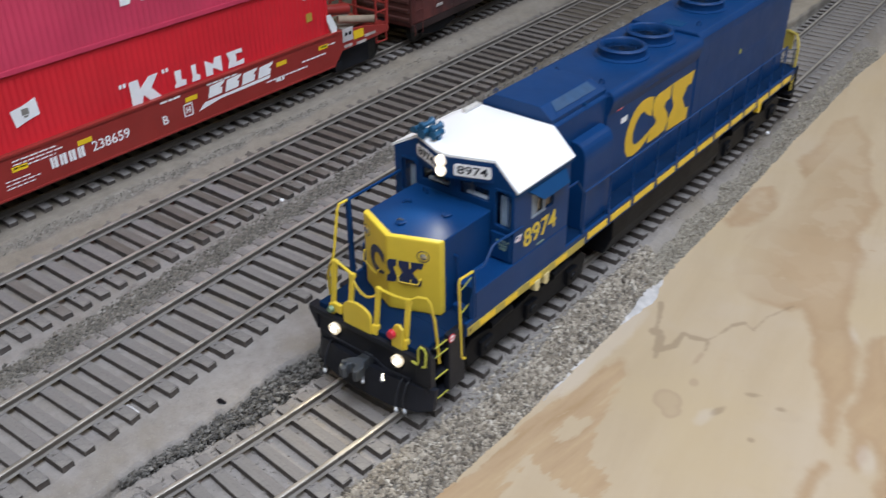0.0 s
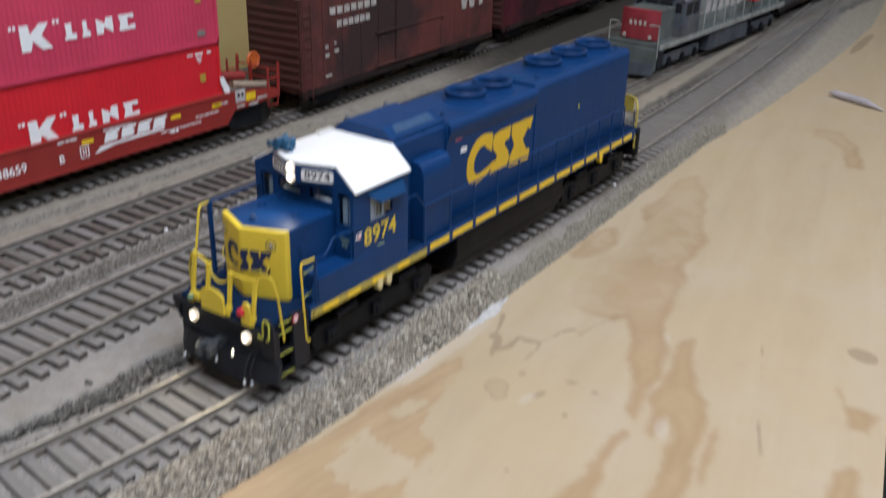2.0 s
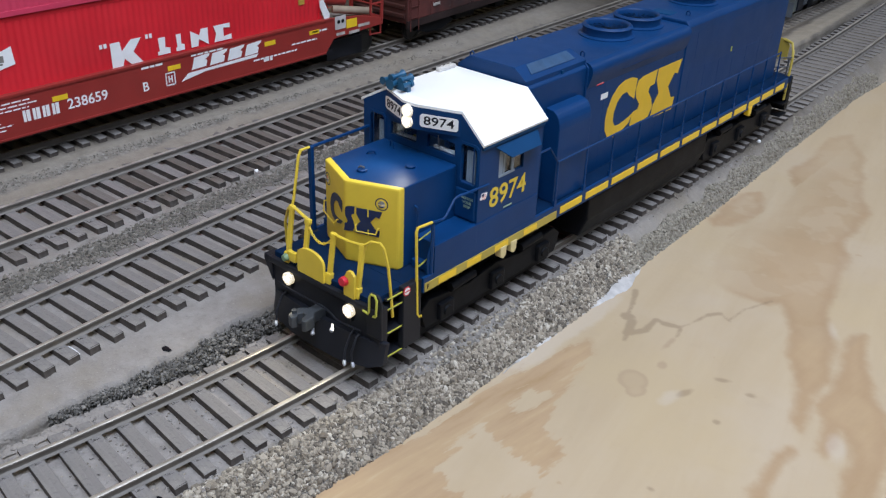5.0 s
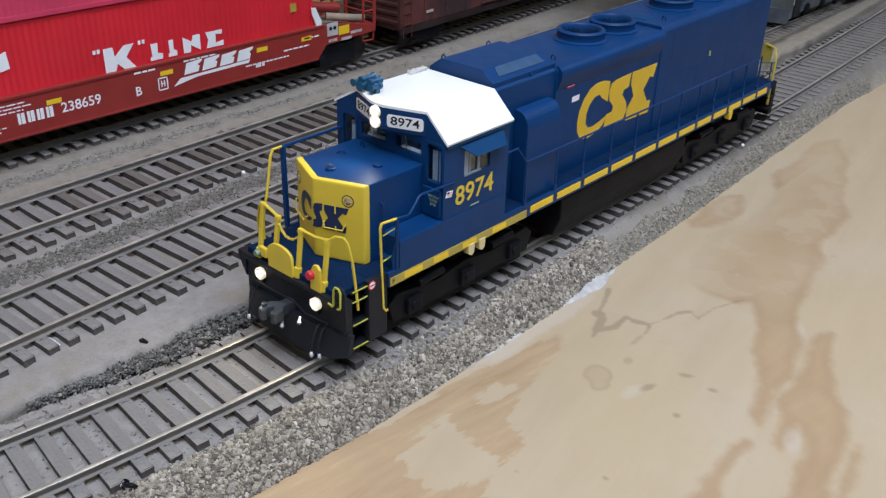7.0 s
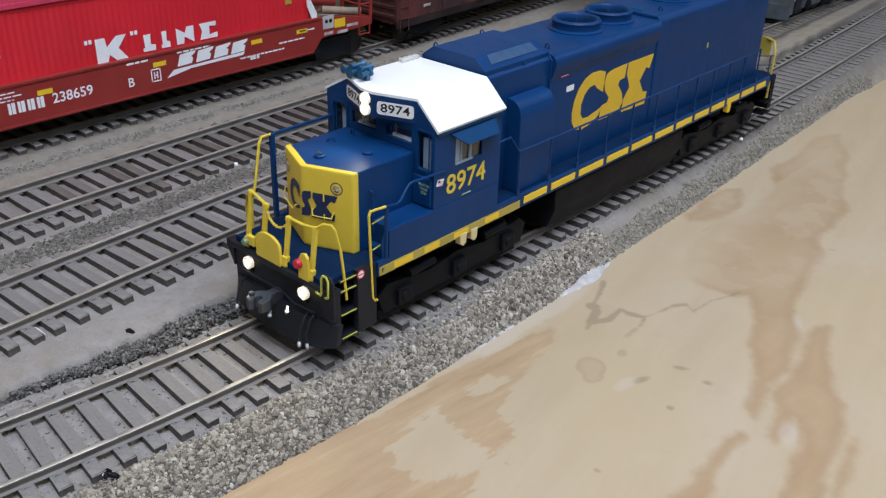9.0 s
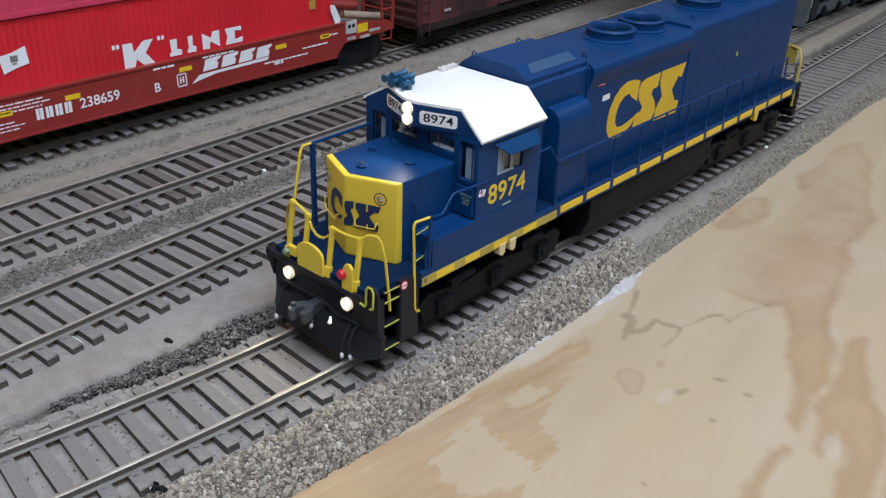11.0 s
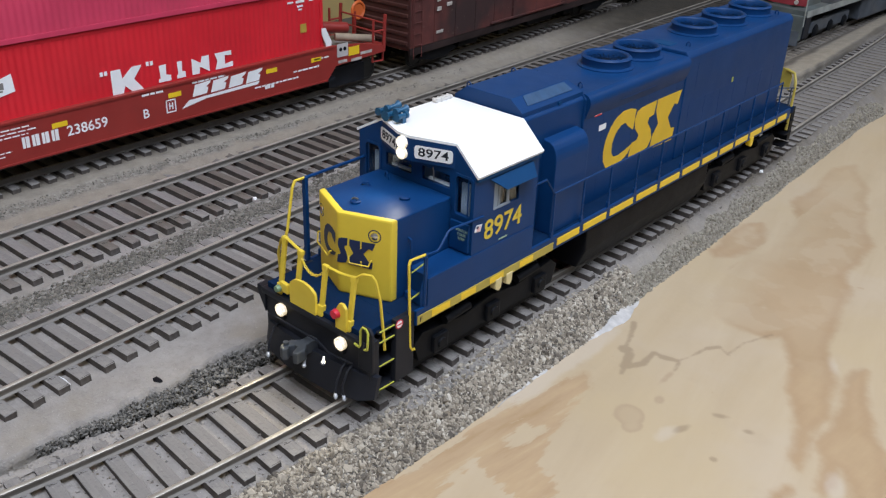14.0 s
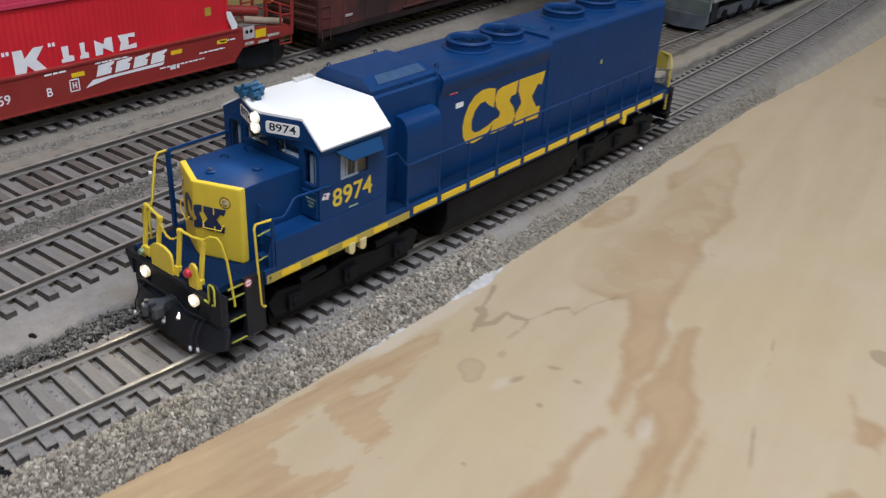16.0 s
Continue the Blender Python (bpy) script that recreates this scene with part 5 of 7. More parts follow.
def emblem():
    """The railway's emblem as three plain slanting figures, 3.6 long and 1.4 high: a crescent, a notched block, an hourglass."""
    ring = [(-0.46, 0.66), (-0.72, 0.74), (-1.06, 0.75), (-1.34, 0.67), (-1.58, 0.47), (-1.75, 0.18), (-1.80, -0.10), (-1.76, -0.36), (-1.60, -0.58), (-1.30, -0.65), (-0.95, -0.60), (-0.62, -0.46), (-0.44, -0.24),
            (-0.80, -0.33), (-1.08, -0.38), (-1.30, -0.36), (-1.42, -0.22), (-1.43, 0.02), (-1.32, 0.25), (-1.12, 0.40), (-0.90, 0.42), (-0.78, 0.30), (-0.50, 0.14)]
    block = [(-0.38, 0.58), (-0.16, 0.64), (0.54, 0.67), (0.48, 0.30), (0.26, 0.28), (0.20, 0.16), (0.42, -0.08), (0.52, -0.34), (0.36, -0.56), (-0.06, -0.60), (-0.56, -0.60), (-0.48, -0.22), (-0.24, -0.20), (-0.18, -0.08), (-0.40, 0.14), (-0.46, 0.38)]
    waist = [(0.60, 0.67), (1.84, 0.67), (1.70, 0.30), (1.52, 0.36), (1.26, 0.04), (1.52, -0.32), (1.72, -0.34), (1.66, -0.68), (0.50, -0.64), (0.56, -0.28), (0.78, -0.02), (0.58, 0.36)]
    return [ring, block, waist]


def side_logo(root):
    for s in (1, -1):
        m = facing(s * 1.055, 10.18, 3.08, (0, s, 0), (0, 0, 1))
        emblem_parts("side_emblem", root, m, emblem(), 0.006, EMBLEM, "golden yellow slanting emblem block")


def nose_logo(parent):
    """Navy emblem figures on both faces of the nose, either side of its ridge, with yellow grab irons over them."""
    left = facing(-0.07, 0.824, 2.70, (0.99, -0.43, 0), (0, 0, 1))
    right = facing(-0.07, 0.824, 2.70, (1.04, 0.42, 0), (0, 0, 1))
    ring, block, waist = emblem()
    emblem_parts("nose_emblem", parent, left, [[(0.515 * x + 0.13, 0.46 * y - 0.01) for x, y in ring]], 0.006, NAVY, "navy emblem block")
    emblem_parts("nose_emblem", parent, right, [[(0.105 + 0.205 * x, 0.43 * y - 0.01) for x, y in block], [(0.215 + 0.43 * (x - 0.5), 0.41 * y - 0.01) for x, y in waist]], 0.006, NAVY, "navy emblem block")
    for m, u0, u1, v, rise in ((right, 0.25, 0.71, -0.20, 0.10), (left, -1.04, -0.34, -0.30, 0.20)):
        iron = tube(bmesh.new(), [m @ Vector(q) for q in ((u0, v + rise, 0.0), (u0, v + rise, 0.05), (u0 + 0.03, v, 0.08), (u1 - 0.03, v, 0.08), (u1, v + 0.10, 0.05), (u1, v + 0.10, 0.0))], 0.017, 6)
        part("nose_grab_iron", iron, YELLOW, parent, "yellow grab iron across the emblem")
    for v0, v1 in ((0.27, 0.12), (-0.29, -0.16)):
        part("emblem_pin", tube(bmesh.new(), [right @ Vector((0.50, v, w)) for v, w in ((v0, 0.012), (v1, 0.02))], 0.015, 5), YELLOW, parent)


def front_end(root):
    p = lambda name, bm, mat, parent=root, label="": part(name, bm, mat, parent, label)  # noqa: E731
    # black pilot, anticlimber, plough
    pl = bmesh.new()
    box(pl, -1.42, 1.56, 0.10, 0.34, 0.75, 1.60, 0.02)
    box(pl, -1.46, 1.52, 0.02, 0.30, 1.50, 1.63, 0.02)
    prism(pl, [(-1.42, 1.05), (-1.66, 1.50), (-1.64, 1.62), (-1.40, 1.60)], "y", 0.06, 0.30, 0.015)
    prism(pl, [(1.28, 1.0), (1.66, 1.0), (1.66, 1.84), (1.58, 1.95), (1.38, 1.95), (1.28, 1.66)], "y", 0.06, 0.12, 0.02)
    pilot = p("pilot", pl, BLACK, root, "black front pilot")
    plow = bmesh.new()
    prism(plow, [(-1.5, 0.20), (-1.3, 0.06), (-0.7, -0.02), (0, -0.05), (0.7, -0.02), (1.4, 0.06), (1.68, 0.18), (1.68, 0.28), (0.7, 0.10), (0, 0.06), (-0.7, 0.10), (-1.5, 0.30)], "z", 0.20, 0.88, 0.0)
    for v in plow.verts:
        v.co.y -= 0.10 * max(0, 0.88 - v.co.z) / 0.76
        v.co.z += 0.16 * max(0.0, abs(v.co.x) - 1.1) / 0.4 if v.co.z < 0.5 else 0.0
    p("plough", plow, BLACK, pilot)
    for s in (-1, 1):
        # step wells with pale yellow edges
        st = bmesh.new()
        for k, z in enumerate((0.36, 0.90, 1.43, 1.66)):
            box(st, min(s * 1.0, s * 1.46), max(s * 1.0, s * 1.46), 0.42, 0.98, z - 0.04, z)
        box(st, min(s * 0.98, s * 1.02), max(s * 0.98, s * 1.02), 0.32, 1.0, 0.30, 1.62)
        box(st, min(s * 1.0, s * 1.47), max(s * 1.0, s * 1.47), 0.96, 1.0, 0.30, 1.62)
        step = p("front_steps", st, BLACK)
        for z in (0.36, 0.90, 1.43, 1.66):
            p("step_edge", box(bmesh.new(), min(s * 1.45, s * 1.472), max(s * 1.45, s * 1.472), 0.44, 0.86, z - 0.007, z + 0.011), GREEN_YELLOW, step)
        p("step_panel", box(bmesh.new(), min(s * 1.36, s * 1.505), max(s * 1.36, s * 1.505), 0.84, 1.345, 0.36, 1.752, 0.02), BLACK, step)
        dl = p("ditch_light", turned((s * 0.86, 0.06, 1.35), (0, -1, 0), ((0.0, 0.13), (0.09, 0.135), (0.10, 0.12), (0.085, 0.0)), 20), LAMP_GLASS, root, "glowing ditch light lens")
        p("bulb", dome_y(s * 0.86, -0.028, 1.35, 0.068), HEADLIGHT, dl, "lit ditch light bulb")
        br = bmesh.new()
        box(br, s * 0.86 - 0.05, s * 0.86 + 0.05, 0.02, 0.12, 1.12, 1.25)
        p("bracket", br, BLACK, dl)
        # air hoses with silver couplings
        for k in range(2):
            x = 0.98 + 0.16 * k if s > 0 else -1.0
            if s < 0 and k > 0:
                continue
            foot, tip = (x + 0.06, -0.30 + 0.06 * k, 0.44), (x + 0.12, -0.35 + 0.08 * k, 0.38)
            h = p("air_hose", tube(bmesh.new(), [(x, 0.06, 0.98), (x + 0.01, -0.08, 0.92), (x + 0.03, -0.24, 0.66), foot], 0.022, 6), BLACK)
            p("hose_coupling", turned(foot, Vector(tip) - Vector(foot), ((-0.04, 0.022), (0.0, 0.034), (0.04, 0.042), (0.08, 0.03), (0.10, 0.0)), 10), PALE_METAL, h, "silver hose coupling")
    # coupler
    cp = bmesh.new()
    # knuckle in plan: shank, guard arm on one side, hooked jaw on the other
    prism(cp, [(-0.13, 0.15), (0.13, 0.15), (0.13, -0.18), (0.27, -0.30), (0.27, -0.52), (0.17, -0.56), (0.10, -0.48), (0.06, -0.36), (-0.06, -0.34), (-0.10, -0.46), (-0.02, -0.52), (-0.08, -0.62), (-0.24, -0.58), (-0.31, -0.44), (-0.28, -0.26), (-0.13, -0.14)], "z", 0.82, 1.07, 0.03)
    for v in cp.verts:
        v.co.x *= 0.84
    coupler = p("coupler", cp, COUPLER, root, "dark grey knuckle coupler")
    p("knuckle_pin", cyl(bmesh.new(), (-0.17, -0.45, 0.76), (-0.17, -0.45, 1.13), 0.055, 0.055, 10), COUPLER, coupler)
    for x, z in ((0.17, 0.72), (0.72, 1.05)):
        p("gladhand", turned((x, -0.30, z), (0.5, -0.6, -0.5), ((-0.08, 0.025), (0.0, 0.03), (0.03, 0.045), (0.07, 0.04), (0.09, 0.015)), 10), PALE_METAL, coupler, "silver hose coupling")
    p("cut_lever", tube(bmesh.new(), [(-1.2, 0.0, 1.15), (-0.9, -0.08, 1.20), (0.35, -0.08, 1.20), (0.6, -0.05, 1.05), (1.2, 0.0, 1.05)], 0.02, 5), BLACK, coupler)
    # octagon notice on the step side
    oc = [(1.475, 0.74 + 0.125 * math.cos(a), 1.44 + 0.125 * math.sin(a)) for a in (math.pi / 8 + k * math.pi / 4 for k in range(8))]
    sign = p("notice_sign", plate(bmesh.new(), [(1.506, 0.92 + 0.82 * (q[1] - 0.74), 1.66 + 0.82 * (q[2] - 1.44)) for q in oc], 0.008, (1, 0, 0)), RED_MARK, root, "small white octagon notice with a red rim")
    p("notice_bar", box(bmesh.new(), 1.516, 1.522, 0.85, 0.99, 1.65, 1.672), RED_MARK, sign)
    p("notice_face", plate(bmesh.new(), [(1.514, 0.92 + 0.62 * (q[1] - 0.74), 1.66 + 0.62 * (q[2] - 1.44)) for q in oc], 0.004, (1, 0, 0)), DECAL, sign)


def handrails(root):
    p = lambda name, bm, mat, parent=root, label="": part(name, bm, mat, parent, label)  # noqa: E731
    r = 0.030
    for s in (-1, 1):
        run = bmesh.new()
        tube(run, [(s * 1.5, 4.96, 3.22), (s * 1.5, 5.0, 3.27), (s * 1.5, 5.42, 3.27), (s * 1.5, 5.76, 2.86), (s * 1.5, 5.84, 2.83), (s * 1.5, 17.86, 2.80)], r * 0.85)
        rail = p("side_handrail", run, BLUE)
        for y in (5.80, 6.98, 8.13, 9.36, 10.54, 11.73, 12.86, 13.92, 14.91, 15.89, 16.85, 17.86):
            st = bmesh.new()
            box(st, min(s * 1.48, s * 1.535), max(s * 1.48, s * 1.535), y - 0.045, y + 0.045, 1.52, 1.9)
            tube(st, [(s * 1.51, y, 1.8), (s * 1.5, y, 2.84)], r * 0.9)
            p("stanchion", st, BLUE, rail)
        rear = bmesh.new()
        tube(rear, [(s * 1.44, 19.16, 0.95), (s * 1.44, 19.16, 2.30), (s * 1.40, 19.22, 2.52), (s * 1.25, 19.40, 2.74), (s * 0.95, 19.46, 2.80)], r * 1.5)
        gr = p("rear_grab_rail", rear, STRIPE)
        panel = [(s * 0.72, 19.48, 2.20), (s * 1.14, 19.44, 2.16), (s * 1.16, 19.44, 2.62), (s * 1.05, 19.46, 2.80), (s * 0.80, 19.48, 2.82), (s * 0.70, 19.48, 2.66)]
        p("end_panel", plate(bmesh.new(), panel, 0.05, (0, 1, 0)), STRIPE, gr)
        for z in (2.36, 2.06):
            p("rear_bar", tube(bmesh.new(), [(s * 1.44, 19.16, z), (s * 1.06, 18.80, z - 0.02)], 0.024), COUPLER, gr)
        p("rear_post", tube(bmesh.new(), [(s * 1.36, 19.10, 1.74), (s * 1.36, 19.10, 2.38)], 0.03), COUPLER, gr)
    # near-side grab post: yellow, then blue up to the cab
    words("front_letter", "F", 0.15, facing(1.562, 1.47, 1.545, (0, 1, 0), (0, 0, 1)), BLACK, root, 0.002)
    p("grab_post", tube(bmesh.new(), [(1.54, 1.33, 0.93), (1.50, 1.30, 0.90), (1.50, 1.24, 1.0), (1.50, 1.16, 2.82), (1.50, 1.20, 2.91), (1.50, 1.60, 2.88)], r), YELLOW)
    p("nose_handrail", tube(bmesh.new(), [(1.50, 1.58, 2.88), (1.50, 1.94, 2.83), (1.50, 2.02, 2.88), (1.50, 2.24, 3.14), (1.50, 2.34, 3.17), (1.53, 3.26, 3.13)], r * 0.9), BLUE)
    post = tube(bmesh.new(), [(1.51, 1.60, 1.52), (1.51, 1.62, 2.84)], r * 1.3)
    prism(post, [(1.52, 1.62), (1.66, 1.56), (1.66, 2.30), (1.60, 2.42), (1.50, 2.10)], "x", 1.47, 1.50)
    p("handrail_post", post, BLUE)
    for z, y in ((2.62, 1.26), (2.05, 1.26)):
        p("step_grip", tube(bmesh.new(), [(1.48, y, z), (1.30, y + 0.55, z - 0.08)], 0.016), GREEN_YELLOW)
    # far-side posts
    p("grab_post", tube(bmesh.new(), [(-1.5, 0.62, 0.9), (-1.5, 0.66, 2.30), (-1.5, 0.78, 2.62), (-1.5, 0.95, 3.50), (-1.5, 1.02, 3.62), (-1.5, 1.25, 3.62)], r), YELLOW)
    far = tube(bmesh.new(), [(-1.5, 1.24, 3.61), (-1.5, 2.93, 3.62)], r * 1.2)
    box(far, -1.555, -1.445, 1.24, 1.32, 1.75, 3.63, 0.012)
    p("nose_handrail", far, BLUE)
    # front railing: it leans back towards the nose
    def lean(bm):
        for v in bm.verts:
            v.co.y += 0.15 * max(0.0, v.co.z - 1.66)
        return bm

    def post(x, z1=2.66):
        q = bmesh.new()
        box(q, x - 0.05, x + 0.05, 0.10, 0.17, 1.66, z1, 0.012)
        box(q, x - 0.07, x + 0.07, 0.09, 0.18, z1 - 0.08, z1 + 0.03, 0.025)
        box(q, x - 0.075, x + 0.075, 0.07, 0.18, 1.64, 1.86, 0.02)
        return lean(q)
    end = p("end_railing", lean(tube(bmesh.new(), [(-0.48, 0.13, 2.68), (-0.70, 0.13, 2.74), (-0.97, 0.13, 2.82), (-1.0, 0.13, 2.72), (-1.02, 0.13, 1.7)], r)), YELLOW, root, "yellow front railing")
    for x, z in ((-0.99, 2.80), (-0.51, 2.68), (0.20, 2.64), (0.97, 2.68)):
        p("railing_post", post(x, z), YELLOW, end)
    p("railing_bar", tube(bmesh.new(), [(0.20, 0.28, 2.64), (0.62, 0.28, 2.64), (1.00, 0.28, 2.70), (1.18, 0.30, 2.84), (1.36, 0.34, 2.86), (1.42, 0.38, 2.76), (1.43, 0.49, 2.3), (1.44, 0.58, 1.45), (1.44, 0.60, 1.2)], r), YELLOW, end)
    p("railing_bar", tube(bmesh.new(), [(-0.92, 0.29, 2.80), (-1.16, 0.34, 2.68), (-1.36, 0.42, 2.3), (-1.42, 0.5, 1.5)], r), YELLOW, end)
    # chain
    n = 11
    for k in range(n):
        t = (k + 0.5) / n
        x, z = -0.50 + 0.70 * t, 2.60 - 0.05 * t - 0.30 * 4 * t * (1 - t) * 0.75
        ln = bmesh.new()
        ang = math.radians(90 * (k % 2))
        pts = [(x + 0.045 * math.cos(a), 0.13 + 0.022 * math.sin(a) * math.cos(ang), z + 0.022 * math.sin(a) * math.sin(ang) - 0.02 * math.cos(a) * (1 - 2 * t) * 2) for a in (j * math.pi / 4 for j in range(9))]
        lean(tube(ln, pts, 0.011, 5))
        p("chain_link", ln, YELLOW, end)
    # drop step plates and marker lamps
    half = [(-0.60, 1.62), (0.14, 1.62), (0.14, 2.02)] + [(-0.23 + 0.37 * math.cos(a), 2.02 + 0.20 * math.sin(a)) for a in (k * math.pi / 8 for k in range(1, 8))] + [(-0.60, 2.02)]
    p("drop_step", prism(bmesh.new(), half, "y", 0.04, 0.10, 0.0), YELLOW, end)
    p("drop_step", prism(bmesh.new(), [(0.70, 1.62), (0.98, 1.62), (0.98, 2.12), (0.90, 2.20), (0.80, 2.18), (0.70, 2.0)], "y", 0.04, 0.10), YELLOW, end)
    p("lamp_bracket", box(bmesh.new(), -0.92, -0.68, 0.05, 0.14, 1.74, 1.96, 0.03), YELLOW, end)
    p("marker_lamp", cyl(bmesh.new(), (0.74, 0.04, 1.95), (0.74, -0.05, 1.95), 0.10, 0.085, 12), RED_MARK, end, "red marker lamp")
    p("marker_lamp", cyl(bmesh.new(), (-0.93, 0.05, 1.80), (-0.93, -0.03, 1.80), 0.08, 0.065, 12), GREEN_MARK, end, "green marker lamp")
    # hooked grip by the right steps
    p("hooked_grip", tube(bmesh.new(), [(1.26, 0.06, 1.50), (1.26, 0.0, 1.54), (1.38, 0.0, 1.52), (1.41, 0.0, 1.58), (1.42, 0.0, 1.90), (1.47, 0.0, 1.98), (1.56, 0.0, 1.98), (1.61, 0.0, 1.90), (1.59, 0.0, 1.56), (1.52, 0.0, 1.52), (1.51, 0.06, 1.48)], 0.024), GREEN_YELLOW, root)


def turned(at, way, profile, n=14):
    """A shape turned on a lathe: (distance along the way, radius) pairs."""
    bm = bmesh.new()
    at, way = Vector(at), Vector(way).normalized()
    side = way.orthogonal().normalized()
    up = way.cross(side)
    rings = []
    for d, r in profile:
        r = max(r, 0.002)
        rings.append([bm.verts.new(at + way * d + r * (math.cos(q) * side + math.sin(q) * up)) for q in (2 * math.pi * k / n for k in range(n))])
    for a, b in zip(rings, rings[1:]):
        for k in range(n):
            bm.faces.new((a[k], a[(k + 1) % n], b[(k + 1) % n], b[k]))
    bm.faces.new(rings[0][::-1]), bm.faces.new(rings[-1])
    bmesh.ops.recalc_face_normals(bm, faces=bm.faces)
    return bm


def wheel(s, y, r=0.51):
    """A wheel with a tread and a wider flange on its inner side, turned as one profile."""
    bm = bmesh.new()
    rings = []
    for x, q in ((0.70, 0.02), (0.70, r + 0.04), (0.74, r + 0.035), (0.75, r), (0.90, r - 0.006), (0.90, r - 0.09), (0.87, r - 0.10), (0.87, 0.14), (0.92, 0.12), (0.92, 0.02)):
        rings.append([bm.verts.new((s * x, y + q * math.cos(a), r + q * math.sin(a))) for a in (2 * math.pi * k / 28 for k in range(28))])
    for a, b in zip(rings, rings[1:]):
        for k in range(28):
            bm.faces.new((a[k], a[(k + 1) % 28], b[(k + 1) % 28], b[k]))
    bmesh.ops.recalc_face_normals(bm, faces=bm.faces)
    return bm


def running_gear(root):
    p = lambda name, bm, mat, parent=root, label="": part(name, bm, mat, parent, label)  # noqa: E731
    tank = prism(bmesh.new(), [(-1.40, 1.30), (-1.42, 0.75), (-1.2, 0.22), (1.2, 0.22), (1.42, 0.75), (1.40, 1.30)], "y", 7.5, 13.7, 0.04)
    p("fuel_tank", tank, UNDER, root, "black fuel tank")
    p("air_reservoir", cyl(bmesh.new(), (1.28, 7.9, 1.38), (1.28, 13.2, 1.38), 0.13, 0.13, 12), UNDER)
    p("frame_beam", box(bmesh.new(), -1.1, 1.1, 0.9, 19.4, 1.25, 1.55), UNDER)
    for yc in (4.05, 16.3):
        fr = bmesh.new()
        for s in (-1, 1):
            prism(fr, [(yc - 2.45, 0.75), (yc - 2.2, 0.95), (yc - 0.9, 0.80), (yc, 0.92), (yc + 0.9, 0.80), (yc + 2.2, 0.95), (yc + 2.45, 0.75), (yc + 2.3, 0.30), (yc - 2.3, 0.30)], "x", min(s * 1.08, s * 1.28), max(s * 1.08, s * 1.28), 0.02)
            box(fr, min(s * 0.98, s * 1.10), max(s * 0.98, s * 1.10), yc - 2.3, yc + 2.3, 0.03, 0.34)
        box(fr, -1.08, 1.08, yc - 0.35, yc + 0.35, 0.5, 1.25)
        truck = p("truck", fr, UNDER, root, "black six-wheel truck")
        for k in (-1, 0, 1):
            y = yc + 1.72 * k
            ax = bmesh.new()
            cyl(ax, (-0.74, y, 0.51), (0.74, y, 0.51), 0.10, 0.10, 10)
            p("axle", ax, UNDER, truck)
            for s in (-1, 1):
                p("wheel", wheel(s, y), WHEEL, truck, "dark steel wheel")
            for s in (-1, 1):
                jb = bmesh.new()
                box(jb, min(s * 1.22, s * 1.38), max(s * 1.22, s * 1.38), y - 0.22, y + 0.22, 0.34, 0.74, 0.04)
                cyl(jb, (s * 1.36, y, 0.54), (s * 1.42, y, 0.54), 0.13, 0.11, 12)
                p("journal_box", jb, UNDER, truck)
        for s in (-1, 1):
            for dy in (-1.2, 1.2):
                sp = bmesh.new()
                cyl(sp, (s * 1.30, yc + dy - 0.38, 0.98), (s * 1.30, yc + dy + 0.38, 1.02), 0.10, 0.10, 10)
                p("brake_cylinder", sp, UNDER, truck)
            jack = bmesh.new()
            for y in (yc - 0.28, yc + 0.08)[: 2 if yc < 9 else 1]:
                prism(jack, [(y, 1.50), (y + 0.22, 1.50), (y + 0.20, 1.26), (y + 0.12, 1.20), (y + 0.02, 1.26)], "x", min(s * 1.42, s * 1.58), max(s * 1.42, s * 1.58), 0.015)
            p("jacking_pad", jack, CREAM if yc < 9 else YELLOW_BRIGHT, root, "pale yellow jacking pads" if yc < 9 else "yellow jacking pad")
    rear = bmesh.new()
    box(rear, -1.42, 1.42, 19.45, 19.7, 0.5, 1.62, 0.02)
    p("rear_pilot", rear, UNDER)
    for s in (-1, 1):
        st = bmesh.new()
        for z in (0.4, 0.8, 1.2):
            box(st, min(s * 1.0, s * 1.46), max(s * 1.0, s * 1.46), 19.1, 19.65, z - 0.04, z)
        p("rear_steps", st, UNDER)


def roof_gear(root, cab):
    p = lambda name, bm, mat, parent=root, label="": part(name, bm, mat, parent, label)  # noqa: E731
    horn = bmesh.new()
    x, y, z = -0.78, 3.05, 4.60
    box(horn, x - 0.30, x + 0.32, y - 0.05, y + 0.05, z - 0.01, z + 0.16)
    bells = []
    for dx, sy, ln, rr in ((-0.24, -1, 0.20, 0.085), (-0.10, 1, 0.26, 0.10), (0.04, -1, 0.28, 0.11), (0.16, 1, 0.22, 0.09), (0.28, -1, 0.20, 0.09)):
        zz = z + 0.15 + (0.07 if sy > 0 else 0)
        bells.append((turned((x + dx, y, zz), (0, sy, 0), ((-0.11, 0.0), (-0.11, 0.075), (-0.05, 0.075), (-0.05, 0.05), (ln * 0.7, 0.055), (ln, rr), (ln, 0.0)))))
    manifold = p("air_horn", horn, HORN_BLUE, root, "teal blue five-chime air horn")
    for bell in bells:
        p("horn_bell", bell, HORN_BLUE, manifold)
    b = bmesh.new()
    box(b, -0.98, -0.86, 4.45, 5.0, 4.605, 4.68, 0.02)
    for k in range(4):
        box(b, -0.99, -0.85, 4.47 + 0.15 * k, 4.50 + 0.15 * k, 4.602, 4.69)
    p("roof_beacon", b, CLEAR, cab, "clear roof beacon bar")


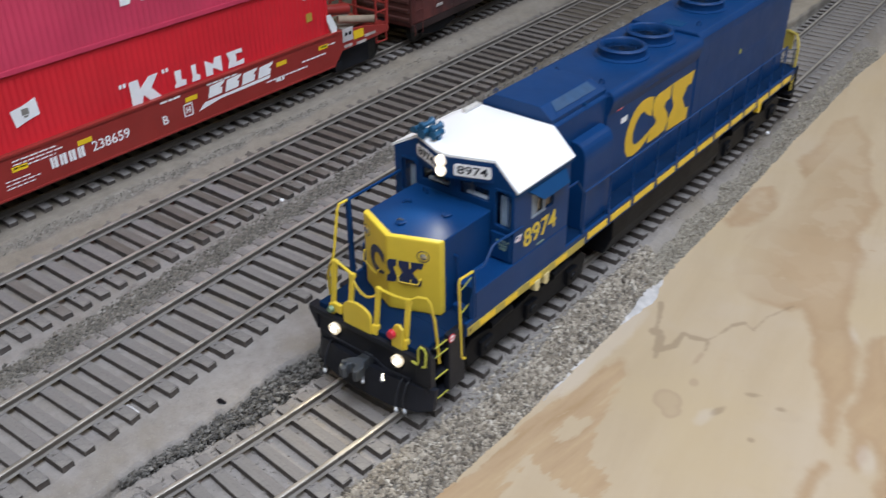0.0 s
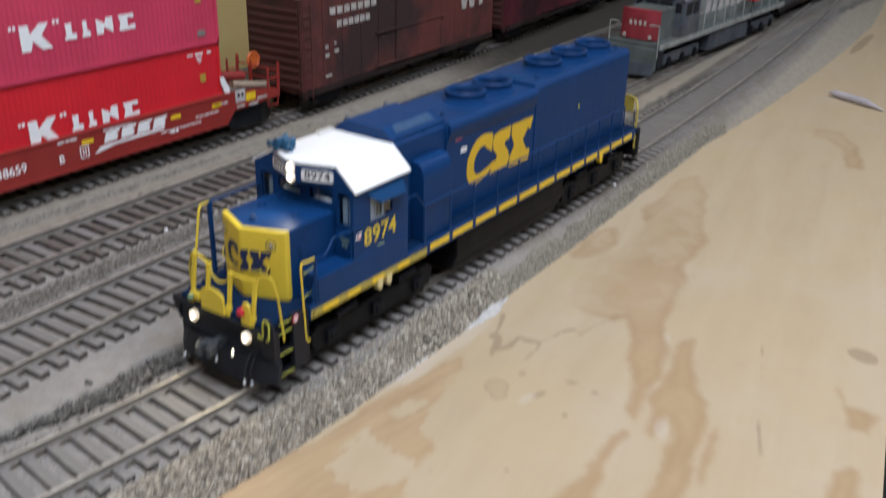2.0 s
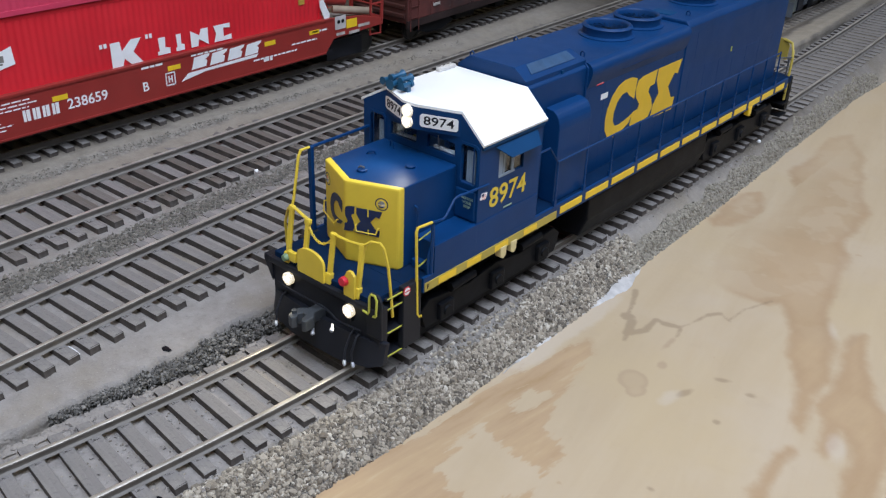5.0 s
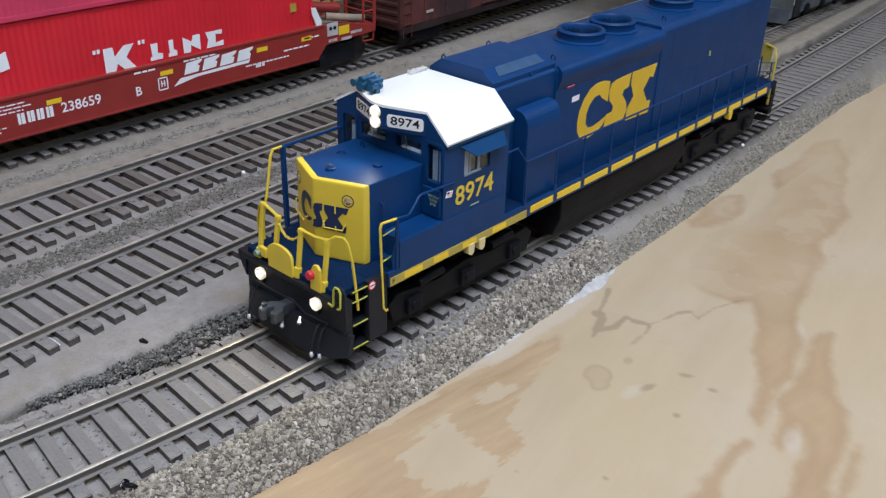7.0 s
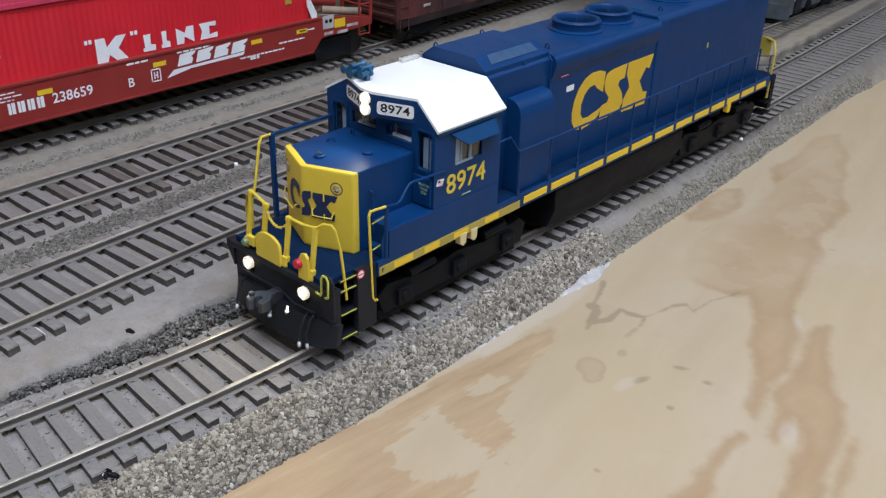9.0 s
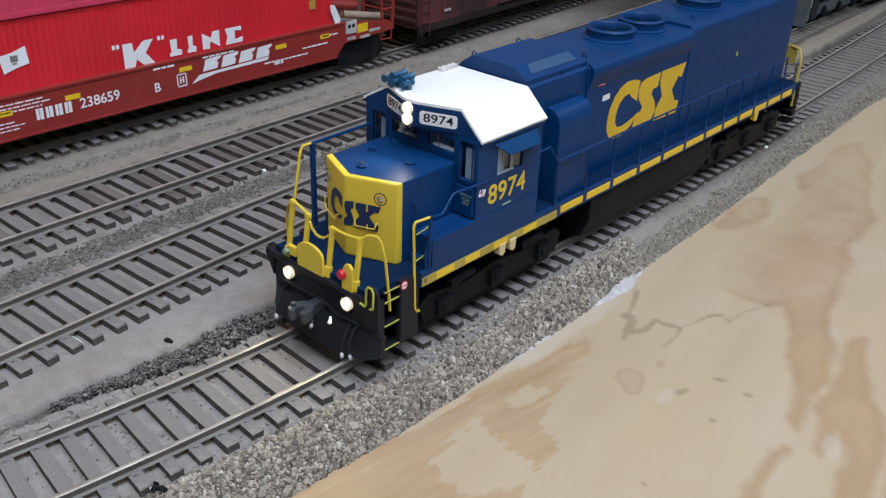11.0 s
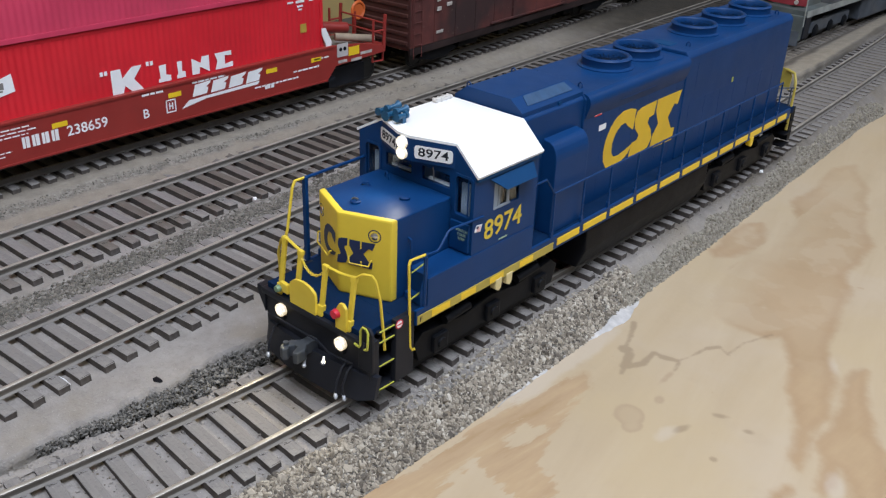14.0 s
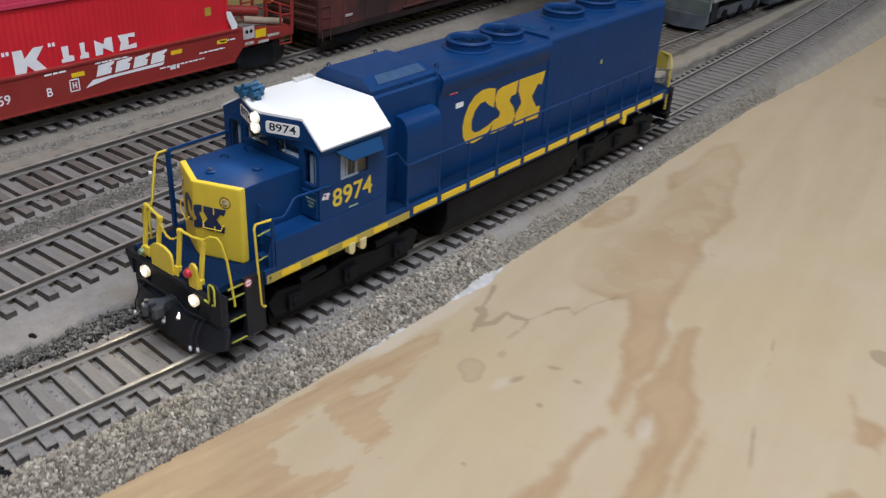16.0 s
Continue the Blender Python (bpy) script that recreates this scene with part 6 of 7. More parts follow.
WHEEL = dull("dark_wheel_steel", (0.02, 0.019, 0.018), 0.45, 0.3, 90, 0.05, 0.3)
HORN_BLUE = dull("teal_blue_paint", (0.015, 0.085, 0.17), 0.4, 0.12, 90)
CLEAR = dull("clear_plastic", (0.62, 0.60, 0.57), 0.25, 0.08, 90)
build_locomotive()


# the lit ditch lights throw a warm glow on the rails ahead
for s in (-1, 1):
    glow = bpy.data.lights.new("ditch_lamp", "SPOT")
    glow.energy, glow.color, glow.spot_size, glow.spot_blend, glow.shadow_soft_size = 0.034, (1.0, 0.86, 0.55), math.radians(130), 0.8, 0.10 * U
    new("ditch_lamp", glow).matrix_basis = pose(s * 0.86 * U, -0.16 * U, 1.35 * U, 62, 0, 180)


# the lit headlights shine down over the nose
beam = bpy.data.lights.new("headlight_lamp", "SPOT")
beam.energy, beam.color, beam.spot_size, beam.spot_blend, beam.shadow_soft_size = 0.045, (1.0, 0.93, 0.80), math.radians(100), 0.9, 0.10 * U
new("headlight_lamp", beam).matrix_basis = pose(0, 2.50 * U, 4.30 * U, 66, 0, 180)


# ---- freight cars on the storage track ----
CAR_WHEEL = ((-0.04, 0.0), (-0.04, 0.46), (0.0, 0.46), (0.01, 0.42), (0.15, 0.415), (0.15, 0.34), (0.12, 0.33), (0.12, 0.0))


def build_container(label, material, roofmat, y0, y1, x, z0, z1, seed):
    """A ribbed container; x is its near side."""
    root = thing("container", label, "container", (x, y0, z0), group="stacked containers")
    L, H, W = y1 - y0, z1 - z0, 2.44
    body = part("body", box(bmesh.new(), -W, -0.03, 0.03, L - 0.03, 0.06, H - 0.06), material, root)
    bm = bmesh.new()
    n = int(L / 0.19)
    pts = []
    for k in range(n):
        a = 0.1 + k * (L - 0.2) / n
        d = (L - 0.2) / n
        pts += [(-0.028, a), (-0.010, a + 0.22 * d), (-0.010, a + 0.5 * d), (-0.028, a + 0.72 * d)]
    lo = [bm.verts.new((u, v, 0.12)) for u, v in pts]
    hi = [bm.verts.new((u, v, H - 0.1)) for u, v in pts]
    for k in range(len(pts) - 1):
        bm.faces.new((lo[k], lo[k + 1], hi[k + 1], hi[k]))
    part("corrugated_side", bm, material, body)
    for y in (0.0, L - 0.12):
        for xx in (-W, -0.12):
            part("corner_post", box(bmesh.new(), xx, xx + 0.12, y, y + 0.12, 0, H, 0.015), material, root)
    part("bottom_rail", box(bmesh.new(), -0.10, 0.0, 0.0, L, 0.0, 0.14, 0.012), material, root)
    part("top_rail", box(bmesh.new(), -0.08, 0.0, 0.0, L, H - 0.10, H, 0.012), material, root)
    rf = bmesh.new()
    box(rf, -W, -0.06, 0.04, L - 0.04, H - 0.07, H - 0.02)
    roof = part("roof", rf, roofmat, root)
    ridge = mesh_of("roof_ridge", box(bmesh.new(), -W + 0.1, -0.15, 0, 0.14, H - 0.02, H - 0.006), roofmat)
    for k in range(int((L - 0.5) / 0.28)):
        ob = new("roof_ridge", ridge)
        ob.parent, ob.location = roof, (0, (0.2 + 0.28 * k) * U, 0)
    return root


def line_marks():
    """The shipping line's mark as plain white blocks: one tall block and a row of four lower ones; 4.5 long."""
    tall = [(0.32, -0.40), (0.62, -0.40), (0.72, -0.12), (1.0, -0.40), (1.36, -0.40), (1.02, 0.02), (1.30, 0.38), (0.98, 0.38), (0.66, 0.10), (0.62, 0.38), (0.32, 0.38)]
    dots = [slab(0.0, 0.09, 0.28, 0.40), slab(0.13, 0.22, 0.28, 0.40), slab(1.44, 1.53, 0.30, 0.42), slab(1.57, 1.66, 0.30, 0.42)]
    low = []
    for x, w in ((1.80, 0.42), (2.42, 0.30), (2.95, 0.62), (3.78, 0.72)):
        low.append([(x, -0.26), (x + w, -0.26), (x + w, -0.10), (x + 0.62 * w, -0.06), (x + 0.66 * w, 0.24), (x + 0.1 * w, 0.24), (x + 0.16 * w, -0.14), (x, -0.16)] if w < 0.5 else [(x, -0.26), (x + 0.9 * w, -0.26), (x + 0.9 * w, -0.10), (x + 0.5 * w, -0.14), (x + 0.5 * w, 0.13), (x + 0.85 * w, 0.10), (x + 0.85 * w, 0.24), (x, 0.24), (x + 0.12 * w, 0.0)] if w > 0.7 else [(x, -0.26), (x + 0.4 * w, -0.26), (x + 0.45 * w, -0.05), (x + w, -0.26), (x + w, 0.24), (x + 0.6 * w, 0.24), (x + 0.5 * w, 0.06), (x, 0.24)])
    return [tall] + dots + low


def build_well_car():
    """Red well car with two stacked containers."""
    x = -11.40
    root = thing("well_car", "oxide red intermodal well car carrying two stacked red containers", "freight car", (x, 0, 0))
    side = bmesh.new()
    prism(side, [(-14.0, 1.34), (10.8, 1.34), (11.2, 1.78), (13.5, 1.87), (13.5, 2.12), (12.4, 2.36), (11.1, 2.5), (-14.0, 2.5)], "x", -0.10, 0.0, 0.012)
    sd = part("side_sill", side, CAR_RED, root)
    part("top_flange", box(bmesh.new(), -0.16, 0.03, -14.0, 11.1, 2.44, 2.52, 0.01), CAR_RED, sd)
    part("bottom_flange", box(bmesh.new(), -0.12, 0.025, -14.0, 10.8, 1.33, 1.39, 0.01), CAR_RED, sd)
    part("side_sill", box(bmesh.new(), -3.05, -2.95, -14.0, 11.6, 1.25, 2.5), CAR_RED, root)
    part("well_floor", box(bmesh.new(), -2.9, -0.1, -14.0, 11.2, 1.25, 1.40), BLACK, root)
    # lettering and marks on the side
    m = facing(0.004, 6.60, 1.98, (0, 1, 0), (0, 0, 1))
    for k in range(4):
        u = -1.22 + 0.66 * k
        part("road_emblem", shapes(bmesh.new(), m, [[(u, -0.02), (u + 0.52, 0.0), (u + 0.58, 0.17), (u + 0.50, 0.21), (u + 0.66, 0.30), (u + 0.68, 0.37), (u + 0.12, 0.33)]], 0.005), DECAL, sd, "white slanting emblem block")
    bm = bmesh.new()
    shapes(bm, m, [[(-1.62, -0.30), (-1.36, -0.09), (1.30, -0.03), (1.22, -0.13), (-0.75, -0.16)]], 0.005)
    part("road_emblem", bm, DECAL, sd, "white pointed emblem stroke")
    words("car_number", "238659", 0.40, facing(0.004, 1.96, 1.87, (0, 1, 0), (0, 0, 1)), DECAL, sd, 0.003, 1.02)
    bars = bmesh.new()
    mm = facing(0.004, 0.62, 1.86, (0, 1, 0), (0, 0, 1))
    for k in range(4):
        shapes(bars, mm, [slab(-0.52 + 0.27 * k, -0.44 + 0.27 * k, -0.15, 0.16), slab(-0.42 + 0.27 * k, -0.32 + 0.27 * k, -0.15, 0.16)], 0.004)
    part("reporting_mark", bars, DECAL, sd, "white lettering bars")
    words("platform_letter", "B", 0.38, facing(0.004, 3.78, 1.80, (0, 1, 0), (0, 0, 1)), DECAL, sd, 0.003)
    mm = facing(0.004, 0, 0, (0, 1, 0), (0, 0, 1))
    rnd = random.Random(5)
    for y0, y1, z, h in ((-0.9, 0.35, 2.28, 0.035), (-0.9, 0.55, 2.18, 0.035), (-0.9, 0.3, 2.08, 0.035), (-1.2, -0.5, 1.80, 0.03), (-1.2, -0.2, 1.70, 0.03), (-1.2, -0.4, 1.60, 0.03),
                        (3.7, 4.4, 2.33, 0.06), (5.4, 6.6, 2.36, 0.05), (7.7, 9.5, 1.72, 0.05), (9.3, 10.4, 1.92, 0.05), (8.1, 8.5, 1.62, 0.12), (10.2, 10.9, 2.16, 0.05)):
        u, small = y0, bmesh.new()
        while u < y1:
            w = rnd.uniform(0.10, 0.26)
            shapes(small, mm, [slab(u, min(y1, u + w), z, z + h)], 0.004)
            u += w + 0.04
        part("small_print", small, DECAL, sd, "row of small white print bars")
    for y, z in ((1.18, 2.12), (4.78, 2.17), (8.40, 2.18), (10.3, 2.18), (-0.73, 2.08), (-4, 2.12), (-7, 2.12)):
        part("yellow_reflector", box(bmesh.new(), 0.0, 0.008, y - 0.22, y + 0.22, z - 0.07, z + 0.07), YELLOW_BRIGHT, sd)
    fr = bmesh.new()
    mm = facing(0.004, 4.62, 1.86, (0, 1, 0), (0, 0, 1))
    shapes(fr, mm, [slab(-0.17, 0.17, 0.16, 0.20), slab(-0.17, 0.17, -0.20, -0.16), slab(-0.17, -0.13, -0.2, 0.2), slab(0.13, 0.17, -0.2, 0.2), slab(-0.07, -0.03, -0.1, 0.1), slab(0.03, 0.07, -0.1, 0.1), slab(-0.05, 0.05, -0.02, 0.02)], 0.004)
    part("boxed_mark", fr, DECAL, sd)
    # end platform with railings, brake wheel, coupler
    thing_end(root)
    part("truck_frame", box(bmesh.new(), -2.6, -0.5, 11.3, 13.0, 0.85, 1.5), BLACK, root)
    for y in (11.7, 13.2):
        ax = bmesh.new()
        cyl(ax, (-2.4, y, 1.18), (-0.7, y, 1.18), 0.08, 0.08, 8)
        part("axle", ax, BLACK, root)
        for xx, way in ((-2.37, -1), (-0.73, 1)):
            part("wheel", turned((xx, y, 1.18), (way, 0, 0), CAR_WHEEL, 22), WHEEL, root)


def thing_end(root):
    bm = bmesh.new()
    prism(bm, [(10.9, 2.3), (11.9, 1.75), (14.0, 1.75), (14.0, 2.0), (11.9, 2.05), (11.0, 2.5)], "x", -2.6, -0.45, 0.02)
    box(bm, -2.06, -1.94, 13.9, 14.0, 2.0, 2.9)
    end = part("end_platform", bm, CAR_RED, root)
    part("platform_grating", box(bmesh.new(), -2.2, -0.9, 12.2, 13.5, 2.05, 2.10), BOX_ROOF, end)
    part("hose_reel", cyl(bmesh.new(), (-1.15, 12.2, 2.40), (-0.45, 13.45, 2.26), 0.14, 0.14, 12), DUSTY_TAN, end, "dusty tan cylinder")
    for x in (-2.4, -0.10):
        part("end_post", tube(bmesh.new(), [(x, 13.60, 1.85), (x, 13.66, 3.17)], 0.065), CAR_RED, end)
        part("inner_post", tube(bmesh.new(), [(x - 0.06, 13.12, 1.95), (x - 0.06, 13.14, 3.05)], 0.045), CAR_RED, end)
        part("side_rail", tube(bmesh.new(), [(x - 0.03, 13.13, 2.62), (x, 13.63, 2.62)], 0.035), CAR_RED, end)
    for z in (2.45, 2.85):
        part("end_rail", tube(bmesh.new(), [(-2.4, 13.64, z), (-0.1, 13.64, z)], 0.035), CAR_RED, end)
    part("brake_pipe", cyl(bmesh.new(), (-1.75, 11.0, 2.85), (-1.55, 13.1, 2.50), 0.20, 0.20, 14), CAR_RED, end, "red brake cylinder")
    wheel = bmesh.new()
    pts = [(-2.0, 14.16 + 0.30 * math.cos(a), 2.90 + 0.30 * math.sin(a)) for a in (k * math.pi / 10 for k in range(21))]
    tube(wheel, pts, 0.06, 8)
    cyl(wheel, (-2.03, 14.16, 2.90), (-1.97, 14.16, 2.90), 0.24, 0.24, 18)
    part("brake_wheel", wheel, ORANGE, end, "orange brake wheel")
    part("white_plate", plate(bmesh.new(), [(-0.06, 10.80, 2.52), (-0.06, 11.02, 2.52), (-0.06, 11.04, 2.66), (-0.06, 10.78, 3.15), (-0.06, 10.60, 3.17), (-0.06, 10.62, 2.95)], 0.03, (1, 0, 0)), DECAL, end)
    part("yellow_reflector", box(bmesh.new(), -0.02, 0.012, 11.78, 12.28, 2.03, 2.33), YELLOW_BRIGHT, end)
    panel = part("grey_panel", box(bmesh.new(), 0.004, 0.02, 11.24, 11.74, 2.07, 2.52), END_WHITE, end, "pale grey plate with two round holes")
    for y in (11.40, 11.59):
        part("hole", cyl(bmesh.new(), (0.012, y, 2.33), (0.024, y, 2.33), 0.07, 0.07, 12), UNDER, panel)
    part("stirrup_step", tube(bmesh.new(), [(-0.08, 13.02, 1.95), (-0.08, 13.02, 1.56), (-0.08, 13.54, 1.54), (-0.08, 13.54, 1.95)], 0.04), CAR_RED, end)
    for y0, y1, z in ((12.35, 12.9, 2.02), (11.3, 11.7, 1.90), (11.9, 12.4, 1.86)):
        part("faded_decal", box(bmesh.new(), 0.003, 0.01, y0, y1, z - 0.05, z + 0.05), WORN_DECAL, end)
    part("coupler", box(bmesh.new(), -1.7, -1.35, 13.5, 14.5, 1.5, 1.8, 0.05), BLACK, end)
    return end


def mark_container(root, y, z, s):
    emblem_parts("line_emblem", root, facing(0.0, y, z, (0, 1, 0), (0, 0, 1)), [[(u * s, v * s) for u, v in q] for q in line_marks()], 0.006, DECAL, "white emblem block")


def build_stack():
    low = build_container("bright red ribbed container with white emblem shapes, lower of two", CONT_RED, CONT_ROOF, -1.75, 10.75, -11.52, 1.62, 4.42, 1)
    high = build_container("faded pinkish red ribbed container with white emblem shapes, upper of two", CONT_PINK, CONT_ROOF, -1.75, 10.75, -11.46, 4.44, 7.24, 2)
    mark_container(low, 2.58 + 1.75, 2.84 - 1.62, 1.0)
    mark_container(high, 2.76 + 1.75, 5.74 - 4.44, 1.0)
    for c in (low, high):
        part("yellow_plate", box(bmesh.new(), 0.0, 0.012, 11.50, 11.76, 1.52, 1.80), GOLD, c)
        b = bmesh.new()
        mm = facing(0.004, 0, 0, (0, 1, 0), (0, 0, 1))
        shapes(b, mm, [slab(11.0, 11.25, 2.52, 2.58), slab(11.35, 11.7, 2.50, 2.58), slab(11.9, 12.1, 2.50, 2.58), slab(11.4, 11.65, 2.36, 2.42), slab(11.45, 11.6, 2.26, 2.31)], 0.004)
        part("code_bars", b, DECAL, c, "small white code bars")
    part("grey_plate", box(bmesh.new(), 0.0, 0.012, 11.5, 11.85, 0.35, 0.55), BOX_ROOF, high)
    flag = bmesh.new()
    mm = facing(0.0, 1.55, 1.66, (0, 1, 0), (0, 0, 1))
    shapes(flag, mm, [[(-0.35, 0.25), (0.0, 0.30), (0.38, 0.42), (0.42, -0.05), (0.05, -0.12), (-0.28, -0.22)]], 0.005)
    part("flag_emblem", flag, DECAL, low, "white flag shape")
    bm = bmesh.new()
    shapes(bm, mm, [slab(-0.06, 0.14, 0.05, 0.22), slab(-0.02, 0.10, -0.02, 0.03)], 0.008)
    part("flag_mark", bm, BOX_ROOF, low)


build_well_car()
build_stack()


def build_boxcar(label, material, x, y, turn, length, mark, base=0.75):
    root = thing("boxcar", label, "freight car", (x, y, base), turn, "boxcars")
    L, W, z0, z1 = length, 2.9, 0.86, 5.42
    body = part("body", box(bmesh.new(), -W + 0.05, -0.05, 0.05, L, z0, z1), material, root)
    rib = mesh_of("end_rib", prism(bmesh.new(), [(0.05, 0), (-0.05, 0.07), (-0.05, 0.17), (0.05, 0.25)], "x", -W + 0.15, -0.15), BOX_END)
    part("end_wall", box(bmesh.new(), -W + 0.06, -0.06, 0.0, 0.045, z0 + 0.1, z1 - 0.1), BOX_END, body)
    for k in range(10):
        ob = new("end_rib", rib)
        ob.parent, ob.location = body, (0, 0, (z0 + 0.15 + 0.34 * k) * U)
    top = bmesh.new()
    prism(top, [(-W, z1 - 0.06), (-W, z1 + 0.06), (-W / 2, z1 + 0.12), (0.0, z1 + 0.06), (0.0, z1 - 0.06)], "y", -0.05, L + 0.05)
    for k in range(int(L / 0.9)):
        prism(top, [(-W + 0.05, z1 + 0.05), (-W / 2, z1 + 0.15), (-0.05, z1 + 0.09), (-0.05, z1 + 0.03), (-W / 2, z1 + 0.1), (-W + 0.05, z1 + 0.03)], "y", 0.3 + 0.9 * k, 0.36 + 0.9 * k)
    part("roof", top, BOX_ROOF, root)
    part("end_panel", box(bmesh.new(), -W + 0.04, -0.04, -0.03, 0.05, z1 - 0.70, z1 - 0.02), END_WHITE, root, "dusty white end panel")
    for k in range(12):
        y0 = 0.08 + k * (L - 0.1) / 12
        part("side_panel", box(bmesh.new(), -0.05, -0.02, y0 + 0.02, y0 + (L - 0.1) / 12 - 0.02, z0 + 0.12, z1 - 0.1, 0.006), material, root)
    part("side_sill", box(bmesh.new(), -0.10, 0.0, 0.0, L, z0 - 0.16, z0 + 0.10, 0.01), SILL_SHADE, root)
    door = part("door", box(bmesh.new(), -0.02, 0.05, 0.42 * L, 0.66 * L, z0 + 0.15, z1 - 0.25, 0.01), material, root)
    for z in (z0 + 0.2, z0 + 1.7, z1 - 0.3):
        part("door_rail", box(bmesh.new(), -0.02, 0.09, 0.32 * L, 0.68 * L, z, z + 0.07, 0.01), material, door)
    ladder = bmesh.new()
    for k in range(9):
        tube(ladder, [(0.02, 0.15, z0 + 0.2 + 0.42 * k), (0.02, 0.62, z0 + 0.2 + 0.42 * k)], 0.016, 5)
    for yy in (0.15, 0.62):
        tube(ladder, [(0.015, yy, z0 - 0.3), (0.015, yy, z0 + 3.7)], 0.016, 5)
    part("ladder", ladder, material, root)
    if mark:
        b = bmesh.new()
        mm = facing(0.004, 0, 0, (0, 1, 0), (0, 0, 1))
        for k in range(7):
            emblem_parts("emblem_bar", root, mm, [slab(1.85 + 0.48 * k, 2.22 + 0.48 * k, 3.84, 4.13)], 0.02, WORN_DECAL, "white emblem bar")
        for k in range(6):
            emblem_parts("emblem_bar", root, mm, [slab(2.32 + 0.40 * k, 2.63 + 0.40 * k, 3.28, 3.55)], 0.02, WORN_DECAL, "white emblem bar")
        q = [slab(1.5, 1.7, 2.5, 2.66), slab(1.5, 1.75, 2.15, 2.3), slab(2.1, 2.4, 2.25, 2.38), slab(1.5, 1.9, 1.3, 1.4), slab(2.1, 2.25, 2.6, 2.7)]
        shapes(b, mm, q, 0.02)
        part("lettering_bars", b, WORN_DECAL, root, "white lettering bars")
        u = 12.2
        emblem_parts("big_emblem", root, mm, [[(u - 0.05, 4.25), (u + 0.33, 4.25), (u + 0.52, 3.25), (u + 0.78, 4.10), (u + 1.05, 4.10), (u + 1.25, 3.25), (u + 1.55, 4.25), (u + 1.92, 4.25), (u + 1.45, 2.62), (u + 1.08, 2.62), (u + 0.85, 3.3), (u + 0.68, 2.62), (u + 0.30, 2.62)],
                                              [(u + 2.0, 2.62), (u + 2.35, 2.62), (u + 2.42, 3.2), (u + 3.0, 3.25), (u + 3.35, 3.65), (u + 3.2, 4.12), (u + 2.85, 4.25), (u + 2.1, 4.25)]], 0.02, WORN_DECAL, "large worn white emblem block")
        part("emblem_notch", shapes(bmesh.new(), mm, [[(u + 2.45, 3.55), (u + 2.85, 3.58), (u + 2.95, 3.8), (u + 2.8, 3.95), (u + 2.5, 3.95)]], 0.026), material, root)
    for yc in (1.9, L - 1.9):
        fr = bmesh.new()
        for xx in (-2.6, -0.35):
            prism(fr, [(yc - 1.2, 0.45), (yc - 0.5, 0.85), (yc + 0.5, 0.85), (yc + 1.2, 0.45), (yc + 0.4, 0.25), (yc - 0.4, 0.25)], "x", xx, xx + 0.15)
        box(fr, -2.5, -0.4, yc - 0.3, yc + 0.3, 0.4, 0.95)
        truck = part("truck", fr, UNDER, root)
        for dy in (-0.9, 0.9):
            ax = bmesh.new()
            cyl(ax, (-2.27, yc + dy, 0.42), (-0.63, yc + dy, 0.42), 0.08, 0.08, 8)
            part("axle", ax, UNDER, truck)
            for xx, way in ((-2.19, -1), (-0.71, 1)):
                part("wheel", turned((xx, yc + dy, 0.42), (way, 0, 0), CAR_WHEEL, 20), WHEEL, truck)
    # Deep underframe and added dark blocks stand in for the shade underneath.
    part("underframe", box(bmesh.new(), -2.1, -0.75, 2.6, L - 2.6, 0.30, 0.9), UNDER, root)
    for q, r in ((3.4, 1.3), (6.2, 0.7), (8.4, 2.0), (11.4, 0.9)):
        part("underfloor_shade_block", box(bmesh.new(), -0.75, -0.35, q, q + r, 0.34, 0.80, 0.04), UNDER, root)
    part("coupler", box(bmesh.new(), -1.6, -1.3, -0.8, 0.1, 0.75, 1.0, 0.04), UNDER, root)
    return root


build_boxcar("weathered brown boxcar with ribbed end and bare metal roof", BOX_BROWN, -11.33, 14.85, 3.2, 15.8, True)
build_boxcar("dark maroon boxcar coupled behind the brown one", BOX_MAROON, -12.33, 31.9, 4.6, 15.8, False)
build_boxcar("dark brown boxcar far along the storage track", BOX_BROWN, -13.9, 49.5, 7.0, 15.8, False)


# ---- weathered grey locomotive far off on the siding ----
LILAC_ROOF = dull("dusty_lilac_paint", (0.085, 0.085, 0.105), 0.7, 0.4, 40, 0.3)
GREY_RAIL = dull("weathered_white_rail", (0.27, 0.28, 0.26), 0.7, 0.3, 60, 0.3)


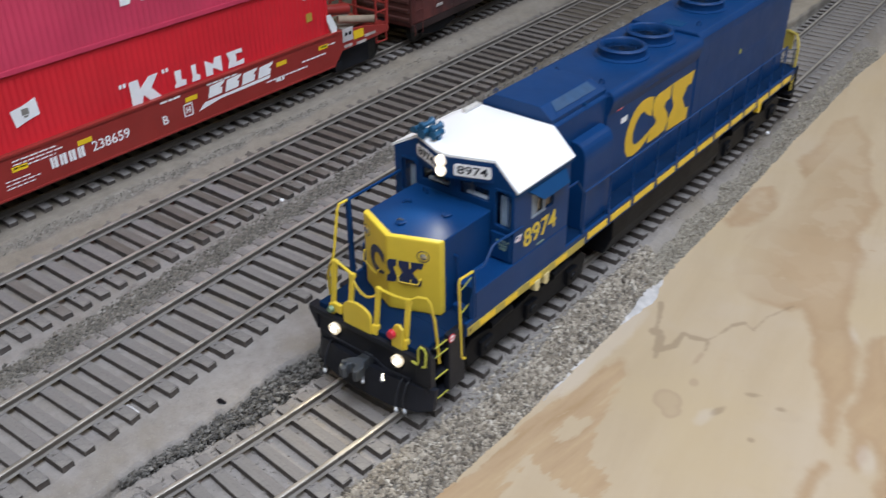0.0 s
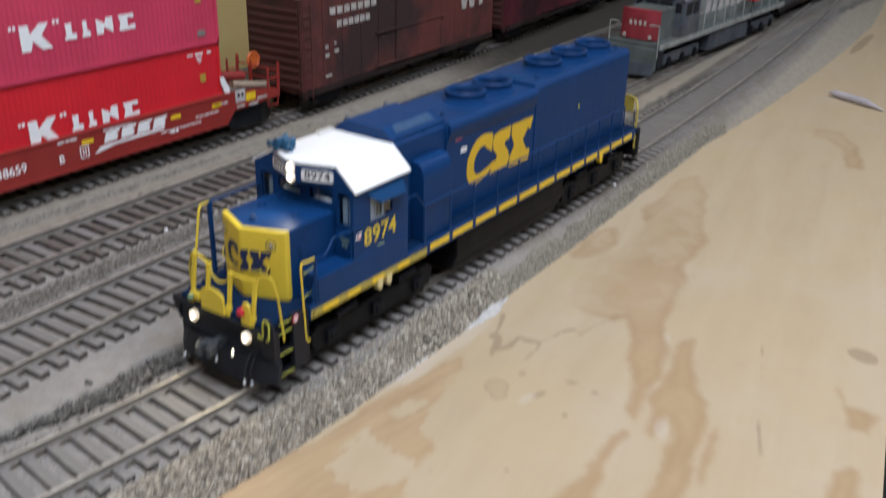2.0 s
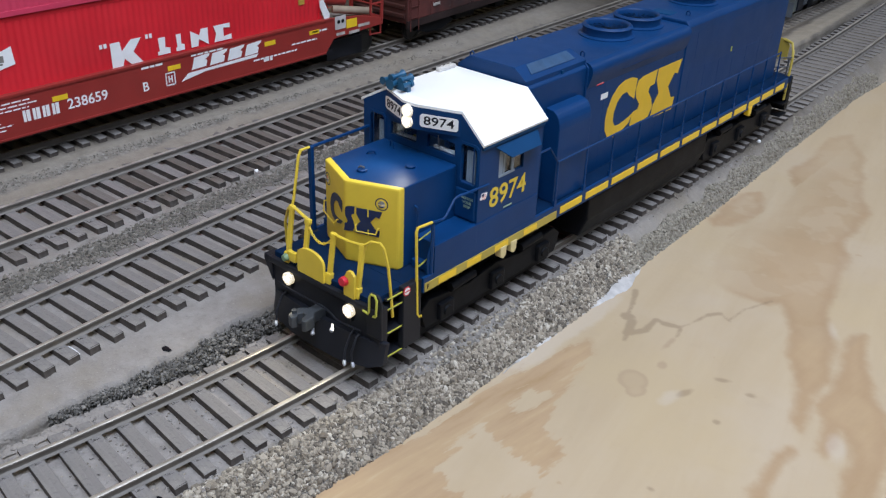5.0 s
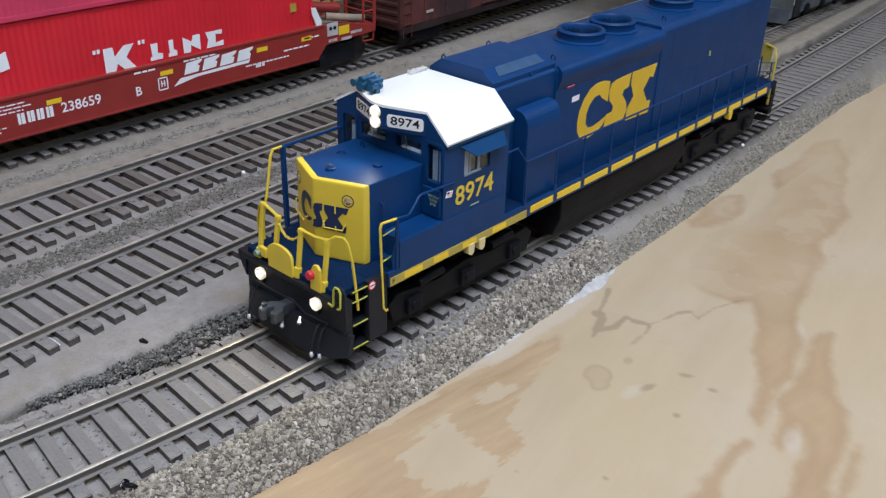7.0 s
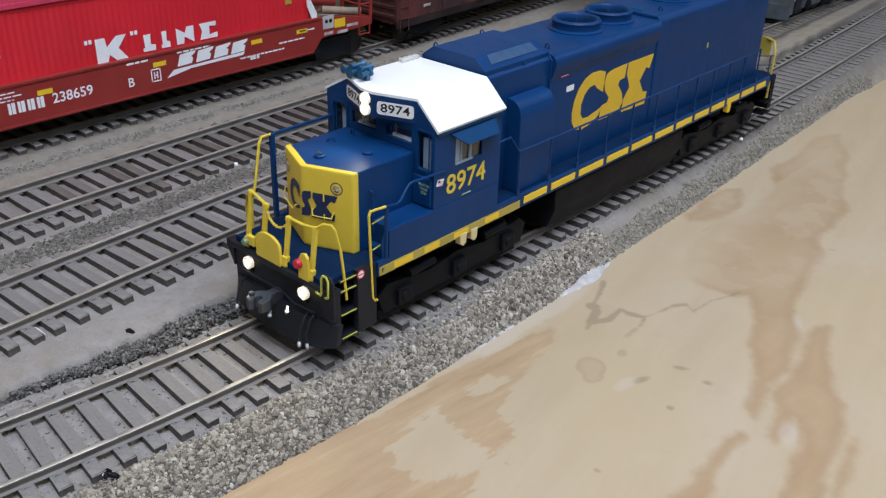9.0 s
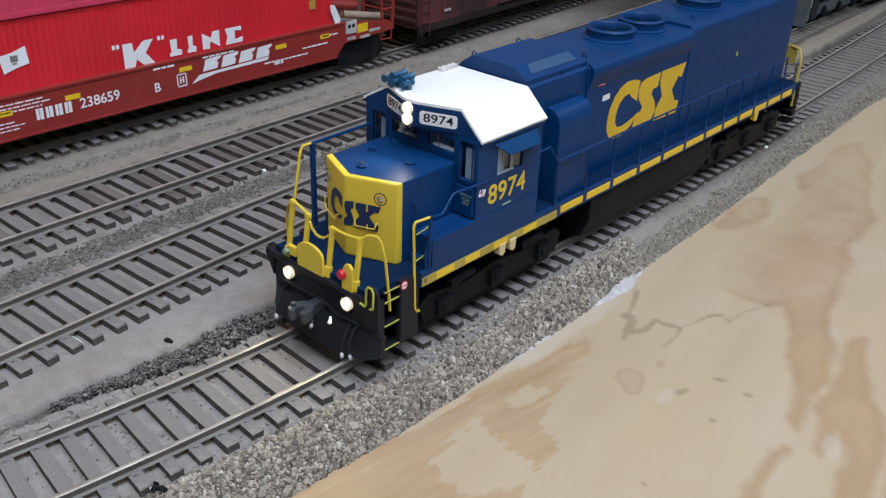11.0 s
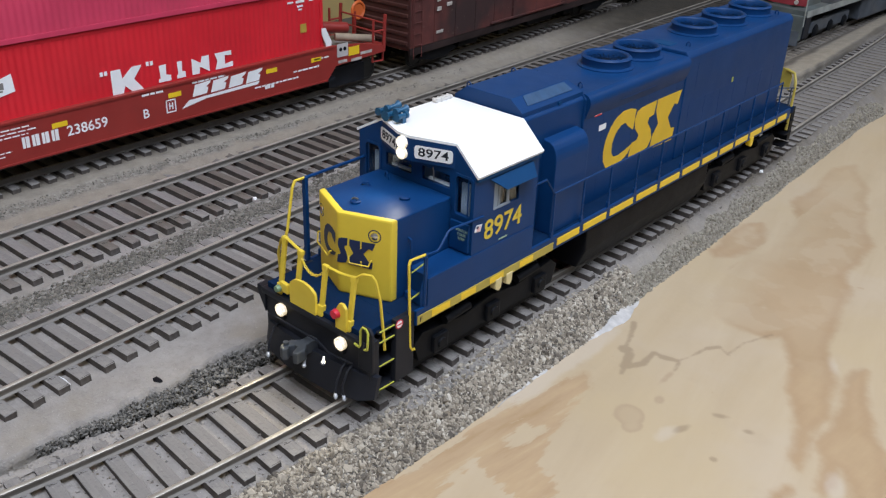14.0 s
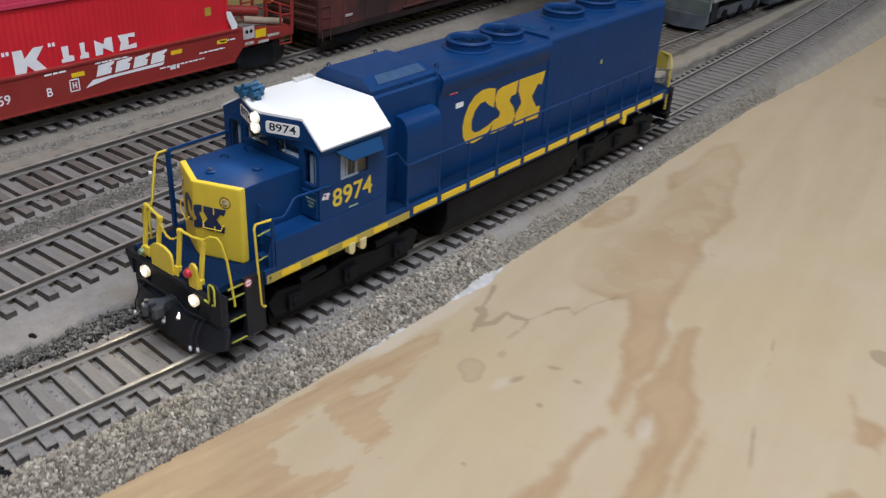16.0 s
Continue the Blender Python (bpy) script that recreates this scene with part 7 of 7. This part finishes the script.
def build_far_locomotive():
    root = thing("diesel_locomotive", "weathered grey model diesel locomotive with red nose, standing on the siding", "locomotive", (-5.60, 34.0, -0.20), -2.5)
    p = lambda name, bm, mat, parent=root, label="": part(name, bm, mat, parent, label)  # noqa: E731
    p("walkway", box(bmesh.new(), -1.5, 1.5, 0.3, 19.6, 1.45, 1.72, 0.02), GREY_MODEL)
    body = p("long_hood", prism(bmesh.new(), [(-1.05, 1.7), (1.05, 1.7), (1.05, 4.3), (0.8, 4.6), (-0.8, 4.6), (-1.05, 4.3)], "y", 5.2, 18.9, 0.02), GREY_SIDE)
    for y in (9.5, 11.2, 14.2, 15.8, 17.4):
        p("roof_fan", cyl(bmesh.new(), (0, y, 4.6), (0, y, 4.8), 0.6, 0.58, 20), GREY_MODEL, body)
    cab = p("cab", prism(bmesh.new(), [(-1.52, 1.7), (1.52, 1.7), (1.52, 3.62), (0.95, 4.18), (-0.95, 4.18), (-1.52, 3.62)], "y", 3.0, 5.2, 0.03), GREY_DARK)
    p("cab_roof", prism(bmesh.new(), [(-1.58, 3.60), (-0.98, 4.19), (0.98, 4.19), (1.58, 3.60), (1.58, 3.66), (1.0, 4.25), (-1.0, 4.25), (-1.58, 3.66)], "y", 2.9, 5.25), LILAC_ROOF, cab, "dusty lilac-grey cab roof")
    for x0, x1 in ((-1.35, -1.0), (-0.8, -0.1), (0.1, 0.8), (1.0, 1.35)):
        p("front_window", box(bmesh.new(), x0, x1, 2.97, 3.0, 3.05, 3.55), BLACK, cab)
    for y0 in (3.3, 4.2):
        p("side_window", box(bmesh.new(), 1.52, 1.54, y0, y0 + 0.7, 2.9, 3.5), BLACK, cab)
    p("number_panel", box(bmesh.new(), -0.9, 0.9, 2.9, 3.0, 3.68, 4.05, 0.02), BLACK, cab)
    nose = p("short_hood", prism(bmesh.new(), [(-1.0, 1.0), (-0.4, 0.75), (0.4, 0.75), (1.0, 1.0), (1.0, 3.0), (-1.0, 3.0)], "z", 1.7, 3.35, 0.04), GREY_MODEL, root)
    p("nose_panel", prism(bmesh.new(), [(-1.12, 0.98), (-0.5, 0.735), (0.5, 0.735), (1.12, 0.98), (1.12, 1.05), (-1.12, 1.05)], "z", 1.80, 3.36), RED_NOSE, nose, "faded red nose panel")
    b = bmesh.new()
    for k in range(4):
        box(b, -0.55 + 0.28 * k, -0.40 + 0.28 * k, 0.715, 0.735, 2.55, 2.78)
    p("nose_bars", b, WORN_DECAL, nose, "white lettering bars")
    b = bmesh.new()
    mm = facing(1.056, 0, 0, (0, 1, 0), (0, 0, 1))
    for k in range(6):
        shapes(b, mm, [slab(6.4 + 0.95 * k, 7.0 + 0.95 * k, 2.45, 3.45, 0.25), slab(6.4 + 0.95 * k, 7.2 + 0.95 * k, 3.15, 3.5, 0.25)], 0.01)
    p("side_lettering", b, END_WHITE, body, "faded white lettering bars")
    pl = p("pilot", box(bmesh.new(), -1.45, 1.45, 0.1, 0.35, 0.35, 1.5, 0.03), GREY_MODEL)
    p("plough", prism(bmesh.new(), [(-1.4, 0.1), (0, -0.3), (1.4, 0.1), (1.4, 0.2), (-1.4, 0.2)], "z", 0.1, 0.8), GREY_DARK, pl)
    for s in (-1, 1):
        p("marker_lens", cyl(bmesh.new(), (s * 0.75, 0.70, 1.98), (s * 0.75, 0.62, 1.98), 0.10, 0.10, 12), WORN_DECAL, pl)
        r = bmesh.new()
        tube(r, [(s * 1.45, 0.3, 1.0), (s * 1.45, 0.25, 2.7), (s * 1.2, 0.2, 2.75), (s * 0.9, 0.2, 2.7)], 0.04)
        tube(r, [(s * 1.5, 5.3, 2.75), (s * 1.5, 19.0, 2.75)], 0.03)
        hr = p("handrail", r, GREY_RAIL)
        for k in range(9):
            p("stanchion", tube(bmesh.new(), [(s * 1.5, 6 + 1.5 * k, 1.7), (s * 1.5, 6 + 1.5 * k, 2.75)], 0.03), GREY_RAIL, hr)
        p("front_steps", box(bmesh.new(), min(s * 1.05, s * 1.5), max(s * 1.05, s * 1.5), 0.4, 0.95, 0.4, 1.5), BLACK)
        p("walkway_edge", box(bmesh.new(), min(s * 1.5, s * 1.52), max(s * 1.5, s * 1.52), 0.4, 19.5, 1.42, 1.73), GREY_RAIL)
    p("fuel_tank", box(bmesh.new(), -1.35, 1.35, 7.5, 13.5, 0.25, 1.3, 0.08), GREY_DARK)
    for yc in (4.0, 16.2):
        t = p("truck", box(bmesh.new(), -1.25, 1.25, yc - 2.3, yc + 2.3, 0.4, 0.95, 0.06), GREY_DARK)
        for k in (-1, 0, 1):
            ax = bmesh.new()
            cyl(ax, (-0.8, yc + 1.7 * k, 0.5), (0.8, yc + 1.7 * k, 0.5), 0.1, 0.1, 8)
            p("axle", ax, UNDER, t)
            for s in (-1, 1):
                p("wheel", turned((s * 0.73, yc + 1.7 * k, 0.5), (s, 0, 0), ((-0.04, 0.0), (-0.04, 0.54), (0.0, 0.54), (0.01, 0.5), (0.16, 0.49), (0.16, 0.0)), 20), WHEEL, t)
                p("journal_box", turned((s * 1.2, yc + 1.7 * k, 0.5), (s, 0, 0), ((0.0, 0.30), (0.10, 0.30), (0.16, 0.2)), 8), UNDER, t)
    return root


build_far_locomotive()
build_boxcar("weathered dark grey freight car coupled behind the grey locomotive", BOX_GREY, -4.0, 55.2, -1.5, 15.8, False, -0.20)


def build_red_marker():
    root = thing("red_signal_box", "small red box on a pale post beside the far siding", "signal", (-3.55, 47.5, 0.1))
    part("post", cyl(bmesh.new(), (0, 0, 0), (0, 0, 2.2), 0.07, 0.07, 10), UNDER, root)
    part("head", box(bmesh.new(), -0.35, 0.35, -0.35, 0.35, 2.2, 4.4, 0.04), CONT_RED, root)


def build_pen():
    root = thing("grey_pen", "grey pen-like stick lying on the plywood", "pen", (5.1, 39.0, BOARD), 63)
    part("barrel", cyl(bmesh.new(), (0, -0.7, 0.2), (0, 1.3, 0.2), 0.20, 0.19, 12), LILAC, root)
    part("blade", cyl(bmesh.new(), (0, -0.7, 0.2), (0, -1.85, 0.06), 0.20, 0.03, 12), LILAC, root)
    part("tip", cyl(bmesh.new(), (0, 1.3, 0.2), (0, 1.65, 0.17), 0.10, 0.05, 12), LILAC, root)


build_red_marker()
build_pen()


def build_lump(name, label, category, at, size, material, seed, thin=0.7):
    """A single rough lump, such as a pebble or a crumb."""
    rnd = random.Random(seed)
    bm = bmesh.new()
    bmesh.ops.create_icosphere(bm, subdivisions=2, radius=size)
    for v in bm.verts:
        v.co *= 0.75 + 0.5 * rnd.random()
        v.co.z *= thin
        v.co.x *= 0.7 / thin ** 0.7 if thin < 0.5 else 1.0
    ob = part(name, bm, material)
    ob.location = (at[0] * U, at[1] * U, (at[2] + 0.4 * size) * U)
    return tagged(ob, label, category)


build_lump("pebble", "small white pebble beside the ties", "pebble", (1.35, 18.02, -0.24), 0.06, DECAL, 1)
build_lump("pebble", "small pale pebble on the siding ties", "pebble", (-7.35, 4.4, 0.24), 0.055, DECAL, 2)
def build_debris(at, seed):
    """Broken dark bits lying between two ties."""
    rnd = random.Random(seed)
    root = thing("broken_bits", "dark broken bits and a pale crumb between two ties", "debris", at)
    for k in range(9):
        bm = bmesh.new()
        bmesh.ops.create_icosphere(bm, subdivisions=1, radius=1.0)
        size = Vector((rnd.uniform(0.05, 0.11), rnd.uniform(0.03, 0.06), rnd.uniform(0.02, 0.05)))
        for v in bm.verts:
            v.co = Vector((v.co.x * size.x, v.co.y * size.y, v.co.z * size.z)) * rnd.uniform(0.65, 1.3)
        turn = Matrix.Rotation(rnd.uniform(0, 3.1), 4, "Z")
        bmesh.ops.transform(bm, matrix=Matrix.Translation((rnd.uniform(-0.13, 0.13), rnd.uniform(-0.10, 0.10), size.z + rnd.uniform(0, 0.05))) @ turn, verts=bm.verts)
        part("pale_crumb" if k == 8 else "fragment", bm, DECAL if k == 8 else UNDER, root, "pale crumb" if k == 8 else "")


build_debris((1.0, -4.45, -0.33), 3)
build_lump("plaster_crumb", "flat dark crumb by the broken ledge", "debris", (-2.36, -1.98, -0.105), 0.075, UNDER, 4, 0.3)


def build_twig():
    root = thing("pale_twig", "thin pale splinter lying beside the siding", "splinter", (-3.55, -3.31, -0.02), 2)
    part("splinter", tube(bmesh.new(), [(-0.2, 0, 0.02), (0.02, 0.01, 0.03), (0.22, 0.0, 0.02)], 0.012, 5), DECAL, root)


build_twig()
